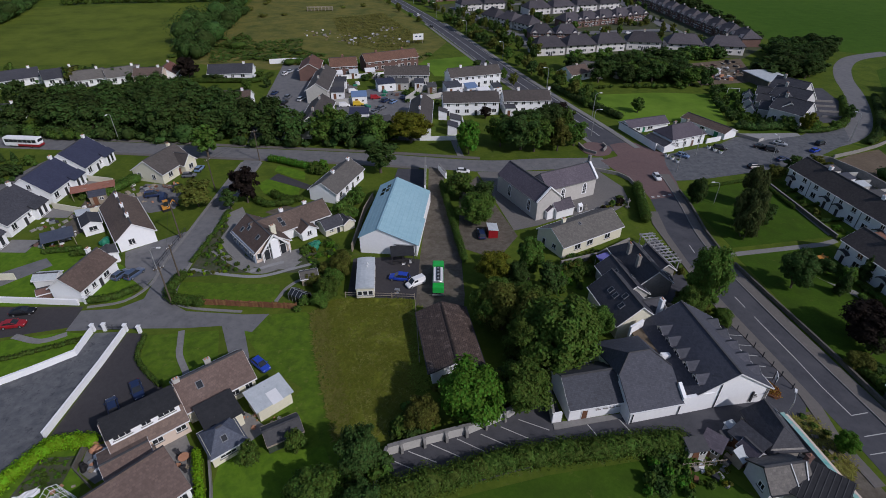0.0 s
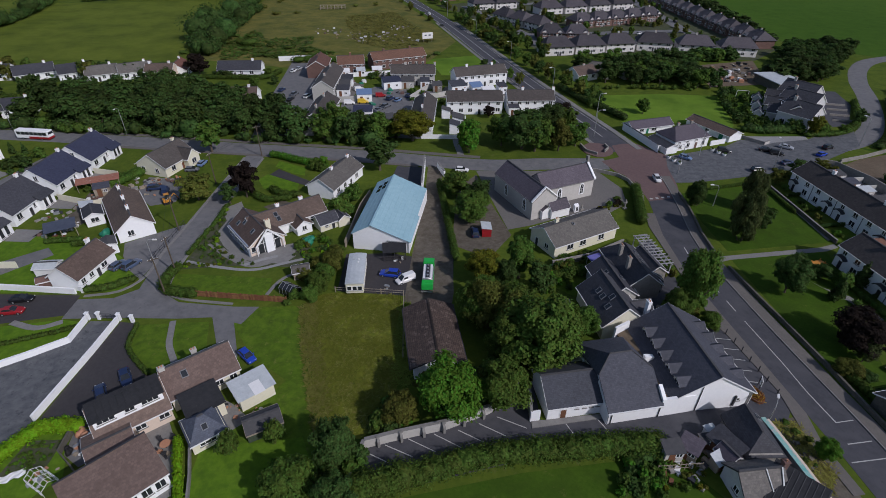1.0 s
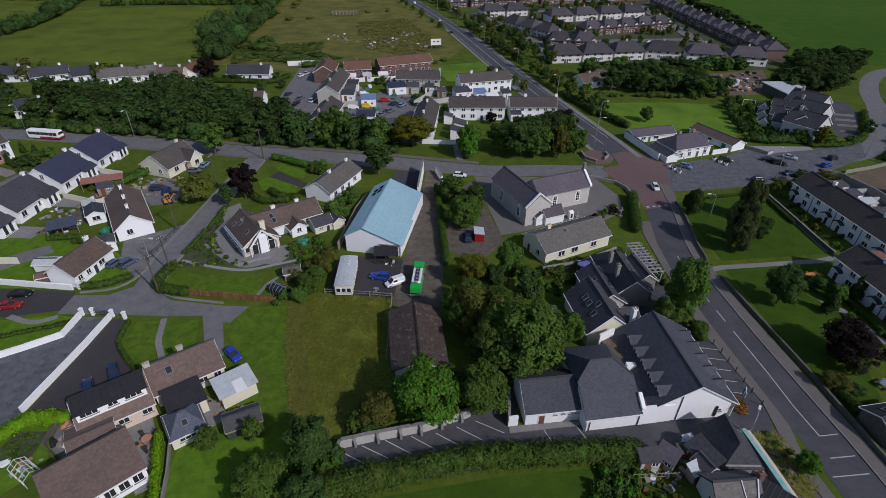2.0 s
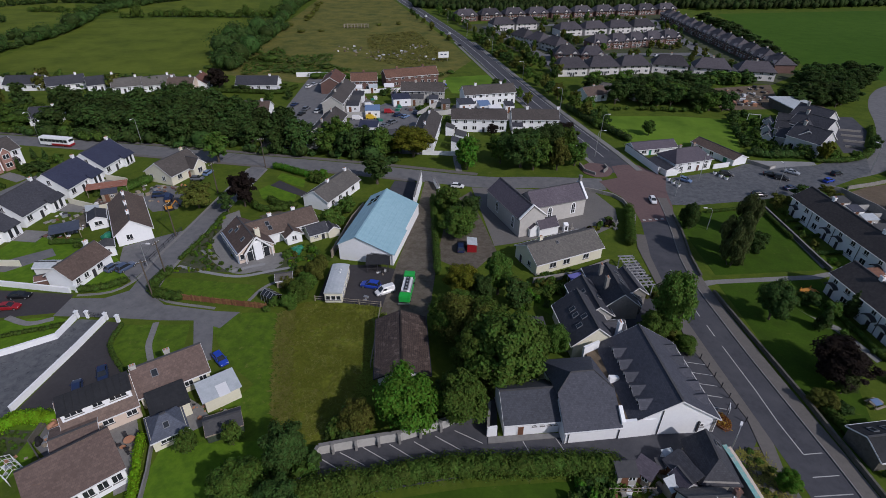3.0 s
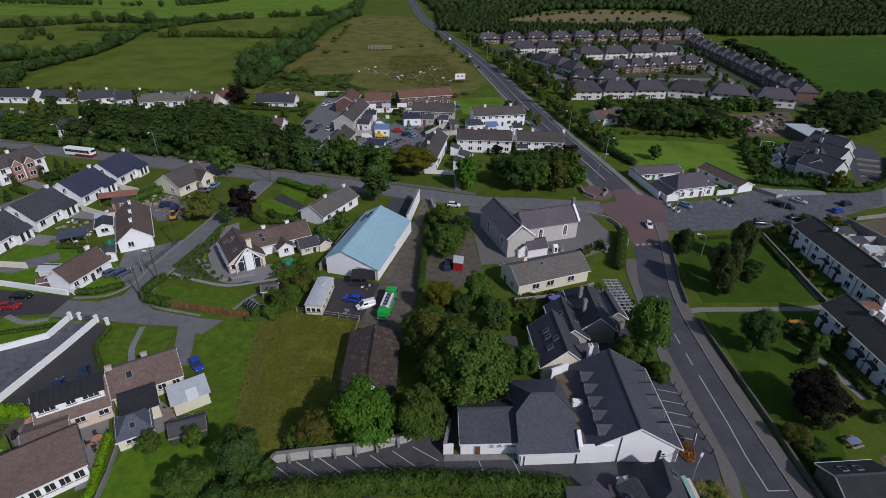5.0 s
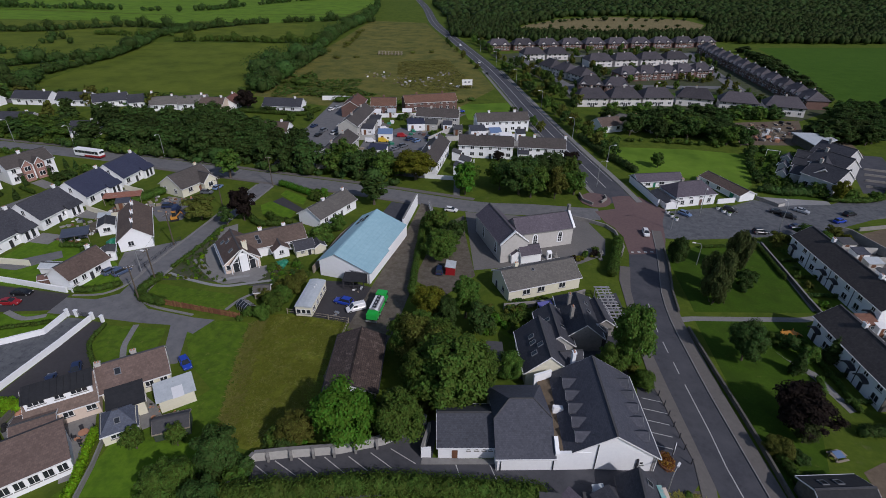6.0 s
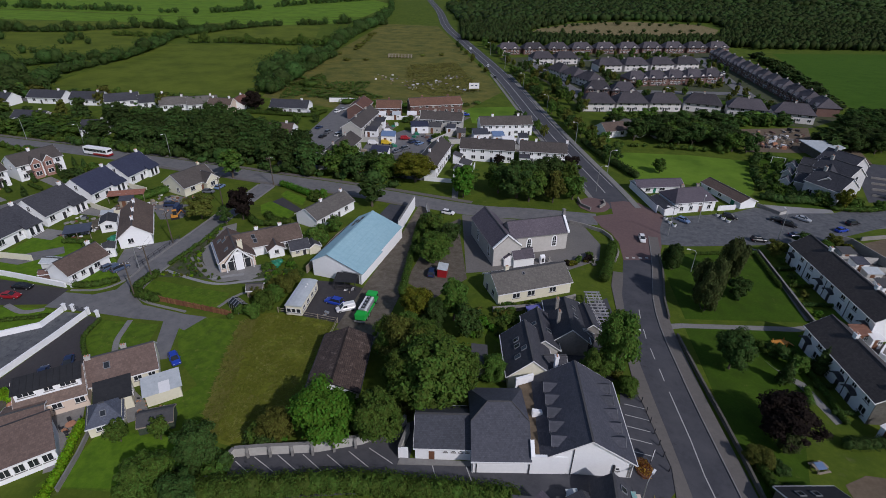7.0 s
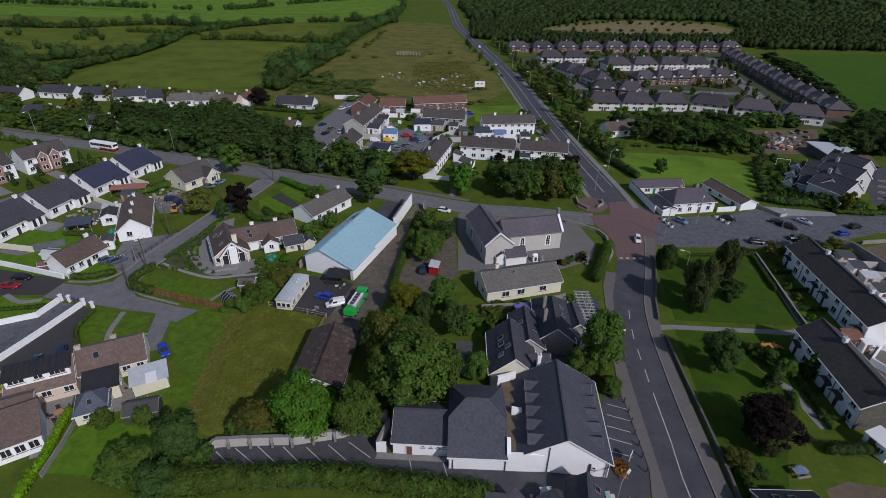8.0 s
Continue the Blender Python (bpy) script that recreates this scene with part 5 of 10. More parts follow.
# parapet and flat roof between hall and public house
part("parapet", upright([(7.02, -0.05, 3.0), (7.5, -0.05, 3.0), (7.5, 1.6, 4.1), (7.02, 1.6, 4.1)]), M["white"], hall)
part("parapet", upright([(7.5, -0.05, 3.0), (11.4, 0.0, 3.0), (11.4, 0.35, 3.0), (7.5, 0.35, 3.0)]), M["white"], hall)
part("flat_roof", plate([(7.05, 0.35, 2.5), (10.3, 0.35, 2.5), (8.9, 13.6, 2.5), (7.05, 13.0, 2.5)], 0.3), M["soil"], hall, "mossy brown flat roof")
part("parapet", upright([(6.6, 12.2, 3.8), (9.2, 13.2, 3.8), (9.1, 13.5, 3.8), (6.5, 12.5, 3.8)]), M["white"], hall)
part("vent_hood", upright([(8.1, 6.6, 3.5), (9.4, 6.6, 3.3), (9.4, 7.2, 3.3), (8.1, 7.2, 3.5)], 2.4), M["white"], hall)

annex = house("annex", 18.8, 45.3, 12, 6.9, 6.6, 2.4, 4.5, M["white"], R["slate"], "low white annex with grey slate roof and small windows",
              [("F", 0.3, 1.45, 0.45, 0.45, 0), ("F", 1.3, 1.45, 0.45, 0.45, 0), ("F", 2.2, 1.45, 0.45, 0.45, 0), ("F", 3.0, 1.45, 0.4, 0.45, 0)], [("F", -1.4, 0.9, 2.0, M["wood_brown"])], category="annex", oh=0.25)
garden_wall("wall_yard", [(14.2, 45.2), (14.1, 41.2)], 1.7, 0.25, M["grey_render"], "grey rendered yard wall", M["concrete"])
garden_wall("wall_yard_front", [(14.0, 41.1), (15.2, 41.4)], 1.7, 0.3, M["white"], "short white rendered yard wall", None)
patch("step_front", [(14.2, 40.0), (23.0, 41.9), (23.1, 42.6), (14.2, 41.0)], 0.12, M["concrete"], "raised concrete apron along an annex", "pavement")

merge(house("wing", -61.0, 111.4, -15, 3.6, 3.8, 2.6, 4.3, M["cream"], R["dull_tile"], "", [("R", 0, 0.8, 1.4, 1.2)]), cream_home)

# dormers, pipes and signs of the public house
def dormer(parent, m, w=1.7, d=1.9, h=1.25, wall=None, roof=None):
    """A small gabled dormer whose front faces local -y; m stands at the foot of its front."""
    r = part("dormer", upright([(-w / 2, 0, h), (w / 2, 0, h), (w / 2, d, h), (-w / 2, d, h)], -0.6), wall or M["white"], parent, "", m)
    bm = bmesh.new()
    q = [bm.verts.new(v) for v in ((-w / 2, 0, h), (w / 2, 0, h), (0, 0, h + 0.55), (-w / 2, 0.1, h), (w / 2, 0.1, h), (0, 0.1, h + 0.55))]
    for f in ((0, 1, 2), (5, 4, 3), (0, 3, 4, 1), (1, 4, 5, 2), (2, 5, 3, 0)):
        bm.faces.new([q[i] for i in f])
    part("dormer_gable", bm, wall or M["white"], r)
    for s in (-1, 1):
        part("dormer_roof", plate([(s * (w / 2 + 0.18), -0.25, h - 0.1), (0, -0.25, h + 0.62), (0, d + 0.9, h + 0.62), (s * (w / 2 + 0.18), d + 0.2, h - 0.1)], 0.07), roof or R["slate"], r)
        bm = bmesh.new()
        tube(bm, (s * (w / 2 + 0.2), -0.27, h - 0.1), (0, -0.27, h + 0.64), 0.03, sides=4)
        part("bargeboard", bm, M["lead"], r)
    fr, pn, sl = window_meshes(w - 0.5, min(0.9, h - 0.05), 1, M["pvc"])
    attach("window", fr, r, "", pose(0, 0, 0.05))
    attach("pane", pn, r, "", pose(0, 0, 0.05))


for i in range(5):
    u = -5.0 + i * 2.25
    dormer(pub, pose(u, 4.2, 3.3, 0, 0, 180), 1.75, 1.2, 0.62, M["grey_render"])
    dormer(pub, pose(u + 0.4, -4.3, 3.25), 1.5, 1.0, 0.55, M["grey_render"])
for u in (4.7, 1.9):
    bm = bmesh.new()
    tube(bm, (-6.87, u, 0), (-6.87, u, 3.0 + (5.4 - u) * 0.5), 0.06)
    part("downpipe", bm, M["dark_trim"], pub)
for v in (-5.2, -4.95):
    box_part("quoin", pub, -6.84, -6.79, v - 0.09, v + 0.09, 0.1, 2.5, M["concrete"])
add_window(pub, on_wall("L", 3.6, 1.2, 13.6, 10.8), 0.5, 0.5, 0)
box_part("flue", pub, -7.0, -6.82, -3.2, -3.0, 0.4, 2.2, M["dark_trim"])
for i in range(6):
    add_window(pub, on_wall("F", -5.2 + i * 2.1, 0.9, 13.6, 10.8), 1.0, 1.2, 1)

# dark slate buildings behind
yardpub = house("slate_inn", 33.4, 71.4, 100, 11.0, 5.6, 2.9, 5.2, M["stone"], R["slate_dark"], "old inn with clustered dark slate roofs", [], (), [(-2.0, 1.6, 1.0, M["stone"]), (1.6, 1.4, 1.0, M["stone"])], [("F", 1.6, 0.5), ("F", -0.6, 0.5)], hr=2.4, category="inn")
merge(house("wing", 29.5, 67.6, 102, 8.4, 4.6, 2.6, 4.3, M["grey_render"], R["slate_dark"], "", (), (), (), [("B", -2.2, 0.5), ("B", 0.6, 0.55), ("F", -1.0, 0.5)]), yardpub)
merge(house("wing", 37.0, 73.2, 104, 6.0, 3.2, 2.4, 3.6, M["stone"], R["slate_dark"], ""), yardpub)
merge(house("wing", 31.3, 60.6, 15, 4.6, 3.6, 2.4, 3.9, M["grey_render"], R["slate_dark"], ""), yardpub)
cons = thing("conservatory", 36.2, 68.8, 0, 20, "many-sided conservatory with a dark glazed roof", "conservatory")
ringp = [(2.0 * math.cos(k * math.pi / 4), 2.0 * math.sin(k * math.pi / 4)) for k in range(8)]
bm = bmesh.new()
prism(bm, ringp, 0, 2.2)
part("wall", bm, M["glass"], cons)
for k in range(8):
    p, q = ringp[k], ringp[(k + 1) % 8]
    part("roof_pane", plate([(p[0] * 1.05, p[1] * 1.05, 2.2), (q[0] * 1.05, q[1] * 1.05, 2.2), (0, 0, 3.4)], 0.05), R["felt"], cons)
    bm = bmesh.new()
    tube(bm, (p[0] * 1.06, p[1] * 1.06, 2.24), (0, 0, 3.46), 0.05, sides=6)
    tube(bm, (p[0] * 1.01, p[1] * 1.01, 0), (p[0] * 1.01, p[1] * 1.01, 2.2), 0.06, sides=6)
    part("glazing_bar", bm, M["steel"], cons)
M["bleached_wood"] = material("bleached_grey_timber", (0.22, 0.22, 0.23), (0.40, 0.40, 0.41), 0.8, 0.6, 4.0, 0.15, (0.14, 0.13, 0.13), 0.58)
perg = thing("pergola", 38.8, 77.0, 0, -77, "bleached grey timber pergola and framing beside an inn", "pergola")
for i in range(11):
    x = -4.5 + i * 0.9
    if i % 2 == 0:
        for y in (-1.0, 1.0):
            box_part("post", perg, x - 0.07, x + 0.07, y - 0.07, y + 0.07, 0, 2.3, M["bleached_wood"])
    box_part("rafter", perg, x - 0.07, x + 0.07, -1.4, 1.4, 2.46, 2.62, M["bleached_wood"])
for y in (-1.0, 0.0, 1.0):
    box_part("beam", perg, -4.9, 4.9, y - 0.08, y + 0.08, 2.3, 2.46, M["bleached_wood"])
for i in range(4):
    bm = bmesh.new()
    tube(bm, (-4.4 + i * 2.2, -1.0, 2.5), (-3.2 + i * 2.2, 1.0, 3.2), 0.07, sides=4)
    part("brace", bm, M["bleached_wood"], perg)
awn = thing("awning", 28.2, 73.6, 0, 28, "purple-blue sloping fabric awning", "awning")
part("canopy", plate([(-1.3, -0.9, 2.2), (1.3, -0.9, 2.2), (1.3, 0.9, 2.7), (-1.3, 0.9, 2.7)], 0.05), material("awning_cloth", (0.10, 0.10, 0.30), (0.14, 0.14, 0.38), 0.8, 0.5, 3.0, 0.05), awn)
for x in (-1.2, 1.2):
    for y, z in ((-0.8, 2.2), (0.8, 2.64)):
        box_part("post", awn, x - 0.04, x + 0.04, y - 0.04, y + 0.04, 0, z, M["steel"])

# long house behind it
long_house = thing("house", -30.67, 29.03, 0, 48, "long house with one weathered pinkish tiled slope", "house")
part("wall", upright([(-4.3, -2.6, 2.5), (4.3, -2.6, 2.5), (4.3, 2.7, 3.85), (-4.3, 2.7, 3.85)]), M["white"], long_house)
part("roof", plate([(-4.5, -2.87, 2.6), (4.5, -2.87, 2.6), (4.5, 2.87, 4.0), (-4.5, 2.87, 4.0)], 0.13), R["pink_tile"], long_house)
box_part("gutter", long_house, -4.5, 4.5, -3.0, -2.88, 2.44, 2.56, M["pvc"])
box_part("ridge_capping", long_house, -4.5, 4.5, 2.84, 3.0, 3.9, 4.1, M["dark_trim"])
for u in (3.4, 2.0, 0.6, -0.8, -2.2):
    add_window(long_house, pose(u, -2.6, 0.9), 1.1, 1.2)

# dormer house: wide flat dormer with a ribbed felt roof
box_part("dormer", dorm, -3.7, 3.7, -2.2, 0.3, 3.0, 4.62, M["white"])
part("dormer_roof", plate([(-3.95, -2.55, 4.66), (3.95, -2.55, 4.66), (3.95, 0.5, 5.22), (-3.95, 0.5, 5.22)], 0.14), R["black_felt"], dorm, "dark ribbed felt dormer roof")
for i in range(11):
    x = -3.7 + i * 0.74
    part("roof_batten", plate([(x - 0.035, -2.5, 4.72), (x + 0.035, -2.5, 4.72), (x + 0.035, 0.45, 5.28), (x - 0.035, 0.45, 5.28)], 0.07), R["black_felt"], dorm)
for x, w in ((-2.4, 1.9), (0.1, 1.1), (2.3, 1.9)):
    add_window(dorm, pose(x, -2.2, 3.72), w, 0.72, 2 if w > 1.5 else 1)
add_window(dorm, on_wall("F", 0.4, 1.0, 7.8, 6.0), 1.2, 1.0)
add_window(dorm, on_wall("F", 3.0, 1.0, 7.8, 6.0), 1.2, 1.0)
merge(house("lean", -34.2, 33.9, 41, 4.6, 5.2, 2.2, 3.2, M["peach"], R["pink_tile"], ""), dorm)
ext = thing("house_extension", -26.2, 40.2, 0, 41, "cream extension under a black lean-to roof", "extension")
part("wall", upright([(-2.2, -1.6, 2.3), (2.0, -1.6, 2.3), (2.0, 1.9, 3.0), (-2.2, 1.9, 3.0)]), M["cream"], ext)
part("roof", plate([(-2.4, -1.9, 2.42), (2.2, -1.9, 2.42), (2.2, 2.0, 3.2), (-2.4, 2.0, 3.2)], 0.1), R["black_felt"], ext)
add_window(ext, pose(2.02, 0.3, 0.9, 0, 0, 90), 1.1, 1.0)
sunroom = house("sunroom", -24.9, 37.1, 41, 4.0, 3.8, 2.2, 3.7, M["cream"], R["blue_slate"], "cream sunroom with a blue-grey hipped slate roof",
                [("F", -0.2, 0.8, 1.9, 1.1, 2), ("R", 0, 0.8, 1.6, 1.1, 1)], hl=1.85, hr=1.85, category="extension", skylights=[("F", 0.0, 0.4, 0.7, 0.8)])
store = thing("garden_shed", -21.3, 43.3, 0, 43, "pale rendered shed with a patched sheet roof", "shed")
part("wall", upright([(-2.2, -1.6, 2.1), (2.2, -1.6, 2.1), (2.2, 1.6, 2.45), (-2.2, 1.6, 2.45)]), M["cream"], store)
part("roof", plate([(-2.5, -1.9, 2.14), (2.5, -1.9, 2.14), (2.5, 1.9, 2.56), (-2.5, 1.9, 2.56)], 0.07), M["tin_sheet"], store)
part("roof_patch", plate([(-0.4, -2.1, 2.18), (1.0, -2.1, 2.18), (1.0, 0.0, 2.41), (-0.4, 0.0, 2.41)], 0.03), M["pvc"], store)
house("garden_shed", -18.4, 38.5, 31, 4.2, 2.8, 1.6, 2.4, M["green_timber"], R["felt"], "low dark green shed with felt roof", category="shed", oh=0.15, side=0.1, trim=M["wood_pale"])

# cottage wing with the white A-shaped porch and blue west front
wing = house("wing", -33.3, 79.75, 132, 9.6, 6.6, 2.3, 4.7, M["peach"], R["brown_tile"], "", (), (), (), [("B", 1.2, 0.6), ("B", 2.6, 0.35), ("B", -2.6, 0.55)], oh=0.3)
merge(wing, cottage)
CM = cottage.matrix_basis.inverted()
am = CM @ pose(-29.9, 76.35, 0, 0, 0, 42)
bm = bmesh.new()
q = [bm.verts.new((x, y, z)) for y in (-0.14, -0.02) for x, z in ((-2.15, 0.1), (2.15, 0.1), (2.15, 2.1), (0, 4.5), (-2.15, 2.1))]
bm.faces.new(q[:5])
bm.faces.new(q[5:][::-1])
for k in range(5):
    bm.faces.new((q[(k + 1) % 5], q[k], q[5 + k], q[5 + (k + 1) % 5]))
part("glazed_front", bm, M["glass"], cottage, "dark glazed gable front", am)
for s_ in (-1, 1):
    bm = bmesh.new()
    box(bm, -0.17, 0.17, -0.05, 0.05, 0.0, math.hypot(2.6, 2.95), pose(s_ * 2.6, -0.62, 1.85) @ pose(0, 0, 0, 0, -s_ * math.degrees(math.atan2(2.6, 2.95)), 0))
    part("bargeboard", bm, M["pvc"], cottage, "broad white bargeboard", am)
    part("porch_roof", plate([(s_ * 2.75, -0.58, 1.9), (0, -0.58, 4.95), (0, 1.6, 4.95), (s_ * 2.75, 1.6, 1.9)], 0.1), R["brown_tile"], cottage, "", am)
    for x in (1.0, 2.1):
        box_part("glazing_bar", cottage, s_ * x - 0.05, s_ * x + 0.05, -0.18, -0.1, 0.1, 2.15 + (2.15 - x) * 1.1, M["pvc"], "", am)
box_part("glazing_bar", cottage, -2.15, 2.15, -0.18, -0.1, 2.05, 2.15, M["pvc"], "", am)
part("wall_panel", upright([(-0.75, -0.55, 3.6), (0.75, -0.55, 3.6), (0.75, -0.14, 3.9), (-0.75, -0.14, 3.9)]), M["white"], cottage, "tall white panel", am)
for x in (-2.5, 2.5):
    box_part("porch_post", cottage, x - 0.08, x + 0.08, -0.7, -0.54, 0.0, 1.95, M["pvc"], "", am)
add_window(cottage, am @ pose(-2.95, -0.02, 0.8), 0.8, 1.1, 0)
add_chimney(cottage, -5.3, -5.2, 3.8, 5.5, M["cream"], 0.9, 0.6)
bl = material("blue_grey_render", (0.20, 0.24, 0.30), (0.28, 0.32, 0.38), 0.8, 0.4, 2.5, 0.06)
wm = CM @ pose(-35.75, 77.5, 0, 0, 0, -48)
part("west_front", upright([(-4.7, -0.25, 2.3), (4.7, -0.25, 2.3), (4.7, 0.3, 2.3), (-4.7, 0.3, 2.3)]), bl, cottage, "blue-grey rendered front", wm)
for u in (-3.6, -1.2, 1.2, 3.6):
    add_window(cottage, wm @ pose(u, -0.25, 0.7), 1.5, 1.3, 1)
merge(house("porch", -25.9, 83.3, 130, 2.8, 3.0, 2.0, 3.0, W_, R["brown_tile"], "", [("L", 0, 0.9, 0.9, 0.9)]), cottage)
house("garden_shed", -21.6, 85.2, 40, 3.8, 3.0, 1.9, 3.0, M["cream"], R["slate_dark"], "small cream outbuilding with dark tiled roof", [("F", -0.6, 0.8, 0.8, 0.9)], [("F", 0.8, 0.8, 1.7, M["dark_trim"])], category="shed")
house("garden_shed", -18.9, 86.6, 130, 2.6, 2.4, 1.7, 2.5, M["cream"], R["slate_dark"], "small cream shed with dark roof", category="shed", oh=0.15)

# mobile home
mob = thing("mobile_home", -12.4, 67.7, 0, 96, "long cream mobile home with a grey curved roof", "mobile home")
mob.matrix_basis = pose(-12.5, 68.5, 0, 0, 0, 96) @ Matrix.Diagonal((0.86, 0.95, 0.92, 1))
bm = bmesh.new()
box(bm, -4.8, 4.8, -1.5, 1.5, 0.35, 2.55)
bmesh.ops.bevel(bm, geom=list(bm.edges), offset=0.08, segments=2, affect="EDGES")
part("body", bm, M["cream"], mob)
bm = bmesh.new()
arc = [(-1.6, 2.5), (-1.55, 2.62), (-0.8, 2.78), (0, 2.83), (0.8, 2.78), (1.55, 2.62), (1.6, 2.5)]
ra = [bm.verts.new((-4.95, y, z)) for y, z in arc]
rb = [bm.verts.new((4.95, y, z)) for y, z in arc]
for i in range(6):
    bm.faces.new((ra[i], rb[i], rb[i + 1], ra[i + 1]))
bm.faces.new(ra[::-1])
bm.faces.new(rb)
bm.faces.new((ra[0], ra[6], rb[6], rb[0]))
part("roof", bm, M["tin_sheet"], mob)
for u in (-0.9, 0.0, 0.9):
    add_window(mob, pose(-4.8, u, 1.0, 0, 0, -90), 0.8, 0.95, 0)
for u in (-3.4, -1.2, 1.2, 3.4):
    add_window(mob, pose(u, -1.5, 1.1), 1.2, 0.9, 1)
for x, y in ((2.6, -0.3), (1.6, -0.3)):
    bm = bmesh.new()
    tube(bm, (x, y, 2.75), (x, y, 3.0), 0.16)
    part("roof_vent", bm, M["pvc"], mob)
for x in (-4, 0, 4):
    for y in (-1.1, 1.1):
        box_part("support", mob, x - 0.15, x + 0.15, y - 0.15, y + 0.15, 0, 0.36, M["concrete"])

# white public house on the square
wp = house("white_public_house", 62.3, 131.9, 24.4, 11.4, 7.0, 3.1, 5.3, W_, R["purple_slate"], "white public house with hipped weathered slate roof",
           [("F", -3.6, 0.7, 1.0, 1.1), ("F", -1.0, 0.7, 1.0, 1.1), ("F", 4.0, 0.7, 1.0, 1.1), ("F", -4.2, 2.1, 0.9, 0.75), ("F", -1.4, 2.1, 0.9, 0.75), ("F", 1.4, 2.1, 0.9, 0.75), ("F", 4.2, 2.1, 0.9, 0.75)], [("F", 1.6, 1.0, 2.1, M["brick"]), ("F", -5.2, 0.9, 2.0, M["brick"])],
           [(-2.2, 0.2, 0.9, M["stone"]), (2.2, 0.2, 0.9, M["stone"])], hl=2.6, hr=2.6, category="public house")
merge(house("wing", 56.2, 141.6, 20, 13.0, 4.6, 2.0, 3.2, W_, R["purple_slate"], "", [("F", -3.5, 0.7, 1.4, 1.2), ("F", 0.5, 0.7, 1.6, 1.2)], [("F", -1.6, 0.9, 2.0, M["plastic_green"])]), wp)
merge(house("wing", 56.4, 128.6, 112, 7.4, 3.4, 1.9, 2.5, W_, R["slate_dark"], ""), wp)
garden_wall("wall_pub_yard", [(54.6, 126.0), (49.4, 141.4)], 2.0, 0.3, M["white"], "white rendered yard wall with dark plinth", M["dark_trim"])
house("outbuilding", 74.2, 141.2, 119, 14.4, 4.8, 1.9, 2.9, W_, R["brown_tile"], "long white outbuilding with rusty slate roof", [("B", -4, 0.6, 1.2, 0.9), ("B", 0, 0.6, 1.2, 0.9)], [("B", 4.6, 1.6, 1.8, M["plastic_green"])], category="outbuilding")
garden_wall("wall_pub_gate", [(69.8, 131.2), (74.4, 133.2)], 1.3, 0.25, M["white"], "low white rendered wall", None)

# grey guest house with a row of gables, its rear wings and pale canopy
gh = house("guest_house", 100.4, 147.6, 127, 9.0, 8.0, 4.4, 7.2, M["pale_render"], R["slate_dark"], "tall pale rendered guest house with dark slate roofs and stepped gables",
           [("L", -2, 0.9, 1.2, 1.4), ("L", 2, 0.9, 1.2, 1.4), ("L", 0, 3.4, 1.2, 1.3), ("B", -2.5, 1.0, 1.2, 1.3), ("B", 1.5, 1.0, 1.2, 1.3)], (), [(2.6, 0.3, 1.2, M["grey_render"])], category="guest house")
for gx, gy in ((105.6, 157.6), (110.0, 166.6)):
    merge(house("gable_wing", gx, gy, 127, 10.0, 8.0, 4.6, 7.4, M["pale_render"], R["slate_dark"], "", [("L", -2, 0.9, 1.2, 1.4), ("L", 2, 0.9, 1.2, 1.4), ("L", 0, 3.4, 1.2, 1.3)], (), [(2.6, 0.3, 1.2, M["grey_render"])]), gh)
merge(house("link", 102.2, 154.6, 66, 18.0, 6.0, 4.2, 6.4, M["grey_render"], R["slate_dark"], ""), gh)
for x, y, r_, l_ in ((96.2, 152.4, -30, 4.6), (98.8, 159.4, -30, 4.6), (102.2, 166.6, -30, 4.6)):
    merge(house("rear_wing", x, y, r_, l_, 3.4, 3.0, 4.8, M["grey_render"], R["slate_dark"], "", [("L", 0, 1.0, 1.4, 1.1)]), gh)
    merge(house("rear_porch", x - 4.2, y + 1.5, r_ + 90, 2.6, 2.2, 2.2, 3.2, M["pale_render"], R["slate"], ""), gh)
can = thing("flat_roofed_extension", 112.6, 189.0, 0, 0, "low extension with a large pale flat roof", "extension")
part("wall", upright([(-4.4, 3.6, 2.7), (4.8, 5.2, 2.7), (6.2, -1.4, 2.7), (-2.2, -9.4, 2.7)]), M["dark_stone"], can)
part("roof", plate([(-5.0, 4.2, 3.0), (5.4, 5.9, 3.0), (7.0, -1.4, 3.0), (-2.6, -10.4, 3.0)], 0.25), M["tin_sheet"], can)

# old stone cottages by the lane, with peeling turquoise wall tops
c1 = house("stone_cottage", 39.6, 39.0, -86, 5.6, 4.0, 2.2, 3.9, M["stone"], R["slate_dark"], "old stone cottage with hipped dark slate roof", (), (), (), [("B", -1.6, 0.45)], hr=2.0, trim=M["dark_trim"])
merge(house("wing", 36.9, 38.7, -64, 2.6, 1.7, 1.7, 2.3, M["stone"], R["slate_dark"], "", trim=M["dark_trim"]), c1)
merge(house("wing", 35.9, 36.5, -64, 2.2, 1.9, 1.8, 2.6, M["pale_render"], R["purple_slate"], "", [("R", 0, 0.7, 0.7, 0.8)], trim=M["pale_render"], oh=0.12, side=0.1), c1)
R["stained_slate"] = roof_material("stained_slate_roof", (0.10, 0.094, 0.09), (0.18, 0.167, 0.155), (0.27, 0.245, 0.215), (0.35, 0.28), moss_at=0.56)
c2 = house("stone_cottage", 37.4, 33.3, 9, 4.8, 3.7, 2.3, 3.8, M["pale_render"], R["stained_slate"], "old pale-gabled cottage with a stained and patched slate roof", [("L", 0.6, 0.9, 0.9, 0.9)], (), (), trim=M["dark_trim"])
part("flashing", plate([(2.2, -0.1, 3.92), (2.34, -0.1, 3.92), (1.9, -2.1, 2.22), (1.75, -2.1, 2.22)], 0.05), M["tin_sheet"], c2)
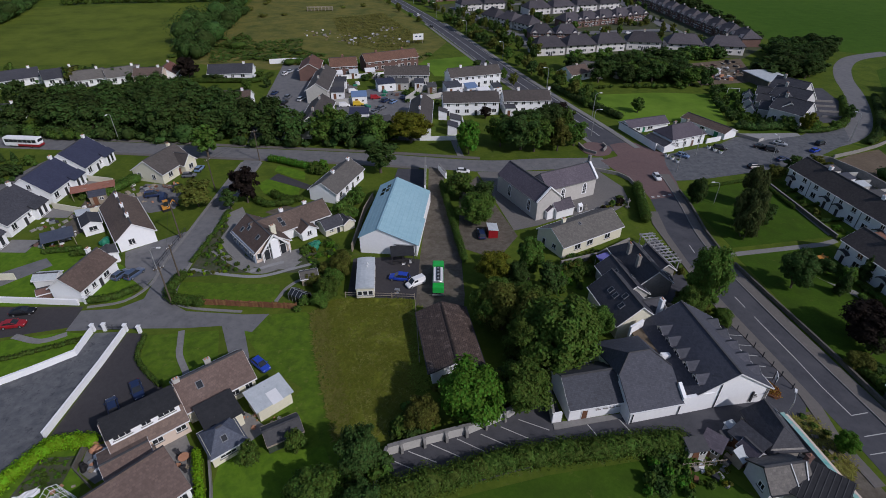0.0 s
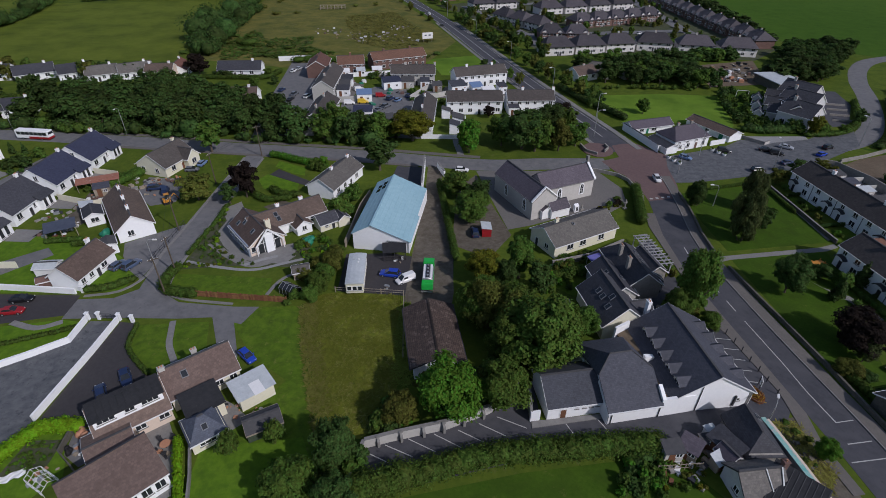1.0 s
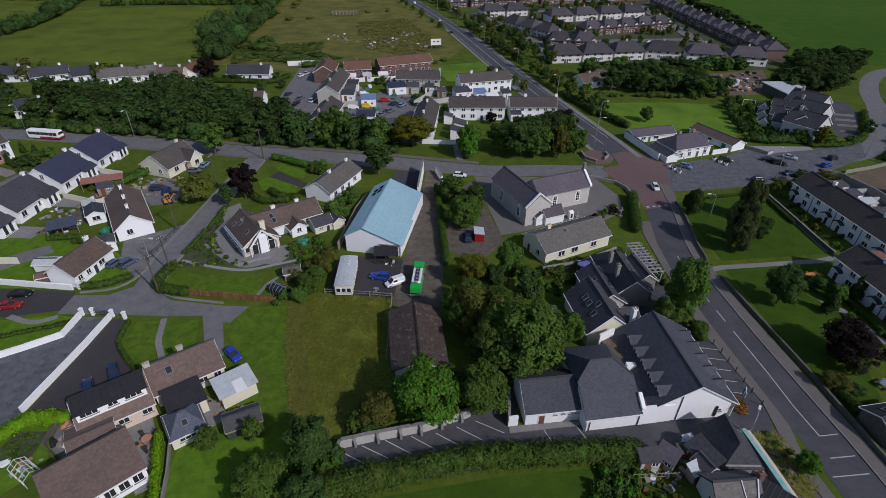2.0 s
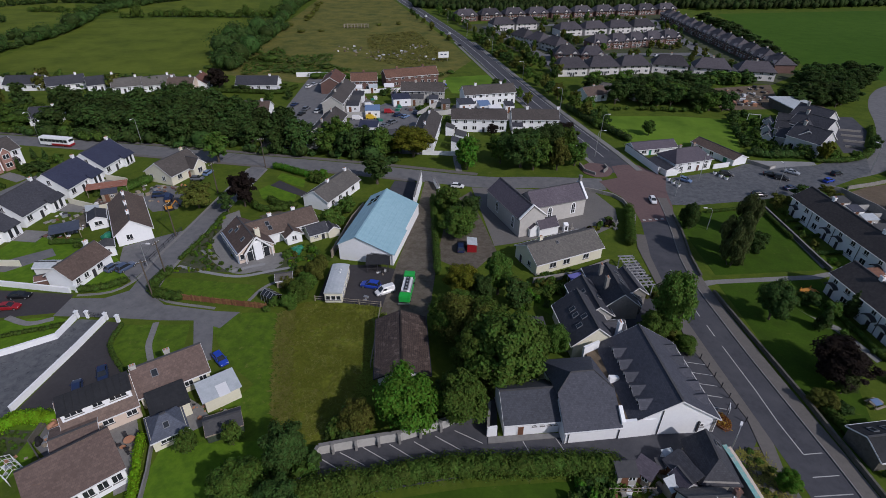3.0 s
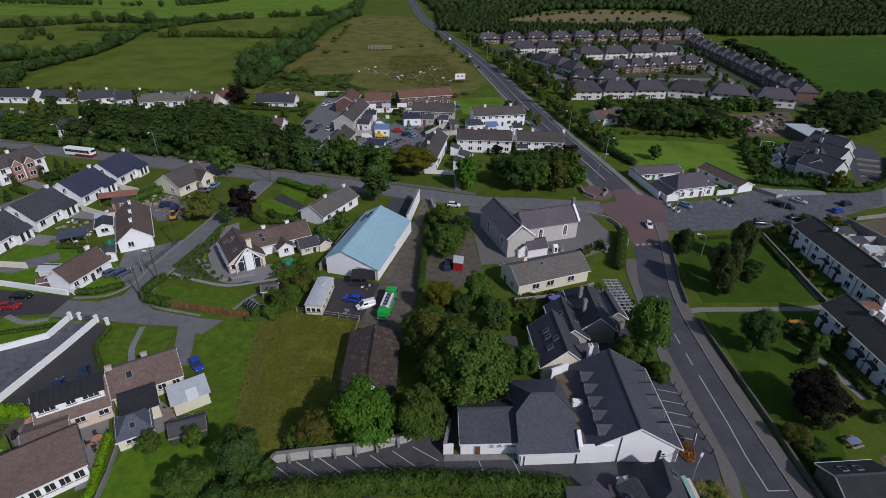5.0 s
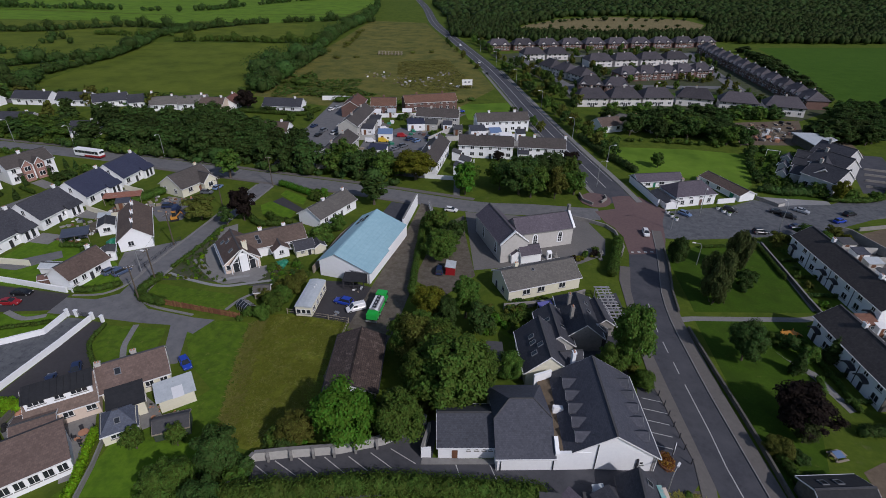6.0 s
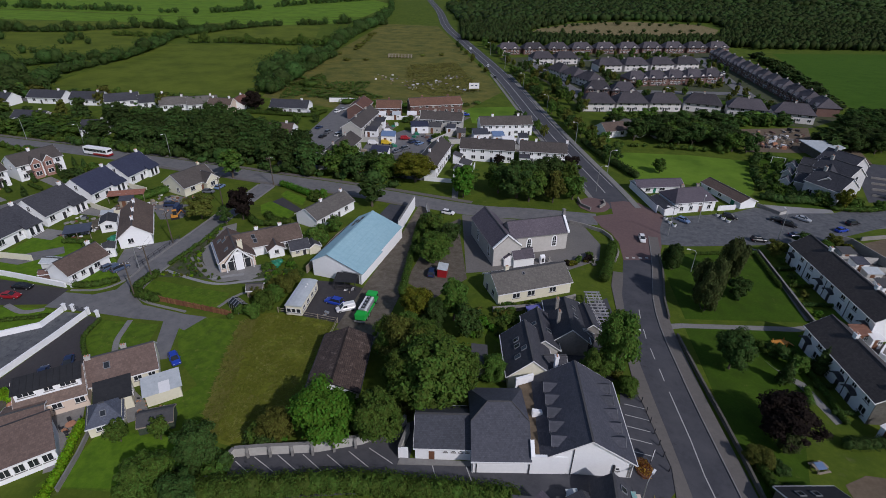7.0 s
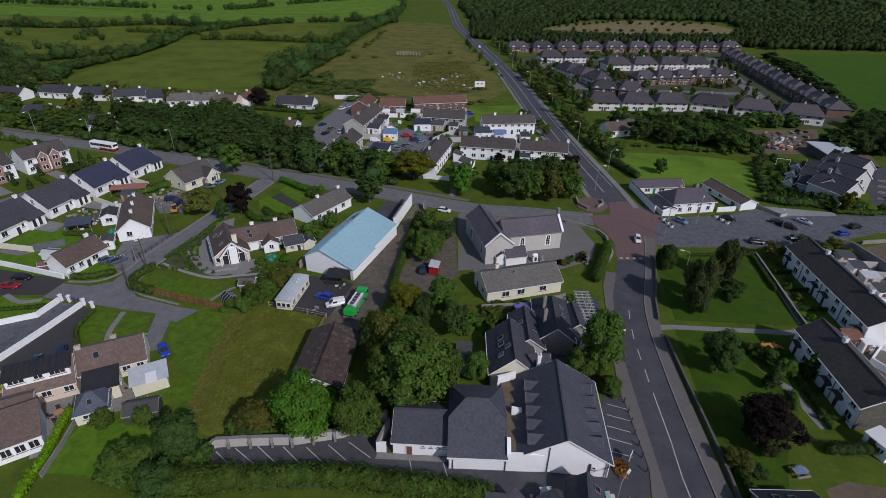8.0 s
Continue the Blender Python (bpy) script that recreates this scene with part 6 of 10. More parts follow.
part("flashing", plate([(0.4, -0.1, 3.92), (0.5, -0.1, 3.92), (0.75, -2.1, 2.22), (0.65, -2.1, 2.22)], 0.05), M["tin_sheet"], c2)
add_chimney(c2, 2.75, 0.2, 2.6, 4.3, M["brick"], 0.6, 0.5, 1)
barnlet = thing("sheet_roofed_store", 40.6, 31.6, 0, -42, "low stone store under a dark ribbed sheet roof", "store")
part("wall", upright([(-2.6, -2.4, 2.1), (2.4, -2.4, 2.1), (2.4, 2.0, 3.2), (-2.6, 2.0, 3.2)]), M["stone"], barnlet)
part("roof", plate([(-2.8, -2.7, 2.12), (2.6, -2.7, 2.12), (2.6, 2.1, 3.34), (-2.8, 2.1, 3.34)], 0.07), R["black_felt"], barnlet)
for k in range(10):
    x = -2.7 + k * 0.58
    part("sheet_rib", plate([(x - 0.04, -2.7, 2.16), (x + 0.04, -2.7, 2.16), (x + 0.04, 2.1, 3.38), (x - 0.04, 2.1, 3.38)], 0.05), R["felt"], barnlet)
turq = material("peeling_turquoise_paint", (0.10, 0.40, 0.37), (0.34, 0.52, 0.49), 0.8, 0.5, 2.0, 0.2, (0.50, 0.42, 0.38), 0.52)
garden_wall("wall_turquoise", [(41.8, 41.4), (42.15, 39.8), (42.75, 36.6), (43.65, 31.6), (44.5, 28.0)], 2.1, 0.46, M["stone"], "stone wall with peeling turquoise top", turq)
garden_wall("wall_old_render", [(42.35, 41.4), (42.72, 39.8), (43.32, 36.6), (44.2, 31.6), (45.05, 28.0)], 1.8, 0.5, M["stone"], "crumbling wall with stained pinkish render top", M["peach"])


def outbuilding(x, y, rz, l, w, h, wall, roof, label, rise=0.5, name="outbuilding", door=None, over=0.15):
    """A small lean-to: walls, one sloping roof, a door and a window."""
    root = thing(name, x, y, 0, rz, label, "shed")
    part("wall", upright([(-l / 2, -w / 2, h), (l / 2, -w / 2, h), (l / 2, w / 2, h + rise), (-l / 2, w / 2, h + rise)]), wall, root)
    k = rise / w * over
    part("roof", plate([(-l / 2 - over, -w / 2 - over, h - k + 0.09), (l / 2 + over, -w / 2 - over, h - k + 0.09), (l / 2 + over, w / 2 + over, h + rise + k + 0.09), (-l / 2 - over, w / 2 + over, h + rise + k + 0.09)], 0.08), roof, root)
    box_part("door", root, -l * 0.3, -l * 0.3 + 0.85, -w / 2 - 0.04, -w / 2, 0.02, min(1.95, h - 0.1), door or M["wood_brown"])
    attach("window", far_window(0.8, 0.7), root, "", pose(l * 0.22, -w / 2, 0.95))
    return root


outbuilding(29.8, 37.0, 8, 2.2, 1.6, 1.7, M["grey_render"], R["felt"], "low grey outhouse with felt roof", 0.3)
outbuilding(32.0, 37.4, -40, 2.2, 1.8, 1.6, M["wood_pale"], R["purple_slate"], "small weathered shed with purple slate roof", 0.6)
outbuilding(34.4, 38.6, 10, 1.6, 1.1, 1.3, M["brick"], R["felt"], "small red brick store in a yard", 0.2)
outbuilding(35.2, 39.9, 20, 1.1, 0.9, 1.5, M["pvc"], M["tin_sheet"], "white painted box store in a yard", 0.1)
outbuilding(34.7, 35.9, 30, 1.5, 1.2, 1.4, M["wood_pale"], M["tin_sheet"], "pale small shed with sheet roof", 0.5)
outbuilding(36.0, 37.6, -60, 3.6, 2.0, 1.9, M["stone"], R["slate_dark"], "old slated lean-to against a cottage", 0.7)


# ---- housing estate beyond the road ----
def semi(x, y, rz, front, group="semi-detached estate houses", bays=True, label="semi-detached house with hipped grey roof", roof=None, L=12.4):
    """A pair of houses under one hipped roof, with two small gabled bays."""
    key = ("semi", front, bays, label, round(L, 1))
    if key in MESHES:
        return copy_thing(MESHES[key], pose(x, y, 0, 0, 0, rz))
    wall = {"white": M["estate_render"], "pink": W_}.get(front, M["brick"])
    wins = [("F", u * L / 11.6, z, 1.3, 1.1, 1) for u in (-4.4, -1.4, 1.4, 4.4) for z in (0.7, 2.45)]
    h = house("semi_detached_house", x, y, rz, L, 8.8, 3.95, 6.9, wall, roof or R["estate"], label + {"white": " and pale walls", "pink": ""}.get(front, " and brick walls"),
              wins, [("F", -0.5, 0.9, 2.0, M["dark_trim"]), ("F", 0.5, 0.9, 2.0, M["dark_trim"])], [(0, 0, 0.8, M["grey_render"])], hl=3.2, hr=3.2, group=group, sills=False, oh=0.6, side=0.4, trim=M["dark_trim"])
    if bays:
        for u in (-3.4, 3.4):
            b = part("bay", upright([(u - 1.3, -4.7, 3.9), (u + 1.3, -4.7, 3.9), (u + 1.3, -3.9, 3.9), (u - 1.3, -3.9, 3.9)]), M["pink_brick"] if front == "pink" else M["brick"], h)
            bm = bmesh.new()
            q = [bm.verts.new(v) for v in ((u - 1.3, -4.7, 3.9), (u + 1.3, -4.7, 3.9), (u, -4.7, 5.0), (u - 1.3, -3.2, 3.9), (u + 1.3, -3.2, 3.9), (u, -3.2, 5.0))]
            for f in ((0, 1, 2), (5, 4, 3), (0, 3, 4, 1), (1, 4, 5, 2), (2, 5, 3, 0)):
                bm.faces.new([q[i] for i in f])
            part("bay_gable", bm, M["estate_render"], b)
            for s in (-1, 1):
                part("bay_roof", plate([(u + s * 1.5, -4.9, 3.85), (u, -4.9, 5.1), (u, -1.6, 5.1), (u + s * 1.5, -3.0, 3.85)], 0.08), R["slate"], b)
            for z in (0.8, 2.6):
                attach("window", far_window(1.5, 1.1), b, "", pose(u, -4.7, z))
    MESHES[key] = h
    return h


def row(a, b, n, rz, front, bays=True):
    pitch = math.dist(a, b) / max(1, n - 1)
    for i in range(n):
        t = i / max(1, n - 1)
        semi(a[0] + (b[0] - a[0]) * t, a[1] + (b[1] - a[1]) * t, rz, front, bays=bays, L=max(10.8, min(14.2, pitch * 0.92)))


row((-11, 360), (127, 416), 10, 22.2, "brick")
row((12.5, 331), (26, 336), 2, 22, "white", False)
row((50, 320), (94, 339), 4, 24, "white", False)
row((25, 294), (40, 275), 3, -55, "white", False)
row((62, 284), (101, 304), 5, 26, "brick")
row((43, 254), (54.5, 254), 2, 4, "brick")
row((42, 228), (69, 236), 3, 14, "white", False)
row((85.5, 239), (118, 232.5), 3, -8, "white", False)
row((122.5, 382), (134, 248), 12, -84, "brick")


def bay_house(x, y, rz):
    """A pair of white gabled houses with two brick bays side by side."""
    h = house("bay_house", x, y, rz, 11.4, 7.4, 4.5, 6.6, W_, R["dull_tile"], "white two-storey house with two pink brick bays",
              [("F", u, z, 1.1, 1.1, 1) for u in (-4.3, 4.3) for z in (0.8, 2.9)] + [("L", 0, 2.9, 1.0, 1.0), ("R", 0, 2.9, 1.0, 1.0)], [("F", -3.2, 0.9, 2.0, M["dark_trim"]), ("F", 3.2, 0.9, 2.0, M["dark_trim"])], [(-0.4, 0, 0.8, W_)], group="houses with brick bays")
    for u in (-1.5, 1.5):
        b = part("bay", upright([(u - 1.15, -4.8, 4.4), (u + 1.15, -4.8, 4.4), (u + 1.15, -3.9, 4.4), (u - 1.15, -3.9, 4.4)]), M["pink_brick"], h, "pink brick bay")
        bm = bmesh.new()
        q = [bm.verts.new(v) for v in ((u - 1.15, -4.8, 4.4), (u + 1.15, -4.8, 4.4), (u, -4.8, 5.7), (u - 1.15, -2.4, 4.4), (u + 1.15, -2.4, 4.4), (u, -2.4, 5.7))]
        for f in ((0, 1, 2), (5, 4, 3), (0, 3, 4, 1), (1, 4, 5, 2), (2, 5, 3, 0)):
            bm.faces.new([q[i] for i in f])
        part("bay_gable", bm, M["pink_brick"], b)
        for s_ in (-1, 1):
            part("bay_roof", plate([(u + s_ * 1.35, -5.0, 4.3), (u, -5.0, 5.82), (u, -2.0, 5.82), (u + s_ * 1.35, -3.2, 4.3)], 0.09), R["dull_tile"], b)
            bm = bmesh.new()
            tube(bm, (u + s_ * 1.35, -5.02, 4.26), (u, -5.02, 5.8), 0.1, sides=4)
            part("bargeboard", bm, M["pvc"], b)
        for z in (0.8, 2.9):
            attach("window", far_window(1.5, 1.2), b, "", pose(u, -4.8, z))
    for u in (-3.2, 3.2):
        part("porch_roof", plate([(u - 0.9, -4.9, 2.2), (u + 0.9, -4.9, 2.2), (u + 0.9, -4.0, 2.6), (u - 0.9, -4.0, 2.6)], 0.1), R["dull_tile"], h)
    return h


bay_house(-112.4, 107.6, 72)
bay_house(-116.4, 94.4, 72)
bay_house(-120.4, 81.2, 72)
for dx, dy in ((0, 0), (-4, -13.2), (-8, -26.4)):
    patch("front_drive", [(-107.6 + dx, 103.4 + dy), (-100.5 + dx, 101.0 + dy), (-99.6 + dx, 103.8 + dy), (-106.8 + dx, 106.2 + dy)], 0.02, M["concrete"], "pale paved front drive", "driveway")
    hedge([(-106.6 + dx, 99.6 + dy), (-100.6 + dx, 97.6 + dy)], 1.1, 1.0, "hedge", "low hedge between front drives")
road("road_close", [(-92, 122), (-95.5, 112), (-97, 100), (-100, 86), (-103, 72)], 5.0, 0.019, M["asphalt_pale"], "grey access road before white houses")

house("bungalow", 46.4, 191.4, 32, 9.0, 7.0, 2.6, 4.7, W_, R["brown_tile"], "white bungalow with brown tiled roof among trees", [("F", -2.6, 0.9, 1.4, 1.2), ("F", 2.4, 0.9, 1.4, 1.2), ("R", 0, 0.9, 1.2, 1.2)], (), [(0.5, 0, 0.4, M["grey_render"])])
# ---- bungalows beyond the wood ----
for x, y, r_, l_, wl, rf_ in ((-176.7, 173.6, 8, 15, W_, "slate_dark"), (-159.6, 176.0, 12, 13, W_, "slate_dark"), (-145.6, 177.6, 38, 12, W_, "slate_dark"), (-132.6, 180.0, 40, 11, W_, "slate_dark"),
                              (-122.0, 178.4, 30, 10, W_, "grey_tile"), (-112.4, 182.6, 35, 11, W_, "grey_tile"), (-76.2, 187.6, 8, 15, W_, "slate_dark"), (-65.6, 157.0, 8, 12, W_, "brown_tile"),
                              (-192.4, 165.0, 5, 13, W_, "slate_dark"), (-155.4, 146.4, 8, 12, M["grey_render"], "slate_dark"), (-125.0, 142.6, 20, 8, W_, "slate_dark"), (-212, 168, 5, 14, W_, "slate_dark"),
                              (-236, 176, 12, 14, W_, "grey_tile"), (-98.6, 186.4, 100, 9, W_, "red_tile"), (53, 196, -28, 12, M["grey_render"], "grey_tile"), (-206, 150, 0, 13, W_, "slate_dark")):
    house("bungalow", x, y, r_, l_, 7.0, 2.6, 4.8, wl, R[rf_], "distant white bungalow with a tiled roof" if wl is W_ else "distant grey bungalow with a tiled roof",
          [("F", -l_ * 0.3, 0.9, 1.4, 1.2), ("F", l_ * 0.28, 0.9, 1.4, 1.2), ("F", l_ * 0.05, 0.9, 1.0, 1.2)], [("F", -l_ * 0.1, 0.9, 2.0, M["dark_trim"])], [(l_ * 0.3, 0, 0.8, W_)], group="bungalows", sills=False)


# ---- woods, verges and hedgerows ----
def inside(p, pts):
    c = False
    for (x0, y0), (x1, y1) in zip(pts, pts[1:] + pts[:1]):
        if (y0 > p[1]) != (y1 > p[1]) and p[0] < (x1 - x0) * (p[1] - y0) / (y1 - y0) + x0:
            c = not c
    return c


def spots(pts, gap, seed):
    rng = random.Random(seed)
    xs, ys = [p[0] for p in pts], [p[1] for p in pts]
    y = min(ys)
    k = 0
    while y < max(ys):
        x = min(xs) + (gap / 2 if k % 2 else 0)
        while x < max(xs):
            p = (x + rng.uniform(-0.38, 0.38) * gap, y + rng.uniform(-0.38, 0.38) * gap)
            if inside(p, pts):
                yield p, rng
            x += gap
        y += gap * 0.87
        k += 1


def wood(pts, gap, h, leaves, seed, group, detail=1):
    if detail < 2:
        return grove([(p[0], p[1], h * rng.uniform(0.75, 1.15), gap * rng.uniform(1.25, 1.65), rng.choice(leaves)) for p, rng in spots(pts, gap, seed)], "small wood of green " + group)
    for p, rng in spots(pts, gap, seed):
        hh = h * rng.uniform(0.75, 1.15)
        tree(p[0], p[1], hh, gap * rng.uniform(1.25, 1.65), rng.choice(leaves), "round", detail, where="in a small wood", group=group)


wood([(-116, 133.5), (-112, 132), (-88, 131), (-58, 129), (-40, 127.5), (-36, 133), (-44, 142), (-60, 147), (-78, 158), (-96, 162), (-110, 158), (-119, 150)], 6.6, 8.6, ("dark", "forest", "dark", "dark"), 3, "trees of the roadside wood", 2)
wood([(-36, 127.5), (-14, 126.5), (-12, 131), (-34, 134)], 6.0, 8.5, ("mid", "dark", "mid"), 8, "trees along the road", 2)
wood([(54, 198), (54, 183), (74, 182), (82, 176), (90, 180), (89, 208), (78, 210), (46, 205), (38, 201), (40, 198)], 6.0, 7.0, ("dark", "forest", "mid", "dark", "dark"), 4, "trees between paddock and estate", 2)
wood([(128, 205), (150, 215), (170, 235), (150, 245), (138, 236), (128, 222)], 6.0, 6.5, ("forest", "dark"), 6, "trees by the lane", 2)
wood([(139, 240), (143, 240), (151, 330), (153, 400), (147, 400), (144, 330)], 6.0, 4.8, ("forest", "dark"), 9, "trees beside the estate")


def strip(a, b, n, off, h, seed, leaves=("mid", "dark", "olive"), w=4.5):
    rng = random.Random(seed)
    for i in range(n):
        t = (i + rng.uniform(0.2, 0.8)) / n
        tree(a[0] + (b[0] - a[0]) * t + rng.uniform(-off, off), a[1] + (b[1] - a[1]) * t + rng.uniform(-off, off), h * rng.uniform(0.6, 1.2), w * rng.uniform(0.8, 1.3), rng.choice(leaves), "round", 1, where="on the road verge", group="verge trees")


strip((46.5, 160), (28, 208), 12, 1.6, 5.5, 21)
strip((27, 212), (-1, 300), 20, 2.0, 5.0, 22)
strip((38, 215), (6, 305), 18, 2.5, 6.0, 26)
strip((2, 305), (-34, 395), 14, 2.0, 5.5, 23)
strip((24, 178), (12, 206), 5, 1.2, 4.0, 24, w=3.5)
strip((-14, 285), (-52, 390), 8, 1.5, 4.0, 25, w=3.5)


def scrub(name, lines, h, w, label, leaf="mid", seed=0, step=2.6, cards=110, size=0.9, category="hedgerow"):
    """Far hedgerows as one mass of lobes and leaf sprays."""
    rng = np.random.default_rng(seed)
    lobes = []
    for line in lines:
        for x, y in smooth_line(line, step):
            if rng.uniform() < 0.12:
                continue
            k = rng.uniform(0.55, 1.15) if rng.uniform() > 0.10 else rng.uniform(1.4, 1.9)
            r = w * 0.5 * rng.uniform(0.8, 1.3) * max(0.8, k * 0.75)
            lobes.append((x + rng.uniform(-1, 1), y + rng.uniform(-1, 1), h * k * 0.5, r, r, h * k * 0.55))
    me = cloud_mesh(name, [lobe_cores(rng, lobes, 0.8, 7, 4), leaf_cloud(rng, lobes, len(lobes) * cards, size)], F[leaf])
    return tagged(new(name, me), label, category, "", "stuff")


scrub("hedgerow", [[(-430, 328), (-371, 340), (-346, 351), (-314, 387), (-251, 394), (-225, 437), (-169, 479), (-136, 480)]], 5, 6, "thick green hedgerow with trees between fields", "dark", 1)
scrub("hedgerow", [[(-205, 196), (-219, 223), (-221, 259), (-235, 309), (-253, 355), (-243, 398)], [(-260, 225), (-230, 268)]], 5, 8, "broad overgrown hedgerow with trees", "dark", 2)
scrub("hedgerow", [[(-228, 330), (-202, 340), (-170, 345), (-128, 350)], [(-245, 352), (-300, 345)]], 4, 5, "green hedgerow beside pasture", "mid", 3)
scrub("hedgerow", [[(-104, 214), (-119, 269), (-121, 322), (-136, 407), (-142, 477)], [(-98, 212), (-106, 255), (-113, 310)], [(-110, 225), (-126, 275)]], 5.5, 8, "broad dark hedgerow beside rough ground", "dark", 4)
scrub("hedgerow", [[(-330, 235), (-296, 240), (-251, 219), (-220, 199), (-195, 190)], [(-300, 215), (-240, 196), (-205, 184)], [(-240, 205), (-215, 190)], [(-290, 225), (-255, 205), (-225, 190)]], 6, 9, "overgrown hedgerow behind bungalows", "dark", 5)
scrub("hedgerow", [[(-700, 470), (-410, 500), (-336, 517), (-298, 650), (-250, 760)], [(-1100, 830), (-600, 880), (-300, 900), (-230, 1040)], [(-142, 480), (-170, 600), (-215, 740), (-300, 1000)]], 6, 7, "far hedgerow between bright fields", "dark", 6, 6.0, 70, 1.6)
scrub("hedgerow", [[(93, 183), (88, 168), (84.6, 155), (85.2, 147.5), (89, 144), (97, 143)]], 2.4, 2.8, "dense curved hedge beside a paddock", "dark", 7, 2.0, 60, 0.6)
scrub("hedgerow", [[(-160, 133.5), (-134, 132.5), (-108, 130), (-96, 129)], [(-170, 122), (-140, 121.5), (-122, 121)]], 2.2, 2.6, "roadside hedge", "mid", 8, 1.8, 60, 0.5)
scrub("hedgerow", [[(-124, 131.5), (-88, 129.5), (-58, 127.3), (-40, 126), (-14, 125)], [(-120, 133), (-60, 129)], [(-150, 140), (-128, 142), (-122, 155)], [(-200, 150), (-165, 146), (-140, 146)], [(-215, 145), (-150, 136)]], 2.6, 4.2, "dense undergrowth along a roadside wood", "dark", 14, 2.4, 46, 0.7)
scrub("scrub_trees", [[(-300, 300), (-285, 305)], [(-340, 262), (-325, 268)], [(-290, 262), (-286, 264)], [(-310, 318), (-304, 320)], [(-360, 300), (-352, 303)]], 5, 6, "scattered field bushes", "dark", 12, 5.0)
scrub("hedgerow", [[(44.5, 158), (49, 176), (60, 180), (88, 180)]], 1.8, 2.2, "low rough hedge round a paddock", "hedge", 13, 2.0, 50, 0.5)


def forest(name, pts, gap, h, leaf, label, seed, cards=26, size=1.9):
    rng = np.random.default_rng(seed)
    lobes = []
    for p, q in spots(pts, gap, seed):
        k = q.uniform(0.7, 1.2)
        r = gap * 0.58 * q.uniform(0.8, 1.25)
        lobes.append((p[0], p[1], h * k * 0.52, r, r, h * k * 0.56))
    me = cloud_mesh(name, [lobe_cores(rng, lobes, 0.94, 5, 3), leaf_cloud(rng, lobes, len(lobes) * cards, size)], F[leaf])
    return tagged(new(name, me), label, "wood", "", "stuff")


forest("wood", [(-52, 412), (-30, 404), (20, 400), (60, 425), (130, 448), (152, 440), (168, 470), (140, 482), (60, 452), (0, 442), (-12, 452), (-4, 505), (24, 562), (-30, 540), (-75, 520)], 3.4, 5.0, "forest", "dark green plantation wood behind an estate", 31, 7, 1.1)
forest("wood", [(156, 436), (250, 462), (420, 530), (500, 560), (480, 660), (165, 612), (168, 560), (144, 490)], 4.6, 5.6, "forest", "dark green plantation wood beside a clearing", 35, 5, 1.4)
forest("wood", [(-75, 524), (-30, 545), (26, 575), (80, 610), (160, 618), (400, 670), (800, 640), (900, 900), (500, 900), (100, 860), (-80, 800), (-130, 700)], 8.0, 6.5, "forest", "dark distant wood", 32, 4, 2.6)
forest("wood", [(-140, 800), (0, 880), (500, 930), (1200, 900), (1400, 1300), (0, 1300), (-240, 1080)], 15.0, 8, "forest", "far woods towards the horizon", 33, 5, 4.5)
forest("wood", [(-1500, 900), (-800, 960), (-420, 980), (-420, 1150), (-1500, 1300)], 17.0, 8, "forest", "far woods towards the horizon", 34, 5, 4.5)
scrub("scrub_trees", [[(20, 490), (60, 500), (100, 520)], [(60, 560), (120, 575)], [(120, 520), (140, 545)], [(0, 462), (30, 470), (44, 482)], [(86, 480), (124, 494)], [(0, 505), (34, 545), (60, 584)], [(96, 596), (148, 592)]], 2.8, 5, "scattered bushes in a sandy clearing", "forest", 36, 9.0, 20, 1.2)
grove([(GQ.uniform(-240, -70), GQ.uniform(150, 186), GQ.uniform(2.5, 6.5), GQ.uniform(4, 8), GQ.choice(("dark", "mid", "dark", "olive"))) for GQ in [random.Random(77)] for k in range(60)], "garden trees among far bungalows")
scrub("hedgerow", [[(-240, 168), (-205, 175), (-170, 176), (-130, 178), (-100, 180)], [(-250, 150), (-215, 154), (-180, 152), (-150, 148)]], 2.0, 3.0, "garden hedges of far bungalows", "dark", 41, 2.4, 40, 0.6)
for k, (x, y, w) in enumerate(((-196, 174, 26), (-160, 177, 22), (-122, 184, 20), (-214, 160, 22))):
    patch("bungalow_yard", [(x - w / 2, y - 4), (x + w / 2, y - 3), (x + w / 2 - 2, y + 4), (x - w / 2 + 1, y + 3)], 0.02, M["asphalt_pale"], "grey yard before far bungalows", "yard")
wood([(92, 214), (118, 224), (120, 230), (92, 221)], 5.0, 5.0, ("dark", "mid"), 50, "trees between rubble and an estate", 1)


wood([(-160, 140), (-150, 134), (-138, 133), (-124, 139), (-130, 146), (-146, 146), (-156, 148)], 5.2, 5.0, ("dark", "mid", "dark"), 51, "trees by far bungalows", 2)

# ---- walls, fences and hedges ----
CAP = M["concrete"]
garden_wall("wall_drive_east", [(-46.6, 56.0), (-46.5, 49.7), (-46.8, 37.9)], 0.95, 0.22, M["white"], "white rendered driveway wall with piers", M["white"])
garden_wall("wall_drive_west", [(-51.4, 55.9), (-51.1, 51.4), (-54.9, 48.2), (-58.0, 45.9), (-66, 41.5)], 0.95, 0.22, M["white"], "white rendered driveway wall with piers", M["white"])
garden_wall("wall_white_north", [(-80, 62.7), (-70, 62.6), (-57.1, 62.2)], 1.1, 0.3, M["white"], "long low white rendered wall", None)


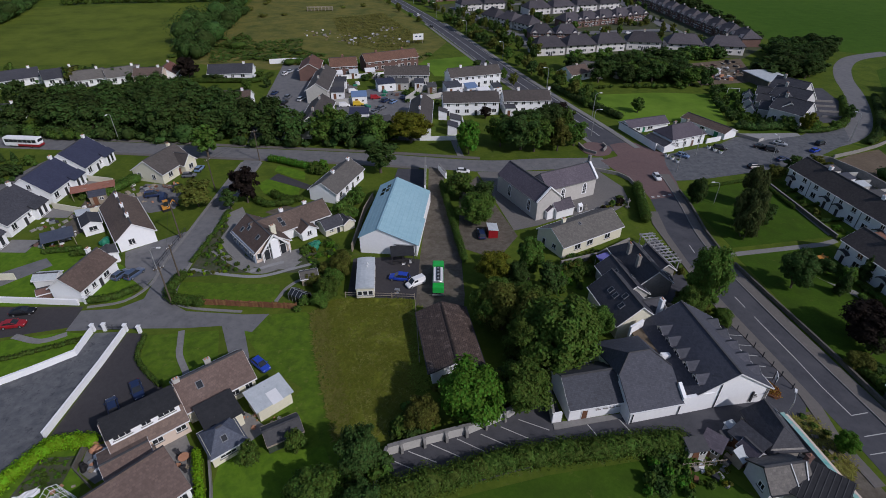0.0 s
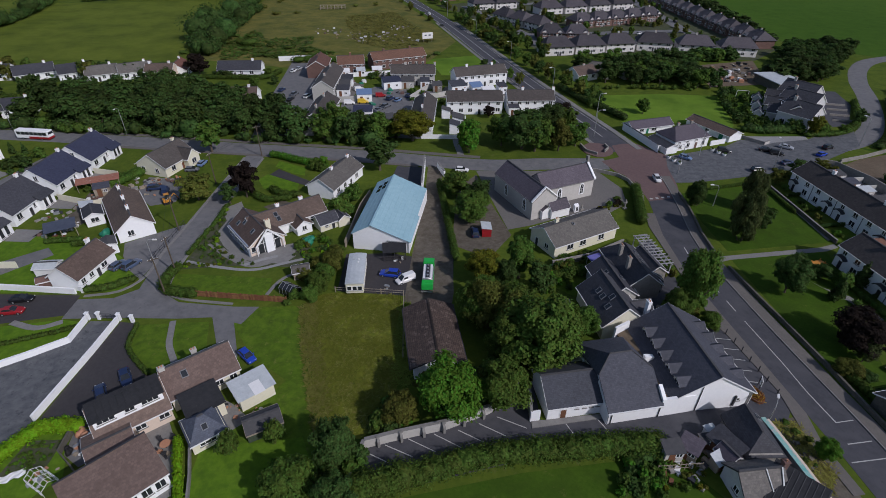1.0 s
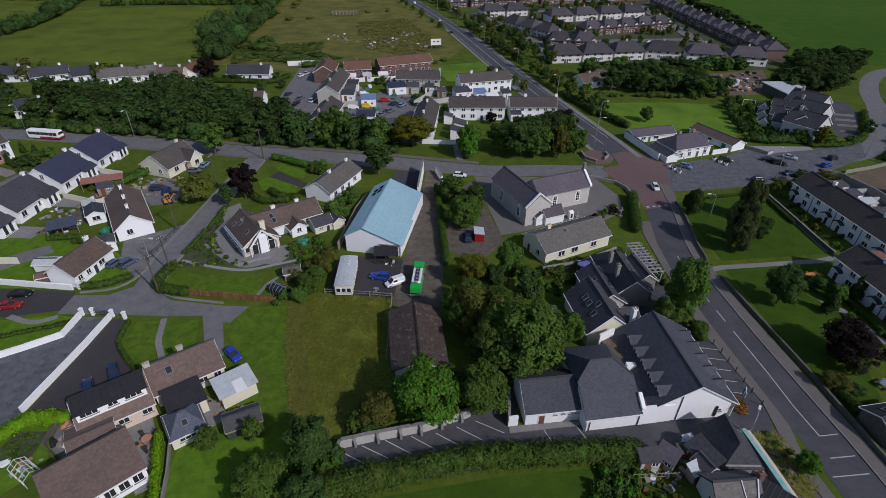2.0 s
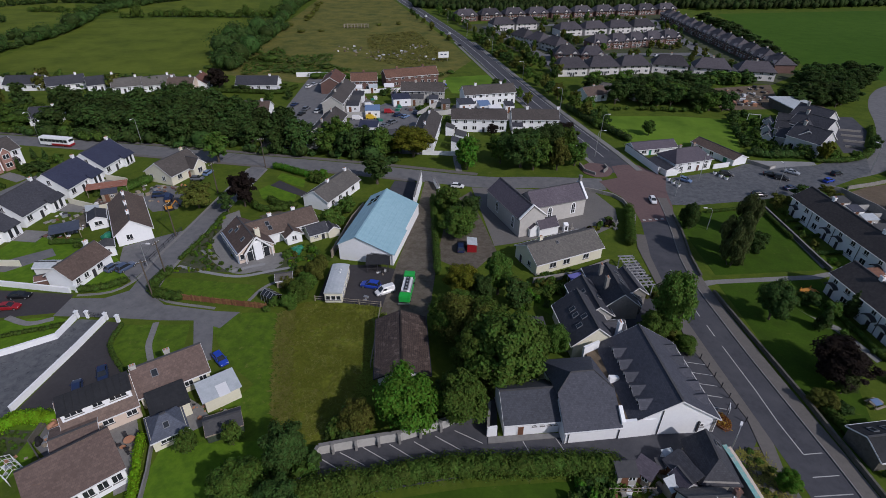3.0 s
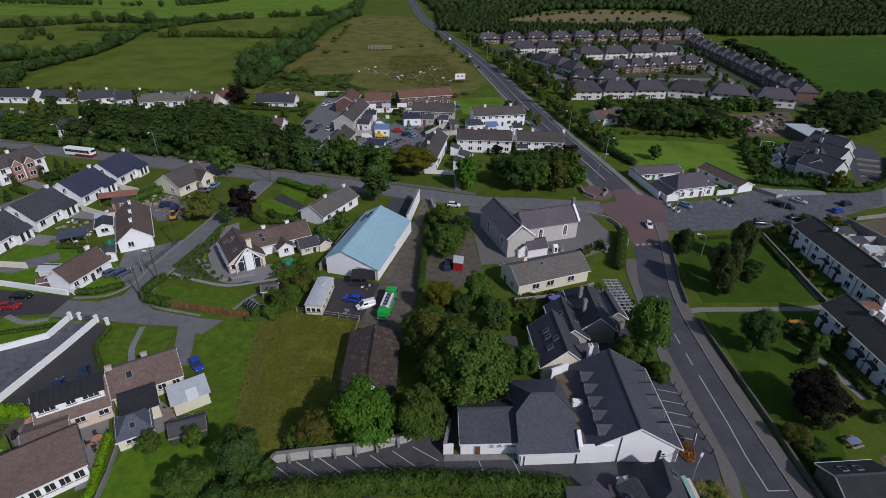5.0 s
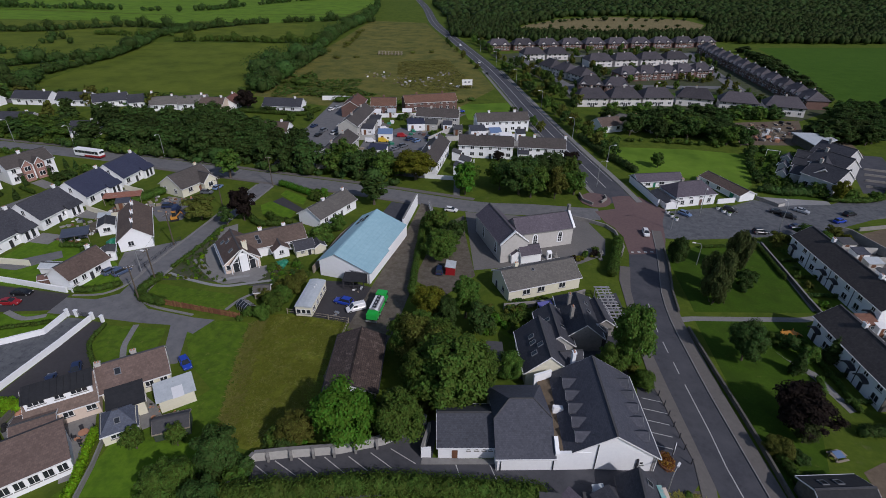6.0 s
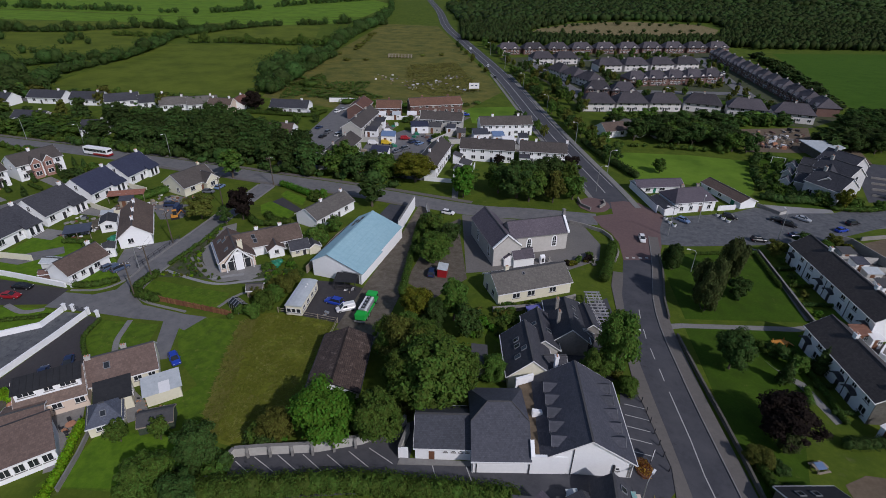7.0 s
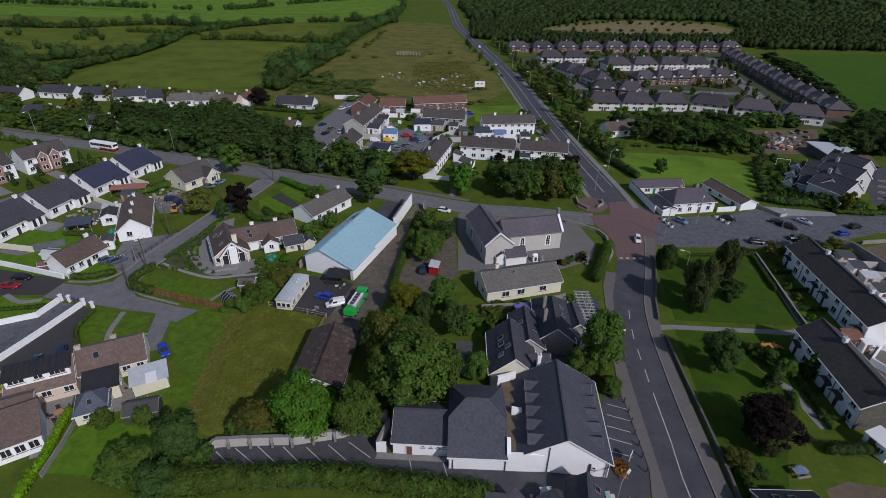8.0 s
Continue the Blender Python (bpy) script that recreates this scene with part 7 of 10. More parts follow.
def pier(x, y, h=1.25, w=0.42, mat=None, label="white rendered gate pier with flat cap"):
    root = thing("gate_pier", x, y, 0, 0, label, "gate pier")
    box_part("shaft", root, -w / 2, w / 2, -w / 2, w / 2, 0, h, mat or M["white"])
    box_part("cap", root, -w / 2 - 0.07, w / 2 + 0.07, -w / 2 - 0.07, w / 2 + 0.07, h + 0.002, h + 0.1, mat or M["white"])


for x, y in ((-46.6, 56.4), (-51.4, 56.3), (-49.8, 56.5), (-44.4, 56.1), (-56.2, 62.6)):
    pier(x, y)
gate = thing("metal_gate", -48.2, 56.5, 0, 0, "dark metal bar gate between white piers", "gate")
for z in (0.25, 0.55, 0.85, 1.1):
    bm = bmesh.new()
    tube(bm, (-1.3, 0, z), (1.3, 0, z), 0.03, sides=6)
    part("bar", bm, M["dark_trim"], gate)
for x in (-1.3, -0.4, 0.4, 1.3):
    bm = bmesh.new()
    tube(bm, (x, 0, 0.05), (x, 0, 1.15), 0.03, sides=6)
    part("upright", bm, M["dark_trim"], gate)

garden_wall("wall_car_park", [(-5.7, 36.4), (-2.3, 37.6), (3.8, 39.5), (8.9, 42.0), (12.4, 44.9), (13.4, 46.5)], 1.5, 0.35, M["grey_render"], "pale stained wall along a car park", CAP)
for k, (x, y) in enumerate(((-4.2, 36.8), (-1.6, 37.6), (1.0, 38.4), (3.4, 39.1), (5.8, 40.2), (8.2, 41.4), (10.2, 43.0))):
    bt = thing("wall_buttress", x, y, 0, 24, "small weathered concrete buttress of a car park wall", "buttress", "wall buttresses")
    part("pier", upright([(-0.16, -0.42, 1.0), (0.16, -0.42, 1.0), (0.16, 0.0, 1.5), (-0.16, 0.0, 1.5)]), M["concrete"], bt)
    box_part("cap", bt, -0.22, 0.22, -0.2, 0.1, 1.52, 1.68, M["concrete"])
garden_wall("wall_car_park_end", [(-5.8, 36.4), (-6.8, 31.0)], 1.4, 0.3, M["grey_render"], "pale rendered wall beside a car park", CAP)
garden_wall("wall_shed_lane", [(-3.9, 98.6), (-4.3, 113.0)], 3.3, 0.3, M["white"], "tall white rendered wall beside a lane", CAP)
garden_wall("wall_gate_lane", [(-1.2, 113.2), (0.6, 108.4)], 1.5, 0.35, M["white"], "short white rendered gate wall", CAP)
garden_wall("wall_shed_west", [(-16.4, 78), (-16.0, 92), (-15.0, 98)], 1.6, 0.2, M["wood_pale"], "weathered plank boundary wall", None)
garden_wall("wall_park", [(52.4, 103), (52.3, 95.8), (51.3, 86), (51.3, 79.8)], 0.7, 0.32, M["dark_stone"], "low rubble stone park wall", None)
garden_wall("wall_park_south", [(52.0, 75.2), (53.8, 65), (55.1, 58.2), (56.2, 52), (57.2, 45), (58.6, 36)], 0.7, 0.32, M["dark_stone"], "low rubble stone park wall", None)
garden_wall("wall_terrace_gardens", [(73.6, 110), (74.6, 98), (75.3, 88.8), (75.8, 84.5)], 0.8, 0.25, M["dark_stone"], "low stone front garden wall", CAP)
garden_wall("wall_church_rail", [(33.6, 114.2), (36.7, 113.3), (41.0, 111.2), (42.8, 108.6), (44.0, 101.4), (43.2, 98)], 0.8, 0.35, M["stone"], "low curved stone wall before a church", None)
garden_wall("wall_bungalow_garden", [(21.0, 74.2), (28.2, 77.0), (35.2, 82.0)], 1.2, 0.3, M["stone"], "grey stone garden wall", None)
garden_wall("wall_square", [(80.5, 137.0), (84.6, 132.6)], 0.9, 0.3, M["stone"], "low stone wall by the square", None)
garden_wall("wall_square_north", [(84.6, 132.8), (86.4, 134.0)], 0.8, 0.3, M["grey_render"], "low rendered wall by the square", CAP)
garden_wall("wall_back_yard", [(-41.2, 37.4), (-40.6, 33.6), (-37.6, 31.6)], 1.0, 0.15, M["dark_stone"], "low dark back yard wall", None)
garden_wall("wall_path", [(-26.6, 36.4), (-24.4, 31.5), (-22.8, 27.0)], 0.8, 0.2, M["concrete"], "low concrete wall beside a hedge", None)
garden_wall("wall_dormer_gardens", [(-79.5, 67.8), (-71.5, 68.5)], 1.3, 0.2, M["cream"], "cream rendered garden wall", None)
garden_wall("wall_dormer_gardens", [(-80.5, 92.6), (-71.5, 90.2), (-66.5, 93.5)], 1.3, 0.2, M["cream"], "cream rendered garden wall", None)
garden_wall("wall_dormer_gardens", [(-80.5, 105.3), (-74, 104.0)], 1.3, 0.2, M["cream"], "cream rendered garden wall", None)
garden_wall("wall_terrace_far", [(-68.5, 206.2), (-59.5, 208.6), (-51, 207.5)], 1.8, 0.3, M["white"], "white end wall of a parking road", None)

hedge([(-0.4, 104), (0.8, 96), (2.0, 88), (3.4, 79), (4.0, 75)], 1.8, 1.3, "hedge", "clipped hedge along a stony lane")
hedge([(43.0, 103.8), (42.0, 97.5), (40.6, 89.5)], 2.2, 1.9, "hedge", "thick square-clipped green hedge")
hedge([(-0.8, 32.2), (8.3, 35.2), (18.5, 36.9), (28.5, 38.2)], 2.2, 3.0, "mid", "broad hedge along a car park", lumpy=0.14)
hedge([(-10, 29.2), (-4, 30.6), (-0.8, 32.2)], 3.0, 3.6, "mid", "broad overgrown hedge by trees")
hedge([(-27.6, 35.6), (-26.2, 32.6), (-24.6, 29.4), (-23.6, 27.0), (-22.5, 24)], 1.6, 1.0, "lime", "narrow bright green clipped hedge")
hedge([(-40.6, 37.3), (-44.6, 36.6), (-46.4, 34.0), (-47.6, 30.6), (-48, 27)], 1.5, 2.0, "lime", "thick bright green clipped hedge")
hedge([(-43.8, 69.6), (-44.1, 66.4), (-43.4, 64.2), (-41.4, 63.0), (-37.8, 62.6)], 1.4, 1.9, "hedge", "thick clipped hedge curving round a lawn corner")
hedge([(-43.2, 55.2), (-42.2, 51.0), (-39.6, 48.2), (-36.8, 46.0)], 0.8, 0.7, "hedge", "low hedge edging a front lawn")
hedge([(-55.6, 62.9), (-52.6, 63.6), (-49.8, 66.0)], 1.1, 1.6, "hedge", "low hedge along the estate road")
hedge([(-66, 75.6), (-61, 76.2), (-57.6, 75.2)], 1.2, 1.2, "hedge", "clipped hedge behind a bungalow")
hedge([(-71.5, 76.2), (-66, 77.4)], 1.1, 1.2, "hedge", "clipped hedge behind a bungalow")
hedge([(-74, 97.8), (-71, 101.5), (-69.5, 105.5)], 1.8, 3.0, "mid", "loose hedge between gardens")
hedge([(-42.3, 116.6), (-39.4, 115.7), (-33.5, 113.1), (-28, 112.0)], 1.8, 1.6, "bright", "tall clipped hedge by the road")
hedge([(-36.8, 99.0), (-33.6, 96.8), (-30.4, 96.6)], 1.5, 1.8, "hedge", "clipped hedge beside a drive")
hedge([(-40.2, 97.0), (-36.6, 94.4), (-32.0, 95.2)], 1.4, 1.6, "hedge", "clipped hedge behind a cottage")
hedge([(-68.8, 46.6), (-62, 49.6), (-55.5, 52.6), (-52.2, 54.4)], 0.6, 1.0, "hedge", "low planting along a white wall")
hedge([(78, 112.5), (85, 113.4), (90, 112)], 1.6, 2.2, "dark", "dark leafy garden hedge")
hedge([(51.6, 149.0), (48.1, 155.3), (44.3, 161.4), (40.4, 170), (37.0, 178.1)], 2.0, 2.4, "dark", "dark hedge along the road out of the village", size=0.3, density=22, lumpy=0.2)
hedge([(-34, 206), (-58, 208)], 2.0, 2.4, "mid", "green hedge beyond a terrace")
hedge([(-92, 180.5), (-78, 181.4), (-66, 182.4), (-63.0, 190)], 1.6, 2.2, "hedge", "green clipped hedge before a bungalow")
hedge([(72.8, 108.5), (73.8, 96)], 0.9, 0.8, "hedge", "low front garden hedge")
hedge([(69.6, 75.5), (71.0, 66.0), (71.6, 60.8)], 0.9, 0.9, "hedge", "low front garden hedge")
hedge([(70.0, 56.5), (74, 57.5), (78, 58.8)], 1.6, 1.8, "dark", "dark clipped garden hedge")
hedge([(60.4, 105.6), (70, 108.6), (73, 109.5)], 0.8, 0.8, "hedge", "low hedge along the square")
hedge([(20.6, 70.4), (24.0, 72.2), (28.8, 74.0)], 1.3, 1.6, "mid", "loose leafy garden hedge")
hedge([(22.5, 93.2), (25.5, 92.5)], 0.7, 0.7, "hedge", "small clipped green hedge")

# panel fence behind the lawn
fence = thing("panel_fence", -37.4, 62.6, 0, -3.0, "red-brown stained wooden panel fence", "fence")
for i in range(9):
    x = i * 1.86
    box_part("post", fence, x - 0.06, x + 0.06, -0.06, 0.06, 0, 1.35, M["fence_wood"])
for i in range(8):
    for k in range(6):
        x = 0.07 + i * 1.86 + k * 0.29
        box_part("board", fence, x, x + 0.27, -0.02 + 0.02 * (k % 2), 0.01 + 0.02 * (k % 2), 0.08, 1.2 + 0.05 * math.sin(k * 1.05), M["fence_wood"])
    box_part("rail", fence, i * 1.86, (i + 1) * 1.86, -0.06, -0.021, 0.9, 1.0, M["fence_wood"])

# wire fence round the meadow
wf = thing("post_fence", -15.4, 64.9, 0, 0.0, "thin wooden post and rail fence round long grass", "fence")
FP = [(0, 0), (3.7, 0.0), (7.5, -0.1), (11.2, -0.25), (11.6, -4), (12.0, -8), (12.6, -14)]
for x, y in FP:
    box_part("post", wf, x - 0.06, x + 0.06, y - 0.06, y + 0.06, 0, 1.15, M["wood_pale"])
for (x0, y0), (x1, y1) in zip(FP, FP[1:]):
    for z in (0.55, 1.0):
        bm = bmesh.new()
        tube(bm, (x0, y0, z), (x1, y1, z), 0.04, sides=5)
        part("rail", bm, M["wood_pale"], wf)

# ---- road markings and kerbs ----
def dashes(name, line, first, on, off, width, z, mat=None, label="white painted road line", upto=9999):
    pts = smooth_line(line, 0.5)
    bm = bmesh.new()
    run, k, seg = 0.0, 0, []
    for a, b in zip(pts, pts[1:]):
        d = math.dist(a, b)
        ph = (run - first) % (on + off)
        if first <= run < upto and ph < on:
            seg.append(a)
        elif len(seg) > 1:
            ribbon(bm, offset_line(seg, width / 2), offset_line(seg, -width / 2), z - 0.004, z)
            seg = []
        run += d
    if len(seg) > 1:
        ribbon(bm, offset_line(seg, width / 2), offset_line(seg, -width / 2), z - 0.004, z)
    return solid(name, bm, mat or M["line"], label, "road marking", "structure")


dashes("road_line_north", MAIN_NORTH, 10, 1200, 1, 0.22, 0.030)
dashes("road_line_north_edge", offset_line(MAIN_NORTH, 3.6), 14, 1200, 1, 0.14, 0.030)
dashes("road_line_north_edge", offset_line(MAIN_NORTH, -3.6), 14, 1200, 1, 0.14, 0.030)
for nm, pts in (("road_line_centre_solid", [(52.1, 42.8), (51.1, 47.5), (50.4, 52.8), (48.9, 61.4)]), ("road_line_centre", [(48.5, 63.6), (48.1, 66.2)]), ("road_line_centre", [(47.7, 68.3), (47.3, 70.9)]), ("road_line_centre", [(46.9, 73.4), (46.7, 76.0)]), ("road_line_centre", [(46.5, 79), (46.5, 81.6)])):
    bm = bmesh.new()
    ribbon(bm, offset_line(pts, 0.07), offset_line(pts, -0.07), 0.0, 0.028)
    solid(nm, bm, M["line"], "white painted road centre line", "road marking", "structure")
for k in range(5):
    bm = bmesh.new()
    box(bm, 45.5 + k * 1.35, 46.1 + k * 1.35, 100.2 + k * 0.36, 100.8 + k * 0.36, 0.0, 0.036)
    solid("give_way_mark", bm, M["line"], "white painted give-way block", "road marking", "structure")
line_e = smooth_line(offset_line(MAIN_SOUTH, -2.88), 3.0)
bm = bmesh.new()
ribbon(bm, offset_line(line_e, 0.08), offset_line(line_e, -0.08), 0, 0.14)
solid("kerb_east", bm, M["concrete"], "pale concrete kerb along a street", "kerb", "structure")
bm = bmesh.new()
ribbon(bm, offset_line(line_e, -0.09), offset_line(line_e, -2.0), 0, 0.11)
solid("pavement_east", bm, M["pavement"], "grey concrete pavement beside a stone wall", "pavement", "structure")
for nm, off, w in (("verge_kerb_north", 5.0, 1.2), ("verge_kerb_north", -5.2, 1.6)):
    ln = smooth_line(offset_line(MAIN_NORTH[:6], off), 6.0)
    bm = bmesh.new()
    ribbon(bm, offset_line(ln, w / 2), offset_line(ln, -w / 2), 0, 0.10)
    solid("pavement_north", bm, M["concrete"], "pale footpath beside the road", "pavement", "structure")
for nm, pts, w in (("kerb_estate", [(-49.2, 116), (-49.1, 100), (-48.9, 84), (-48.9, 74), (-48.4, 67.5), (-50.5, 63.2), (-55.5, 61.6)], 0.5), ("kerb_estate", [(-44.5, 116), (-44.5, 100), (-44.3, 80), (-43.9, 68.5), (-42.6, 63.6), (-39.5, 61.8), (-31, 61.0)], 0.5)):
    ln = smooth_line(pts, 1.5)
    bm = bmesh.new()
    ribbon(bm, offset_line(ln, w / 2), offset_line(ln, -w / 2), 0, 0.12)
    solid(nm, bm, M["concrete"], "pale concrete kerb of an estate road", "kerb", "structure")
for a, b in (((-5.4, 35.7), (-2.7, 34.5)), ((-3.4, 36.8), (0.0, 35.4)), ((-0.8, 37.8), (2.6, 36.2)), ((2.3, 38.6), (5.6, 36.9)), ((5.2, 39.3), (8.4, 37.7)), ((7.7, 40.4), (10.9, 38.8)), ((10.0, 41.5), (13.6, 40.0)),
             ((18.2, 41.4), (19.4, 39.0)), ((22.4, 42.0), (23.6, 39.8))) + tuple(((42.3, 49.2 + k * 2.03), (45.4, 48.9 + k * 2.03)) for k in range(5)) + (((52.1, 42.8), (54.5, 43.3)), ((51.7, 39.7), (54.9, 40.3)), ((50.7, 37.2), (55.2, 38.0))):
    bm = bmesh.new()
    ribbon(bm, offset_line([a, b], 0.06), offset_line([a, b], -0.06), 0.0, 0.032)
    solid("bay_line", bm, M["line"], "white painted parking bay line", "road marking", "structure")
patch("park_path", [(51.6, 77.2), (53.5, 78.0), (72.6, 81.8), (75.5, 83.2), (75.4, 84.4), (72.0, 83.0), (53.2, 79.2), (51.2, 78.6)], 0.03, M["concrete"], "pale concrete park path", "path")
patch("terrace_path", [(73.0, 112), (73.9, 111.6), (76.0, 95), (76.2, 86), (74.9, 85.5), (74.4, 96)], 0.03, M["concrete"], "pale path before terraced gardens", "path")
patch("garden_path", [(64.5, 72.5), (65.5, 70.8), (69, 68.3), (71.4, 61), (70.3, 60.4), (68.0, 67.0)], 0.03, M["concrete"], "pale path across a park", "path")
patch("paved_island", [(35.0, 127.4), (36.2, 123.6), (38.4, 121.9), (41.7, 122.8), (43.4, 126.0), (42.6, 129.4), (38.6, 131.0)], 0.13, M["red_paving"], "raised paved island with low curved walls", "pavement", True)
garden_wall("wall_island", [(35.4, 129.0), (36.2, 125.0), (38.6, 123.0)], 0.8, 0.35, M["stone"], "low curved stone wall on an island", None)
garden_wall("wall_island_east", [(40.8, 124.6), (42.2, 127.0), (41.8, 129.2)], 0.8, 0.35, M["stone"], "low curved stone wall on an island", None)

# footpath along the west road
ln = smooth_line([(-260, 136.4), (-153, 131.9), (-120, 130.9), (-86, 128.7), (-52, 125.8), (-20, 123.3), (9, 119.8)], 4.0)
bm = bmesh.new()
ribbon(bm, offset_line(ln, 0.7), offset_line(ln, -0.7), 0, 0.10)
solid("pavement_west", bm, M["pavement"], "pale footpath beside a worn road", "pavement", "structure")
ln = smooth_line([(-92, 121.0), (-52, 117.9), (-20, 115.5), (-6, 113.6)], 4.0)
bm = bmesh.new()
ribbon(bm, offset_line(ln, 0.5), offset_line(ln, -0.5), 0, 0.10)
solid("pavement_west", bm, M["pavement"], "narrow pale footpath beside a worn road", "pavement", "structure")


# ---- vehicles ----
def paint(name, col):
    key = ("paint", name)
    if key not in MESHES:
        a = tuple(c * 0.9 for c in col)
        MESHES[key] = material(name + "_paint", a, col, 0.28, 1.0, 5.0, 0.0, spec=0.5)
    return MESHES[key]


PAINTS = {"blue": (0.02, 0.06, 0.42), "dark_blue": (0.02, 0.035, 0.09), "black": (0.012, 0.012, 0.014), "red": (0.30, 0.015, 0.02), "silver": (0.38, 0.40, 0.43),
          "white": (0.78, 0.78, 0.78), "grey": (0.13, 0.14, 0.16), "pale_blue": (0.16, 0.24, 0.40), "slate_blue": (0.07, 0.10, 0.17), "yellow": (0.62, 0.42, 0.03), "green": (0.02, 0.42, 0.07)}
M["lamp_red"] = material("red_lamp_lens", (0.25, 0.01, 0.01), (0.32, 0.02, 0.02), 0.2, 1, 5, 0.0)
M["lamp_clear"] = material("clear_lamp_lens", (0.6, 0.6, 0.6), (0.7, 0.7, 0.7), 0.15, 1, 5, 0.0)


def loft(bm, stations):
    """Closed skin through rings of equal length."""
    rings = [[bm.verts.new(p) for p in s] for s in stations]
    k = len(rings[0])
    for a, b in zip(rings, rings[1:]):
        for i in range(k):
            bm.faces.new((a[i], b[i], b[(i + 1) % k], a[(i + 1) % k]))
    bm.faces.new(rings[0])
    bm.faces.new(rings[-1][::-1])
    bmesh.ops.recalc_face_normals(bm, faces=bm.faces)


def car_ring(x, hw, z0, z1):
    return [(x, -hw * 0.92, z0), (x, -hw, z0 + 0.18), (x, -hw, z1 - 0.16), (x, -hw * 0.86, z1), (x, hw * 0.86, z1), (x, hw, z1 - 0.16), (x, hw, z0 + 0.18), (x, hw * 0.92, z0)]


def wheel_meshes(r, w):
    key = ("wheel", r, w)
    if key not in MESHES:
        bm = bmesh.new()
        tube(bm, (0, -w / 2, 0), (0, w / 2, 0), r, sides=14)
        t = bm_mesh("wheel", bm, M["black"])
        bm = bmesh.new()
        tube(bm, (0, -w / 2 - 0.012, 0), (0, w / 2 + 0.012, 0), r * 0.6, sides=10)
        MESHES[key] = (t, bm_mesh("rim", bm, M["steel"]))
    return MESHES[key]


IN_METRES = Matrix.Scale(1 / SITE, 4)


def car(x, y, rz, colour, kind="hatch", label="", far=False):
    """A parked car facing local +x, its measures in metres."""
    key = ("car", colour, kind, far)
    if key in MESHES:
        ob = copy_thing(MESHES[key], pose(x, y, 0.03, 0, 0, rz))
        if label:
            ob["label"] = label
        return ob
    L, hw, top = {"hatch": (4.05, 0.86, 1.46), "saloon": (4.45, 0.88, 1.42), "van": (4.4, 0.9, 1.80), "suv": (4.5, 0.92, 1.66)}[kind]
    word = {"hatch": "hatchback", "saloon": "saloon", "van": "small van", "suv": "estate car"}[kind]
    root = thing("car" if kind != "van" else "van", x, y, 0.03, rz, label or f"parked {colour.replace('_', ' ')} {word} on tarmac", "van" if kind == "van" else "car", "parked cars")
    root.matrix_basis = root.matrix_basis @ IN_METRES
    p = paint(colour, PAINTS[colour])
    h = L / 2
    bm = bmesh.new()
    loft(bm, [car_ring(-h, hw * 0.84, 0.34, 0.80), car_ring(-h + 0.12, hw * 0.95, 0.22, 0.95), car_ring(-h * 0.55, hw, 0.2, 0.98), car_ring(h * 0.35, hw, 0.2, 0.95),
              car_ring(h * 0.72, hw * 0.97, 0.2, 0.84), car_ring(h - 0.14, hw * 0.9, 0.22, 0.72), car_ring(h, hw * 0.74, 0.34, 0.62)])
    part("body", bm, p, root)
    r0, r1, f1, f0 = {"hatch": (-h + 0.10, -h + 0.55, h * 0.08, h * 0.50), "saloon": (-h + 0.55, -h + 1.15, h * 0.02, h * 0.46), "van": (-h + 0.04, -h + 0.14, h * 0.22, h * 0.62), "suv": (-h + 0.08, -h + 0.45, h * 0.06, h * 0.50)}[kind]

    def cab(dx, dw, z0, z1):
        b = lambda x_, w_, z_: [(x_, -w_, z_), (x_, w_, z_)]
        lo = b(r0 - dx, hw * 0.86 + dw, z0) + b(f0 + dx, hw * 0.86 + dw, z0)[::-1]
        hi = b(r1 - dx, hw * 0.70 + dw, z1) + b(f1 + dx, hw * 0.70 + dw, z1)[::-1]
        return lo, hi
    bm = bmesh.new()
    lo, hi = cab(0, 0, 0.90, top - 0.04)
    loft(bm, [lo, hi])
    part("window_band", bm, M["glass"] if kind != "van" else p, root, "dark tinted windows" if kind != "van" else "")
    bm = bmesh.new()
    lo, hi = cab(0.02, 0.015, 0, top - 0.06)
    hi2 = [(q[0] * 0.985, q[1] * 0.93, top) for q in hi]
    loft(bm, [hi, hi2])
    part("roof", bm, p, root)
    if not far:
        for s in (-1, 1):
            for xa, xb in ((r0, r1), (f0, f1)):
                bm = bmesh.new()
                tube(bm, (xa, s * (hw * 0.86 + 0.01), 0.92), (xb, s * (hw * 0.70 + 0.01), top - 0.05), 0.045, sides=5)
                part("pillar", bm, p, root)
        for s in (-1, 1):
            box_part("headlight", root, h - 0.2, h - 0.045, s * hw * 0.62 - 0.16, s * hw * 0.62 + 0.16, 0.58, 0.70, M["lamp_clear"])
            box_part("tail_light", root, -h + 0.01, -h + 0.16, s * hw * 0.76 - 0.09, s * hw * 0.76 + 0.09, 0.70, 0.92, M["lamp_red"])
            box_part("mirror", root, f0 - 0.45, f0 - 0.28, s * (hw + 0.08) - 0.09, s * (hw + 0.08) + 0.09, 0.92, 1.04, p)
        if kind == "van":
            part("windscreen", plate([(f0 + 0.01, -hw * 0.76, 0.98), (f0 + 0.01, hw * 0.76, 0.98), (f1 + 0.06, hw * 0.64, top - 0.1), (f1 + 0.06, -hw * 0.64, top - 0.1)], 0.02), M["glass"], root)
            for s in (-1, 1):
                box_part("side_window", root, f1 - 0.75, f1 + 0.15, s * hw * 0.80 - 0.03, s * hw * 0.80 + 0.03, 1.08, 1.5, M["glass"])
    tyre, rim = wheel_meshes(0.31, 0.2)
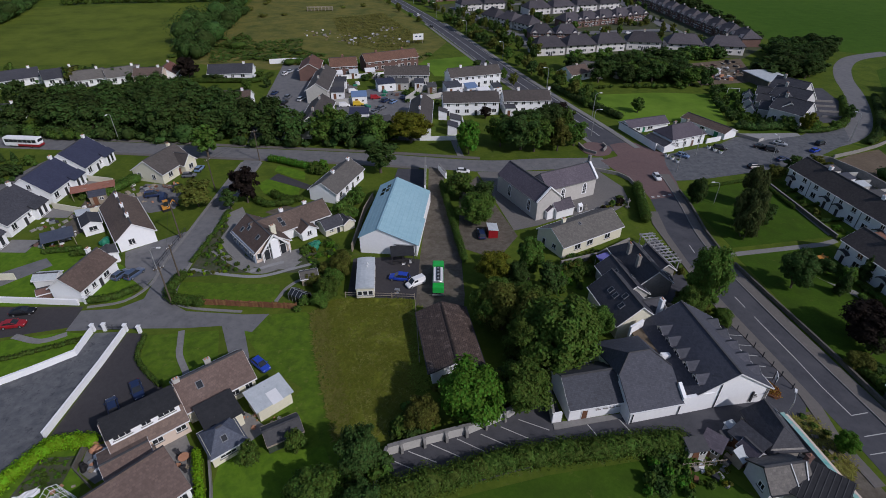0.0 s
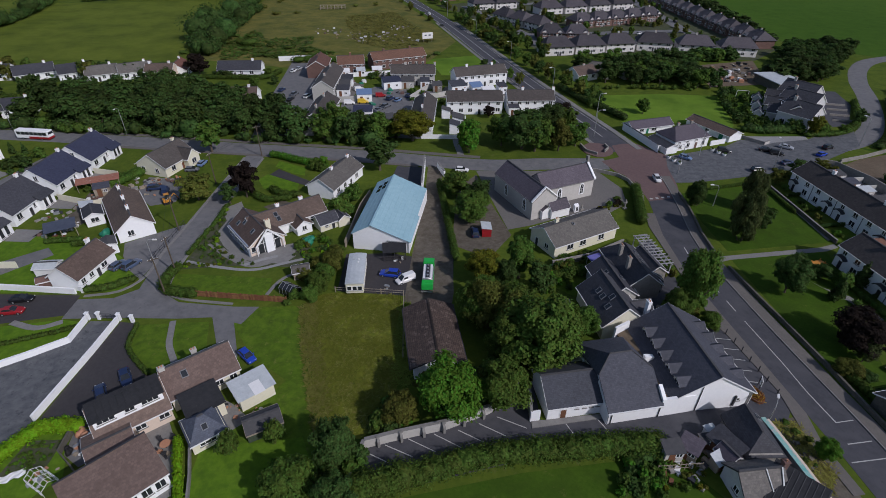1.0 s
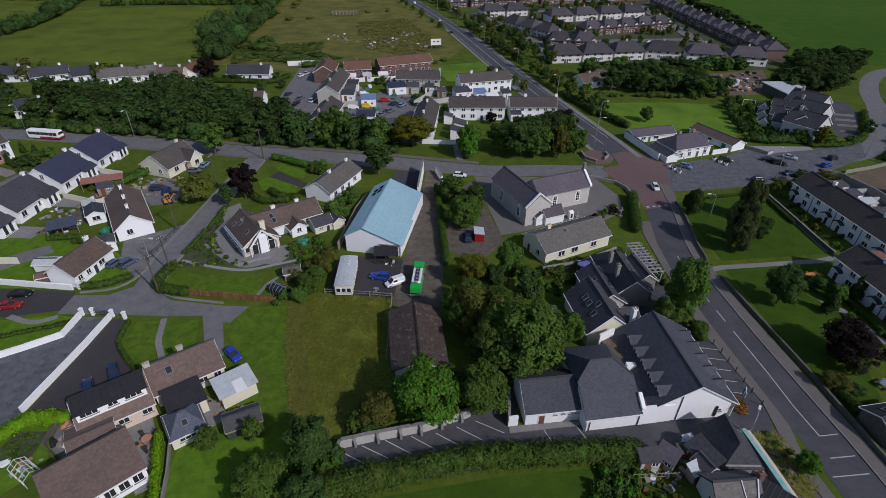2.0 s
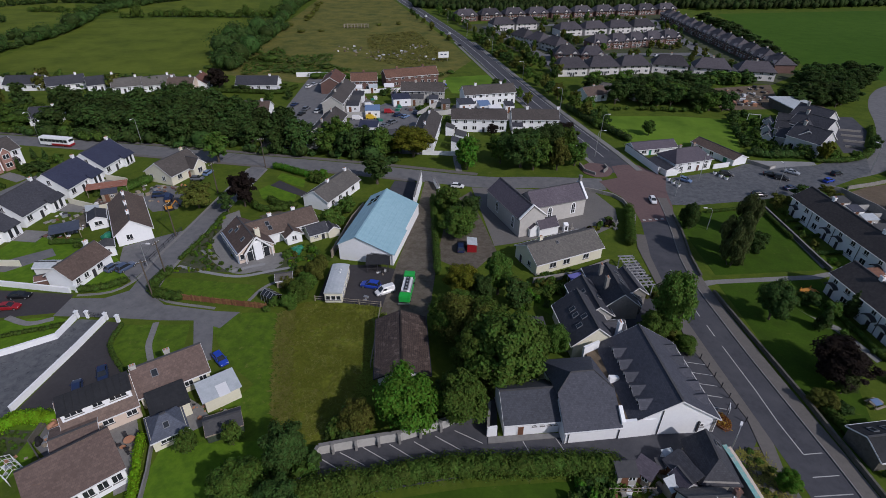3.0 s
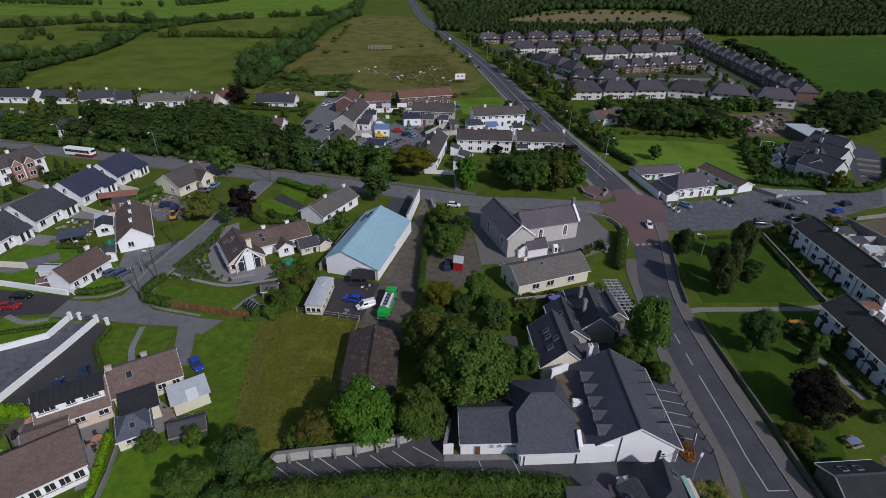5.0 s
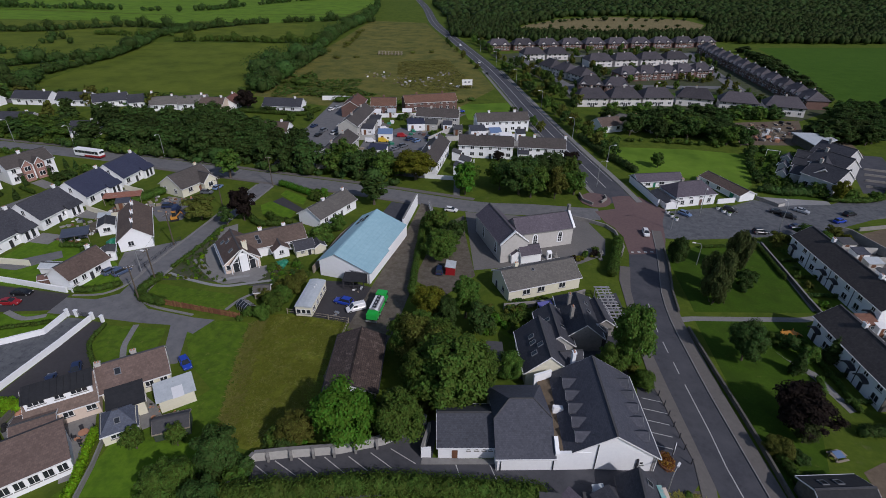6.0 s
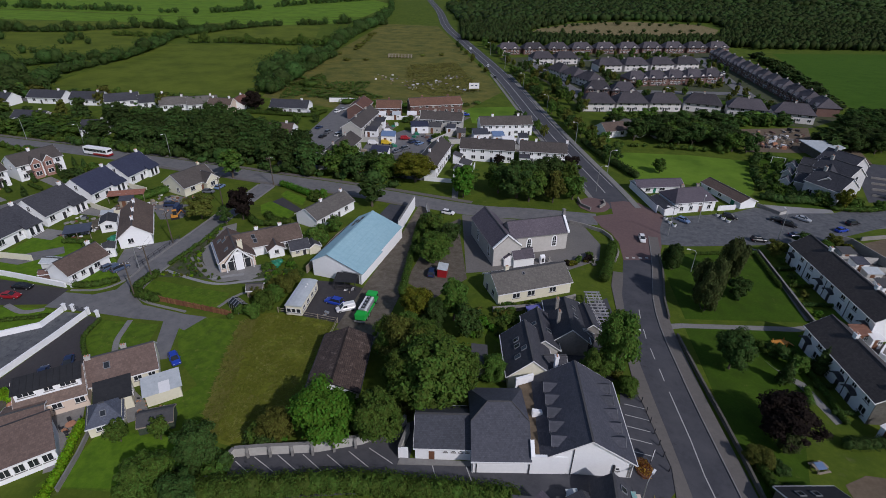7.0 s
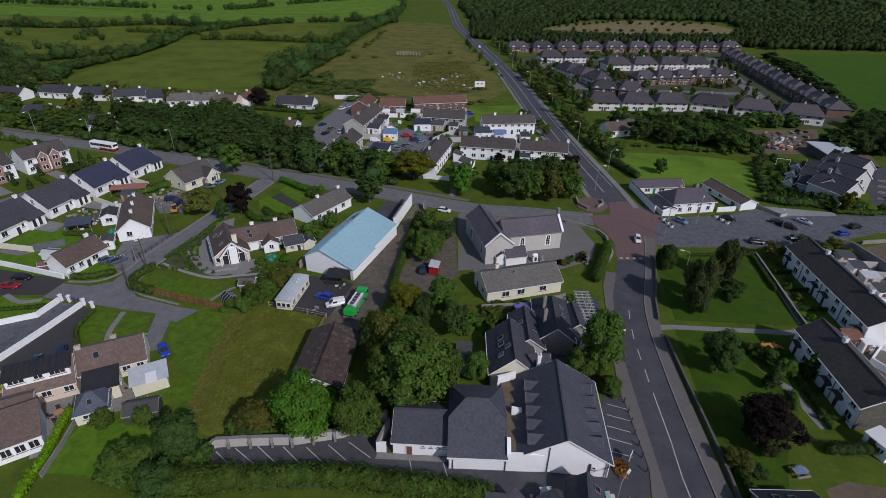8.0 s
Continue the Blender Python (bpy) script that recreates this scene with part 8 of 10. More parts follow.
    for xx in (-h * 0.62, h * 0.64):
        for s in (-1, 1):
            wv = attach("wheel", tyre, root, "", pose(xx, s * (hw - 0.09), 0.31))
            if not far:
                attach("rim", rim, wv)
    MESHES[key] = root
    return root


car(-24.5, 49.7, -40, "blue", "hatch", "bright blue hatchback beside a shed")
car(-39.2, 45.0, -52, "dark_blue", "saloon", "dark blue saloon in a tarmac yard")
car(-41.0, 42.4, 128, "dark_blue", "hatch", "dark blue hatchback behind a house")
car(-63.9, 57.1, 12, "red", "saloon", "dark red saloon in a parking yard")
car(-64.4, 60.0, 12, "black", "saloon", "black saloon in a parking yard")
car(-54.4, 69.7, 72, "slate_blue", "hatch", "slate-blue hatchback on a gravel forecourt")
car(-52.2, 70.0, 70, "slate_blue", "suv", "slate-blue estate car on a gravel forecourt")
car(-57.7, 111.4, 85, "pale_blue", "hatch", "pale blue hatchback beside a bungalow", True)
car(-58.6, 107.8, 10, "grey", "hatch", "grey hatchback beside a bungalow", True)
car(-62.3, 98.2, 20, "dark_blue", "suv", "dark estate car by a scrap heap", True)
car(-57.8, 101.2, 25, "black", "suv", "black estate car on rough ground", True)
car(-59.6, 97.0, 110, "dark_blue", "van", "dark blue van beside a bungalow", True)
car(-4.3, 68.5, 215, "white", "van", "white small van in the yard")
car(-7.1, 69.9, 172, "blue", "suv", "deep blue estate car in the yard")
car(7.5, 84.0, 95, "dark_blue", "suv", "dark blue estate car on a stony drive")
car(4.6, 111.6, -5, "white", "hatch", "white hatchback on the road", True)
car(49.6, 109.6, -88, "white", "hatch", "white hatchback driving through the junction")
car(60.3, 122.2, -40, "pale_blue", "hatch", "pale blue hatchback before the public house")
car(71.8, 127.2, -12, "black", "suv", "black estate car in the square")
car(83.0, 128.4, -20, "black", "saloon", "black saloon in the square")
car(84.8, 126.4, -20, "black", "suv", "black estate car in the square")
car(89.2, 130.6, -35, "silver", "saloon", "silver saloon in the square")
car(75.4, 115.9, 8, "black", "suv", "black estate car beside the park")
car(84.5, 120.6, 18, "dark_blue", "saloon", "dark blue saloon beside the park")
car(100.2, 131.2, 30, "black", "suv", "black estate car on the square")
car(96.0, 126.4, 30, "blue", "hatch", "blue hatchback at the corner", True)
for x, y, r_, c_, k_ in ((-31.2, 157.5, 10, "white", "van"), (-27.1, 158.8, 10, "yellow", "van"), (-19.4, 155.6, 60, "grey", "suv"), (-16.4, 161.5, 60, "pale_blue", "hatch"), (-19.0, 162.8, 60, "dark_blue", "suv"),
                         (-21.2, 152.0, 60, "grey", "saloon"), (-30.6, 171.6, 30, "white", "van"), (-58.6, 191.8, 75, "white", "hatch"), (-57.4, 195.0, 75, "silver", "hatch"), (-56.1, 169.2, 80, "dark_blue", "saloon"), (-50.6, 165.2, 80, "grey", "suv"),
                         (-50.4, 159.8, 80, "black", "saloon"), (-45.9, 163.2, 75, "white", "suv"), (-8.5, 201.8, 10, "blue", "hatch"), (-26.4, 150.6, 15, "white", "van"), (-13.5, 166.0, 70, "dark_blue", "hatch"), (-22.5, 165.5, 15, "red", "van"),
                         ):
    car(x, y, r_, c_, k_, far=True)
for x, y, r_, c_, k_ in ((-37.6, 369.0, 110, "white", "van"), (-16.4, 310.0, 108, "white", "hatch"), (-8.0, 279.0, 108, "black", "hatch"), (24.9, 283.0, 115, "white", "van"), (16.2, 304.0, 115, "grey", "hatch"), (77.6, 276.0, 15, "white", "hatch"),
                         (101.8, 384.0, 25, "silver", "hatch"), (70, 303, 20, "white", "hatch"), (84, 309, 20, "red", "hatch"), (56, 298, 20, "silver", "suv"), (115, 300, 95, "black", "suv"), (114, 330, 95, "white", "suv"), (113, 275, 95, "silver", "hatch"),
                         (117.6, 258, 95, "pale_blue", "hatch"), (34, 352, 25, "grey", "suv"), (62, 364, 25, "white", "hatch"), (90, 375, 25, "black", "hatch"), (47, 243, 5, "grey", "hatch"), (88, 268, 10, "white", "hatch")):
    car(x, y, r_, c_, k_, far=True)

# green tanker lorry
lorry = thing("tanker_lorry", -0.5, 68.9, 0.03, 91, "bright green tanker lorry with a steel tank", "lorry")
lorry.matrix_basis = lorry.matrix_basis @ IN_METRES
gp = paint("green", PAINTS["green"])
bm = bmesh.new()
box(bm, 2.75, 4.7, -1.2, 1.2, 0.7, 2.75)
bmesh.ops.bevel(bm, geom=list(bm.edges), offset=0.14, segments=2, affect="EDGES")
part("cab", bm, gp, lorry)
box_part("windscreen", lorry, 4.66, 4.74, -1.0, 1.0, 1.75, 2.5, M["glass"])
for s in (-1, 1):
    box_part("side_window", lorry, 3.5, 4.4, s * 1.2 - 0.03, s * 1.2 + 0.03, 1.75, 2.4, M["glass"])
box_part("chassis", lorry, -4.6, 4.5, -0.5, 0.5, 0.55, 0.8, M["black"])
bm = bmesh.new()
n_ = 16
ring = lambda x, k: [(x, 1.15 * k * math.cos(2 * math.pi * i / n_), 1.85 + 0.85 * k * math.sin(2 * math.pi * i / n_)) for i in range(n_)]
loft(bm, [ring(-2.7, 0.8), ring(-2.5, 1.0), ring(2.3, 1.0), ring(2.5, 0.8)])
part("tank", bm, M["steel"], lorry, "polished steel tank")
for y in (-0.75, 0.75):
    box_part("side_panel", lorry, -2.6, 2.4, y - 0.22, y + 0.22, 2.50, 2.60, M["pvc"])
box_part("walkway", lorry, -2.4, 2.3, -0.36, 0.36, 2.72, 2.78, M["dark_trim"])
for x in (-1.8, -0.6, 0.6, 1.8):
    bm = bmesh.new()
    tube(bm, (x, 0, 2.78), (x, 0, 2.92), 0.22, sides=10)
    part("manhole_lid", bm, M["steel"], lorry)
bm = bmesh.new()
box(bm, -4.5, -2.75, -1.2, 1.2, 0.85, 2.3)
bmesh.ops.bevel(bm, geom=list(bm.edges), offset=0.1, segments=2, affect="EDGES")
part("rear_locker", bm, gp, lorry)
for k in range(4):
    box_part("locker_rib", lorry, -4.3 + k * 0.42, -4.22 + k * 0.42, -1.1, 1.1, 2.3, 2.42, gp)
box_part("bumper", lorry, -4.75, -4.55, -1.2, 1.2, 0.45, 0.75, M["steel"])
box_part("mudguard", lorry, -3.9, 2.2, -1.22, 1.22, 0.82, 0.98, gp)
tyre, rim = wheel_meshes(0.5, 0.32)
for xx in (3.6, -1.6, -2.9):
    for s in (-1, 1):
        attach("rim", rim, attach("wheel", tyre, lorry, "", pose(xx, s * 1.02, 0.5)))

# coach on the west road
coach = thing("coach", -108.0, 124.4, 0.03, 176, "white and red single-deck coach on the road", "coach")
coach.matrix_basis = coach.matrix_basis @ IN_METRES
bm = bmesh.new()
box(bm, -6.0, 6.0, -1.25, 1.25, 0.4, 3.2)
bmesh.ops.bevel(bm, geom=list(bm.edges), offset=0.16, segments=2, affect="EDGES")
part("body", bm, M["white"], coach)
box_part("lower_panel", coach, -6.01, 1.2, -1.27, 1.27, 0.45, 1.15, paint("red", PAINTS["red"]), "red lower panels")
for s in (-1, 1):
    for k in range(7):
        box_part("side_window", coach, -5.4 + k * 1.55, -4.0 + k * 1.55, s * 1.25 - 0.03, s * 1.25 + 0.03, 1.7, 2.7, M["glass"])
box_part("windscreen", coach, 5.96, 6.04, -1.1, 1.1, 1.3, 2.8, M["glass"])
box_part("rear_window", coach, -6.04, -5.96, -1.0, 1.0, 2.0, 2.8, M["glass"])
for xx in (3.6, -3.2):
    for s in (-1, 1):
        attach("rim", rim, attach("wheel", tyre, coach, "", pose(xx, s * 1.08, 0.5)))

# ---- poles, lamps and wires ----
def street_lamp(x, y, rz, h=7.5, label="grey steel street lamp with curved arm"):
    key = ("lamp", h)
    if key in MESHES:
        return copy_thing(MESHES[key], pose(x, y, 0, 0, 0, rz))
    root = thing("street_lamp", x, y, 0, rz, label, "street lamp", "street lamps")
    bm = bmesh.new()
    tube(bm, (0, 0, 0), (0, 0, h - 0.6), 0.10, 0.06)
    part("column", bm, M["steel"], root)
    bm = bmesh.new()
    tube(bm, (0, 0, h - 0.6), (0.35, 0, h - 0.1), 0.05, 0.05, 6)
    tube(bm, (0.35, 0, h - 0.1), (1.3, 0, h), 0.05, 0.04, 6)
    part("arm", bm, M["steel"], root)
    bm = bmesh.new()
    box(bm, 1.2, 1.9, -0.13, 0.13, h - 0.08, h + 0.08)
    part("lantern", bm, M["pvc"], root)
    MESHES[key] = root
    return root


for x, y, r_, h_ in ((43.2, 42.0, 60, 3.8), (42.2, 66.5, 0, 6.5), (55.6, 113.4, 200, 7.5), (79.7, 117.4, 100, 7.5), (40.2, 135.5, 0, 7.5), (34.3, 176.6, 190, 7.5), (63.8, 122.9, 260, 7.5), (22.5, 214.0, 195, 7.5),
                     (9.0, 256.0, 195, 7.5), (-6.0, 305.0, 195, 7.5), (-21.0, 350.0, 195, 7.5), (-118.5, 129.9, 270, 7.5), (-142.0, 130.8, 270, 7.5), (-86, 128.6, 270, 7.5), (110.4, 134.5, 120, 7.5), (58.0, 98.0, 180, 5.0), (43.6, 149.6, 10, 7.5), (-48.9, 71.2, 0, 5.0)):
    street_lamp(x, y, r_, h_)


def pole(x, y, h, rz=0):
    root = thing("telegraph_pole", x, y, 0, rz, "weathered wooden telegraph pole with crossarm", "pole", "telegraph poles")
    bm = bmesh.new()
    tube(bm, (0, 0, 0), (0, 0, h), 0.14, 0.09)
    part("post", bm, M["bark"], root)
    box_part("crossarm", root, -0.8, 0.8, -0.05, 0.05, h - 0.5, h - 0.38, M["bark"])
    for k in (-0.7, -0.25, 0.25, 0.7):
        bm = bmesh.new()
        tube(bm, (k, 0, h - 0.38), (k, 0, h - 0.24), 0.04, sides=6)
        part("insulator", bm, M["pvc"], root)


POLES = [(-45.2, 117.0, 8.0, 30), (-50.4, 101.6, 7.5, 70), (-49.6, 82.0, 7.5, 80), (-43.6, 68.4, 7.5, 80), (-42.6, 62.6, 7.5, 40)]
for q in POLES:
    pole(*q)


def cable(points, r=0.014):
    """One continuous square-section wire through a line of places."""
    bm = bmesh.new()
    loft(bm, [[(x - r, y, z), (x, y, z + r), (x + r, y, z), (x, y, z - r)] for x, y, z in points])
    return bm


for (x0, y0, h0, _), (x1, y1, h1, _) in zip(POLES, POLES[1:]):
    for o in (-0.5, 0.5):
        pts = [(x0 + (x1 - x0) * t / 10 + o, y0 + (y1 - y0) * t / 10, h0 - 0.25 + (h1 - h0) * t / 10 - 1.9 * t / 10 * (1 - t / 10)) for t in range(11)]
        solid("overhead_wire", cable(pts), M["black"], "thin black overhead wire between poles", "wire", "", "overhead wires")

for i, (x, y) in enumerate(((44.7, 58.2), (45.2, 56.4), (45.5, 54.6), (45.8, 52.7), (46.2, 50.9), (46.5, 49.1), (46.9, 47.0))):
    b = thing("bollard", x, y, 0.1, 0, "short dark metal bollard on a pavement", "bollard", "bollards")
    bm = bmesh.new()
    tube(bm, (0, 0, 0), (0, 0, 0.85), 0.08, 0.07)
    part("shaft", bm, M["dark_trim"], b)
    bm = bmesh.new()
    tube(bm, (0, 0, 0.85), (0, 0, 0.98), 0.1, 0.05)
    part("cap", bm, M["dark_trim"], b)


def shrub_bed(name, pts, n, h, leafs, label, seed, wmul=1.0, detail=0):
    """Shrubs strewn over a plot; thick planting is one mass."""
    rng = random.Random(seed)
    rows = []
    for k in range(n):
        while True:
            p = (rng.uniform(min(q[0] for q in pts), max(q[0] for q in pts)), rng.uniform(min(q[1] for q in pts), max(q[1] for q in pts)))
            if inside(p, pts):
                break
        hh = h * rng.uniform(0.5, 1.4)
        rows.append((p[0], p[1], hh, hh * rng.uniform(1.0, 1.7) * wmul, rng.choice(leafs)))
    if n > 24 and detail == 0:
        return grove(rows, "thick mixed green planting " + label, "planting", "planting", "shrub")
    for x, y, hh, w, leaf in rows:
        tree(x, y, hh, w, leaf, "shrub", detail, "shrub", label)


patch("garden_beds", [(-43.6, 69.6), (-36, 71.0), (-24, 71.5), (-22, 76.5), (-25, 80.5), (-27.6, 74.6), (-35, 73.6), (-40.8, 79.4), (-41.4, 86.5), (-43.8, 92)], 0.016, M["plots"], "planted garden beds round a cottage", "garden bed")
patch("cottage_paving", [(-42.0, 81.2), (-41.8, 86.0), (-40.4, 86.8), (-36.2, 80.4), (-35.6, 76.4), (-32.6, 74.4), (-28, 78), (-26.4, 78.8), (-24.8, 74.8), (-26.2, 72.2), (-30.4, 72.4), (-34.8, 73.2), (-38.8, 77.0)], 0.028, M["concrete"], "pale paving round a cottage", "patio")
shrub_bed("bed", [(-43.4, 70), (-36, 71.4), (-30, 71.2), (-30.5, 72.0), (-35.4, 73.0), (-40.8, 78.6), (-42.2, 86), (-43.6, 91)], 105, 0.5, ("hedge", "mid", "lime", "olive", "birch", "bright", "dark"), "in a garden bed", 41)
shrub_bed("bed", [(-25.6, 73.2), (-21, 72.5), (-19, 79), (-23, 81), (-25.8, 79)], 44, 0.6, ("hedge", "mid", "lime", "olive", "birch", "dark"), "in a garden bed", 141)
shrub_bed("bed", [(-26, 77), (-20, 74), (-19, 80), (-24, 82)], 14, 1.0, ("hedge", "mid", "olive", "bright"), "in a garden bed", 42)
shrub_bed("bed", [(17.5, 66), (24, 68), (27, 73), (20, 72)], 16, 1.4, ("mid", "dark", "bright", "hedge"), "in a back garden", 43)
shrub_bed("bed", [(33, 93.5), (37.5, 95), (40, 99), (37, 99)], 12, 1.1, ("dark", "mid", "purple", "hedge", "yellow"), "in a churchyard", 44)
shrub_bed("bed", [(25.8, 38.6), (29.6, 38.9), (29.4, 36.2), (28.2, 34.4), (27.6, 31.6), (22.5, 31.2)], 60, 1.1, ("mid", "hedge", "mid", "dark", "bright"), "overgrowing a cottage garden", 145)
shrub_bed("bed", [(27.5, 34.6), (33, 36.0), (33, 33), (28, 32.5)], 18, 0.7, ("mid", "hedge", "olive", "yellow"), "in a cottage garden", 45, 0.8)
patch("waste_ground", [(42.4, 42.2), (47.4, 43.4), (48.4, 40), (49.2, 33), (50, 28), (44.8, 28), (43.6, 33.2), (42.2, 37)], 0.02, M["lane"], "stony overgrown waste ground beside a street", "ground")
shrub_bed("bed", [(42.4, 39.5), (44, 42.2), (46.6, 42.8), (47.4, 40), (45.5, 34), (44.2, 33)], 14, 0.5, ("olive", "mid", "hedge", "yellow", "birch"), "on waste ground", 46, 1.6)
shrub_bed("bed", [(-22.5, 60.6), (-16, 74), (-17.5, 78), (-22.5, 68)], 20, 1.6, ("olive", "mid", "hedge"), "beside a yard", 47, detail=2)
shrub_bed("bed", [(-6, 37.4), (2, 40.4), (8, 43.2), (12, 47), (6, 49), (-3, 42)], 26, 2.4, ("olive", "mid", "dark", "bright"), "beneath trees", 48, detail=1)
shrub_bed("bed", [(-12, 29), (-3, 31), (-6, 37), (-11, 36)], 10, 2.0, ("dark", "mid"), "beneath trees", 49, detail=1)
shrub_bed("bed", [(-79, 105), (-70, 103), (-70, 96), (-79, 94)], 8, 1.3, ("mid", "hedge"), "in a back garden", 50)
shrub_bed("bed", [(-32.4, 111.6), (-28.6, 113), (-28.0, 110.2), (-31.0, 108.8)], 10, 1.8, ("mid", "hedge", "bright"), "in a front garden", 51)
shrub_bed("bed", [(76, 104), (78, 88), (80, 84), (76.5, 85)], 10, 0.9, ("mid", "hedge", "dark"), "in a terrace garden", 52)
shrub_bed("bed", [(-100, 100), (-92, 112), (-92, 118), (-104, 110)], 12, 2.2, ("dark", "mid"), "in a front garden", 53)
shrub_bed("bed", [(95, 142), (104, 141), (112, 148), (100, 146)], 14, 2.4, ("dark", "mid", "hedge"), "beside a guest house", 54)
shrub_bed("bed", [(88, 150), (96, 148), (96, 172), (90, 176)], 16, 1.8, ("dark", "mid", "hedge"), "behind a guest house", 55)
shrub_bed("bed", [(60, 37), (64, 46), (58.5, 52), (57.6, 40)], 10, 1.8, ("dark", "mid", "purple"), "by a park wall", 56, detail=2)
shrub_bed("bed", [(-20, 170), (-4, 170), (0, 160), (-14, 160)], 8, 1.6, ("mid", "dark"), "in a back yard", 57)
GR = random.Random(900)
grove([(GR.uniform(10, 118), GR.uniform(238, 392), GR.uniform(2.0, 4.8), GR.uniform(2.2, 4.2), GR.choice(("mid", "dark", "olive"))) for k in range(190)], "small green garden trees of a housing estate")

# ---- loose garden and yard things ----
PATHS = []


def slab_path(pts, w, mat, label):
    bm = bmesh.new()
    ln = smooth_line(pts, 1.0)
    PATHS.append(label)
    ribbon(bm, offset_line(ln, w / 2), offset_line(ln, -w / 2), 0, 0.035 + 0.005 * len(PATHS))
    return solid("garden_walk", bm, mat, label, "path", "structure")


slab_path([(-41.6, 78.0), (-36.5, 74.0), (-31.5, 71.6), (-27.5, 74.2), (-25.0, 78.0)], 1.5, M["concrete"], "pale concrete garden path")
slab_path([(-43.5, 72.0), (-37, 70.6), (-31, 70.2), (-26, 72.5), (-23.0, 74.0)], 0.7, M["gravel"], "narrow pale gravel garden path")
slab_path([(-33, 71.5), (-30, 73.5), (-28, 74.5)], 0.8, M["gravel"], "narrow pale gravel garden path")
slab_path([(-26.4, 63.6), (-25.6, 67.0), (-24.0, 69.2), (-21.8, 70.2)], 0.6, M["concrete"], "curved concrete garden edging")
slab_path([(-38.5, 56.6), (-37.4, 53.5), (-36.6, 51.5), (-34.2, 48.2)], 0.9, M["concrete"], "concrete path across a lawn")
slab_path([(-62.5, 55.0), (-58, 54.0), (-55.0, 55.6)], 1.0, M["concrete"], "concrete path across a lawn")
patch("patio", [(-31.6, 40.4), (-29.0, 37.0), (-27.6, 34.4), (-25.6, 29.4), (-26.6, 28.6), (-29.6, 32.4), (-33.2, 35.4)], 0.03, M["concrete"], "paved back yard", "patio")
patch("patio", [(-25.8, 42.8), (-23.6, 41.8), (-20.6, 39.6), (-22.5, 37.6), (-26.0, 40.5)], 0.03, M["concrete"], "paved back yard", "patio")
patch("patio", [(-41.0, 36.8), (-38.5, 37.5), (-35.5, 34.4), (-37.6, 32.2), (-40.2, 33.6)], 0.03, M["asphalt_pale"], "dark concrete back yard", "patio")
patch("vegetable_bed", [(-45.5, 35.2), (-41.5, 35.6), (-41.2, 32.0), (-45.8, 30.4)], 0.05, M["plots"], "dug vegetable bed", "garden bed")
shrub_bed("bed", [(-45.2, 35.0), (-41.7, 35.4), (-41.4, 32.2), (-45.4, 30.8)], 60, 0.3, ("hedge", "mid", "bright"), "in a vegetable bed", 60)
patch("scrap_yard", [(-76, 96), (-70, 94), (-66, 91), (-70, 82), (-76, 78), (-74, 88)], 0.02, M["lane"], "rough stony yard with scrap", "yard")
patch("scrap_yard", [(-67, 104), (-58, 103.5), (-55.5, 93), (-60, 91), (-66, 96)], 0.02, M["asphalt_pale"], "rough grey yard with vehicles", "yard")
patch("front_drive", [(-40, 107.0), (-30.0, 102.0), (-28.8, 103.6), (-38.8, 110.0)], 0.03, M["tarmac"], "dark tarmac drive to a bungalow", "driveway")
patch("cottage_drive", [(-44.5, 90.5), (-40.0, 83.0), (-36.5, 84.8), (-41.8, 94.0)], 0.03, M["concrete"], "pale concrete drive beside a cottage", "driveway")
patch("cottage_yard", [(-36.5, 92.0), (-30.5, 88.5), (-27.5, 92.0), (-33, 95.0)], 0.025, M["lane"], "earth yard behind a cottage", "yard")

house("garden_shed", -67.6, 84.6, 128, 4.4, 3.2, 2.2, 2.9, W_, R["slate_dark"], "small white outbuilding with dark roof", [("L", 0, 0.9, 1.4, 0.9), ("B", 0, 0.9, 1.2, 0.9)], category="shed", oh=0.15)
house("garden_shed", -58.6, 74.6, 128, 3.0, 2.4, 2.0, 2.4, W_, R["felt"], "small white outhouse with felt roof", [("L", 0, 0.9, 0.8, 0.8)], category="shed", oh=0.1)
house("garden_shed", -64.9, 67.4, 8, 3.4, 2.4, 1.8, 2.3, M["pvc"], M["tin_sheet"], "white garden shed with pale sheet roof on a lawn", category="shed", oh=0.1)
house("garden_shed", -63.4, 64.4, 30, 2.2, 1.8, 1.2, 1.7, M["brick"], M["brick"], "small red garden store", category="shed", oh=0.1)
sc = thing("open_shelter", -70.4, 79.0, 0, 35, "open shelter with a dark sheet roof", "shelter")
part("roof", plate([(-2.6, -1.8, 2.1), (2.6, -1.8, 2.1), (2.6, 1.8, 2.5), (-2.6, 1.8, 2.5)], 0.06), material("dark_blue_sheet", (0.05, 0.06, 0.09), (0.09, 0.10, 0.13), 0.4, 0.6, 2.0, 0.05), sc)
for x in (-2.4, 0, 2.4):
    for y, z in ((-1.6, 2.1), (1.6, 2.44)):
        box_part("post", sc, x - 0.05, x + 0.05, y - 0.05, y + 0.05, 0, z, M["wood_pale"])
barn = thing("open_shelter", -75.0, 98.4, 0, 28, "long rusty red sheet-roofed lean-to", "shelter")
rusty = material("rusty_sheet", (0.24, 0.09, 0.06), (0.34, 0.16, 0.11), 0.7, 0.6, 2.5, 0.1, (0.40, 0.38, 0.36), 0.58)
part("roof", plate([(-4.2, -1.3, 1.9), (4.2, -1.3, 1.9), (4.2, 1.3, 2.3), (-4.2, 1.3, 2.3)], 0.06), rusty, barn)
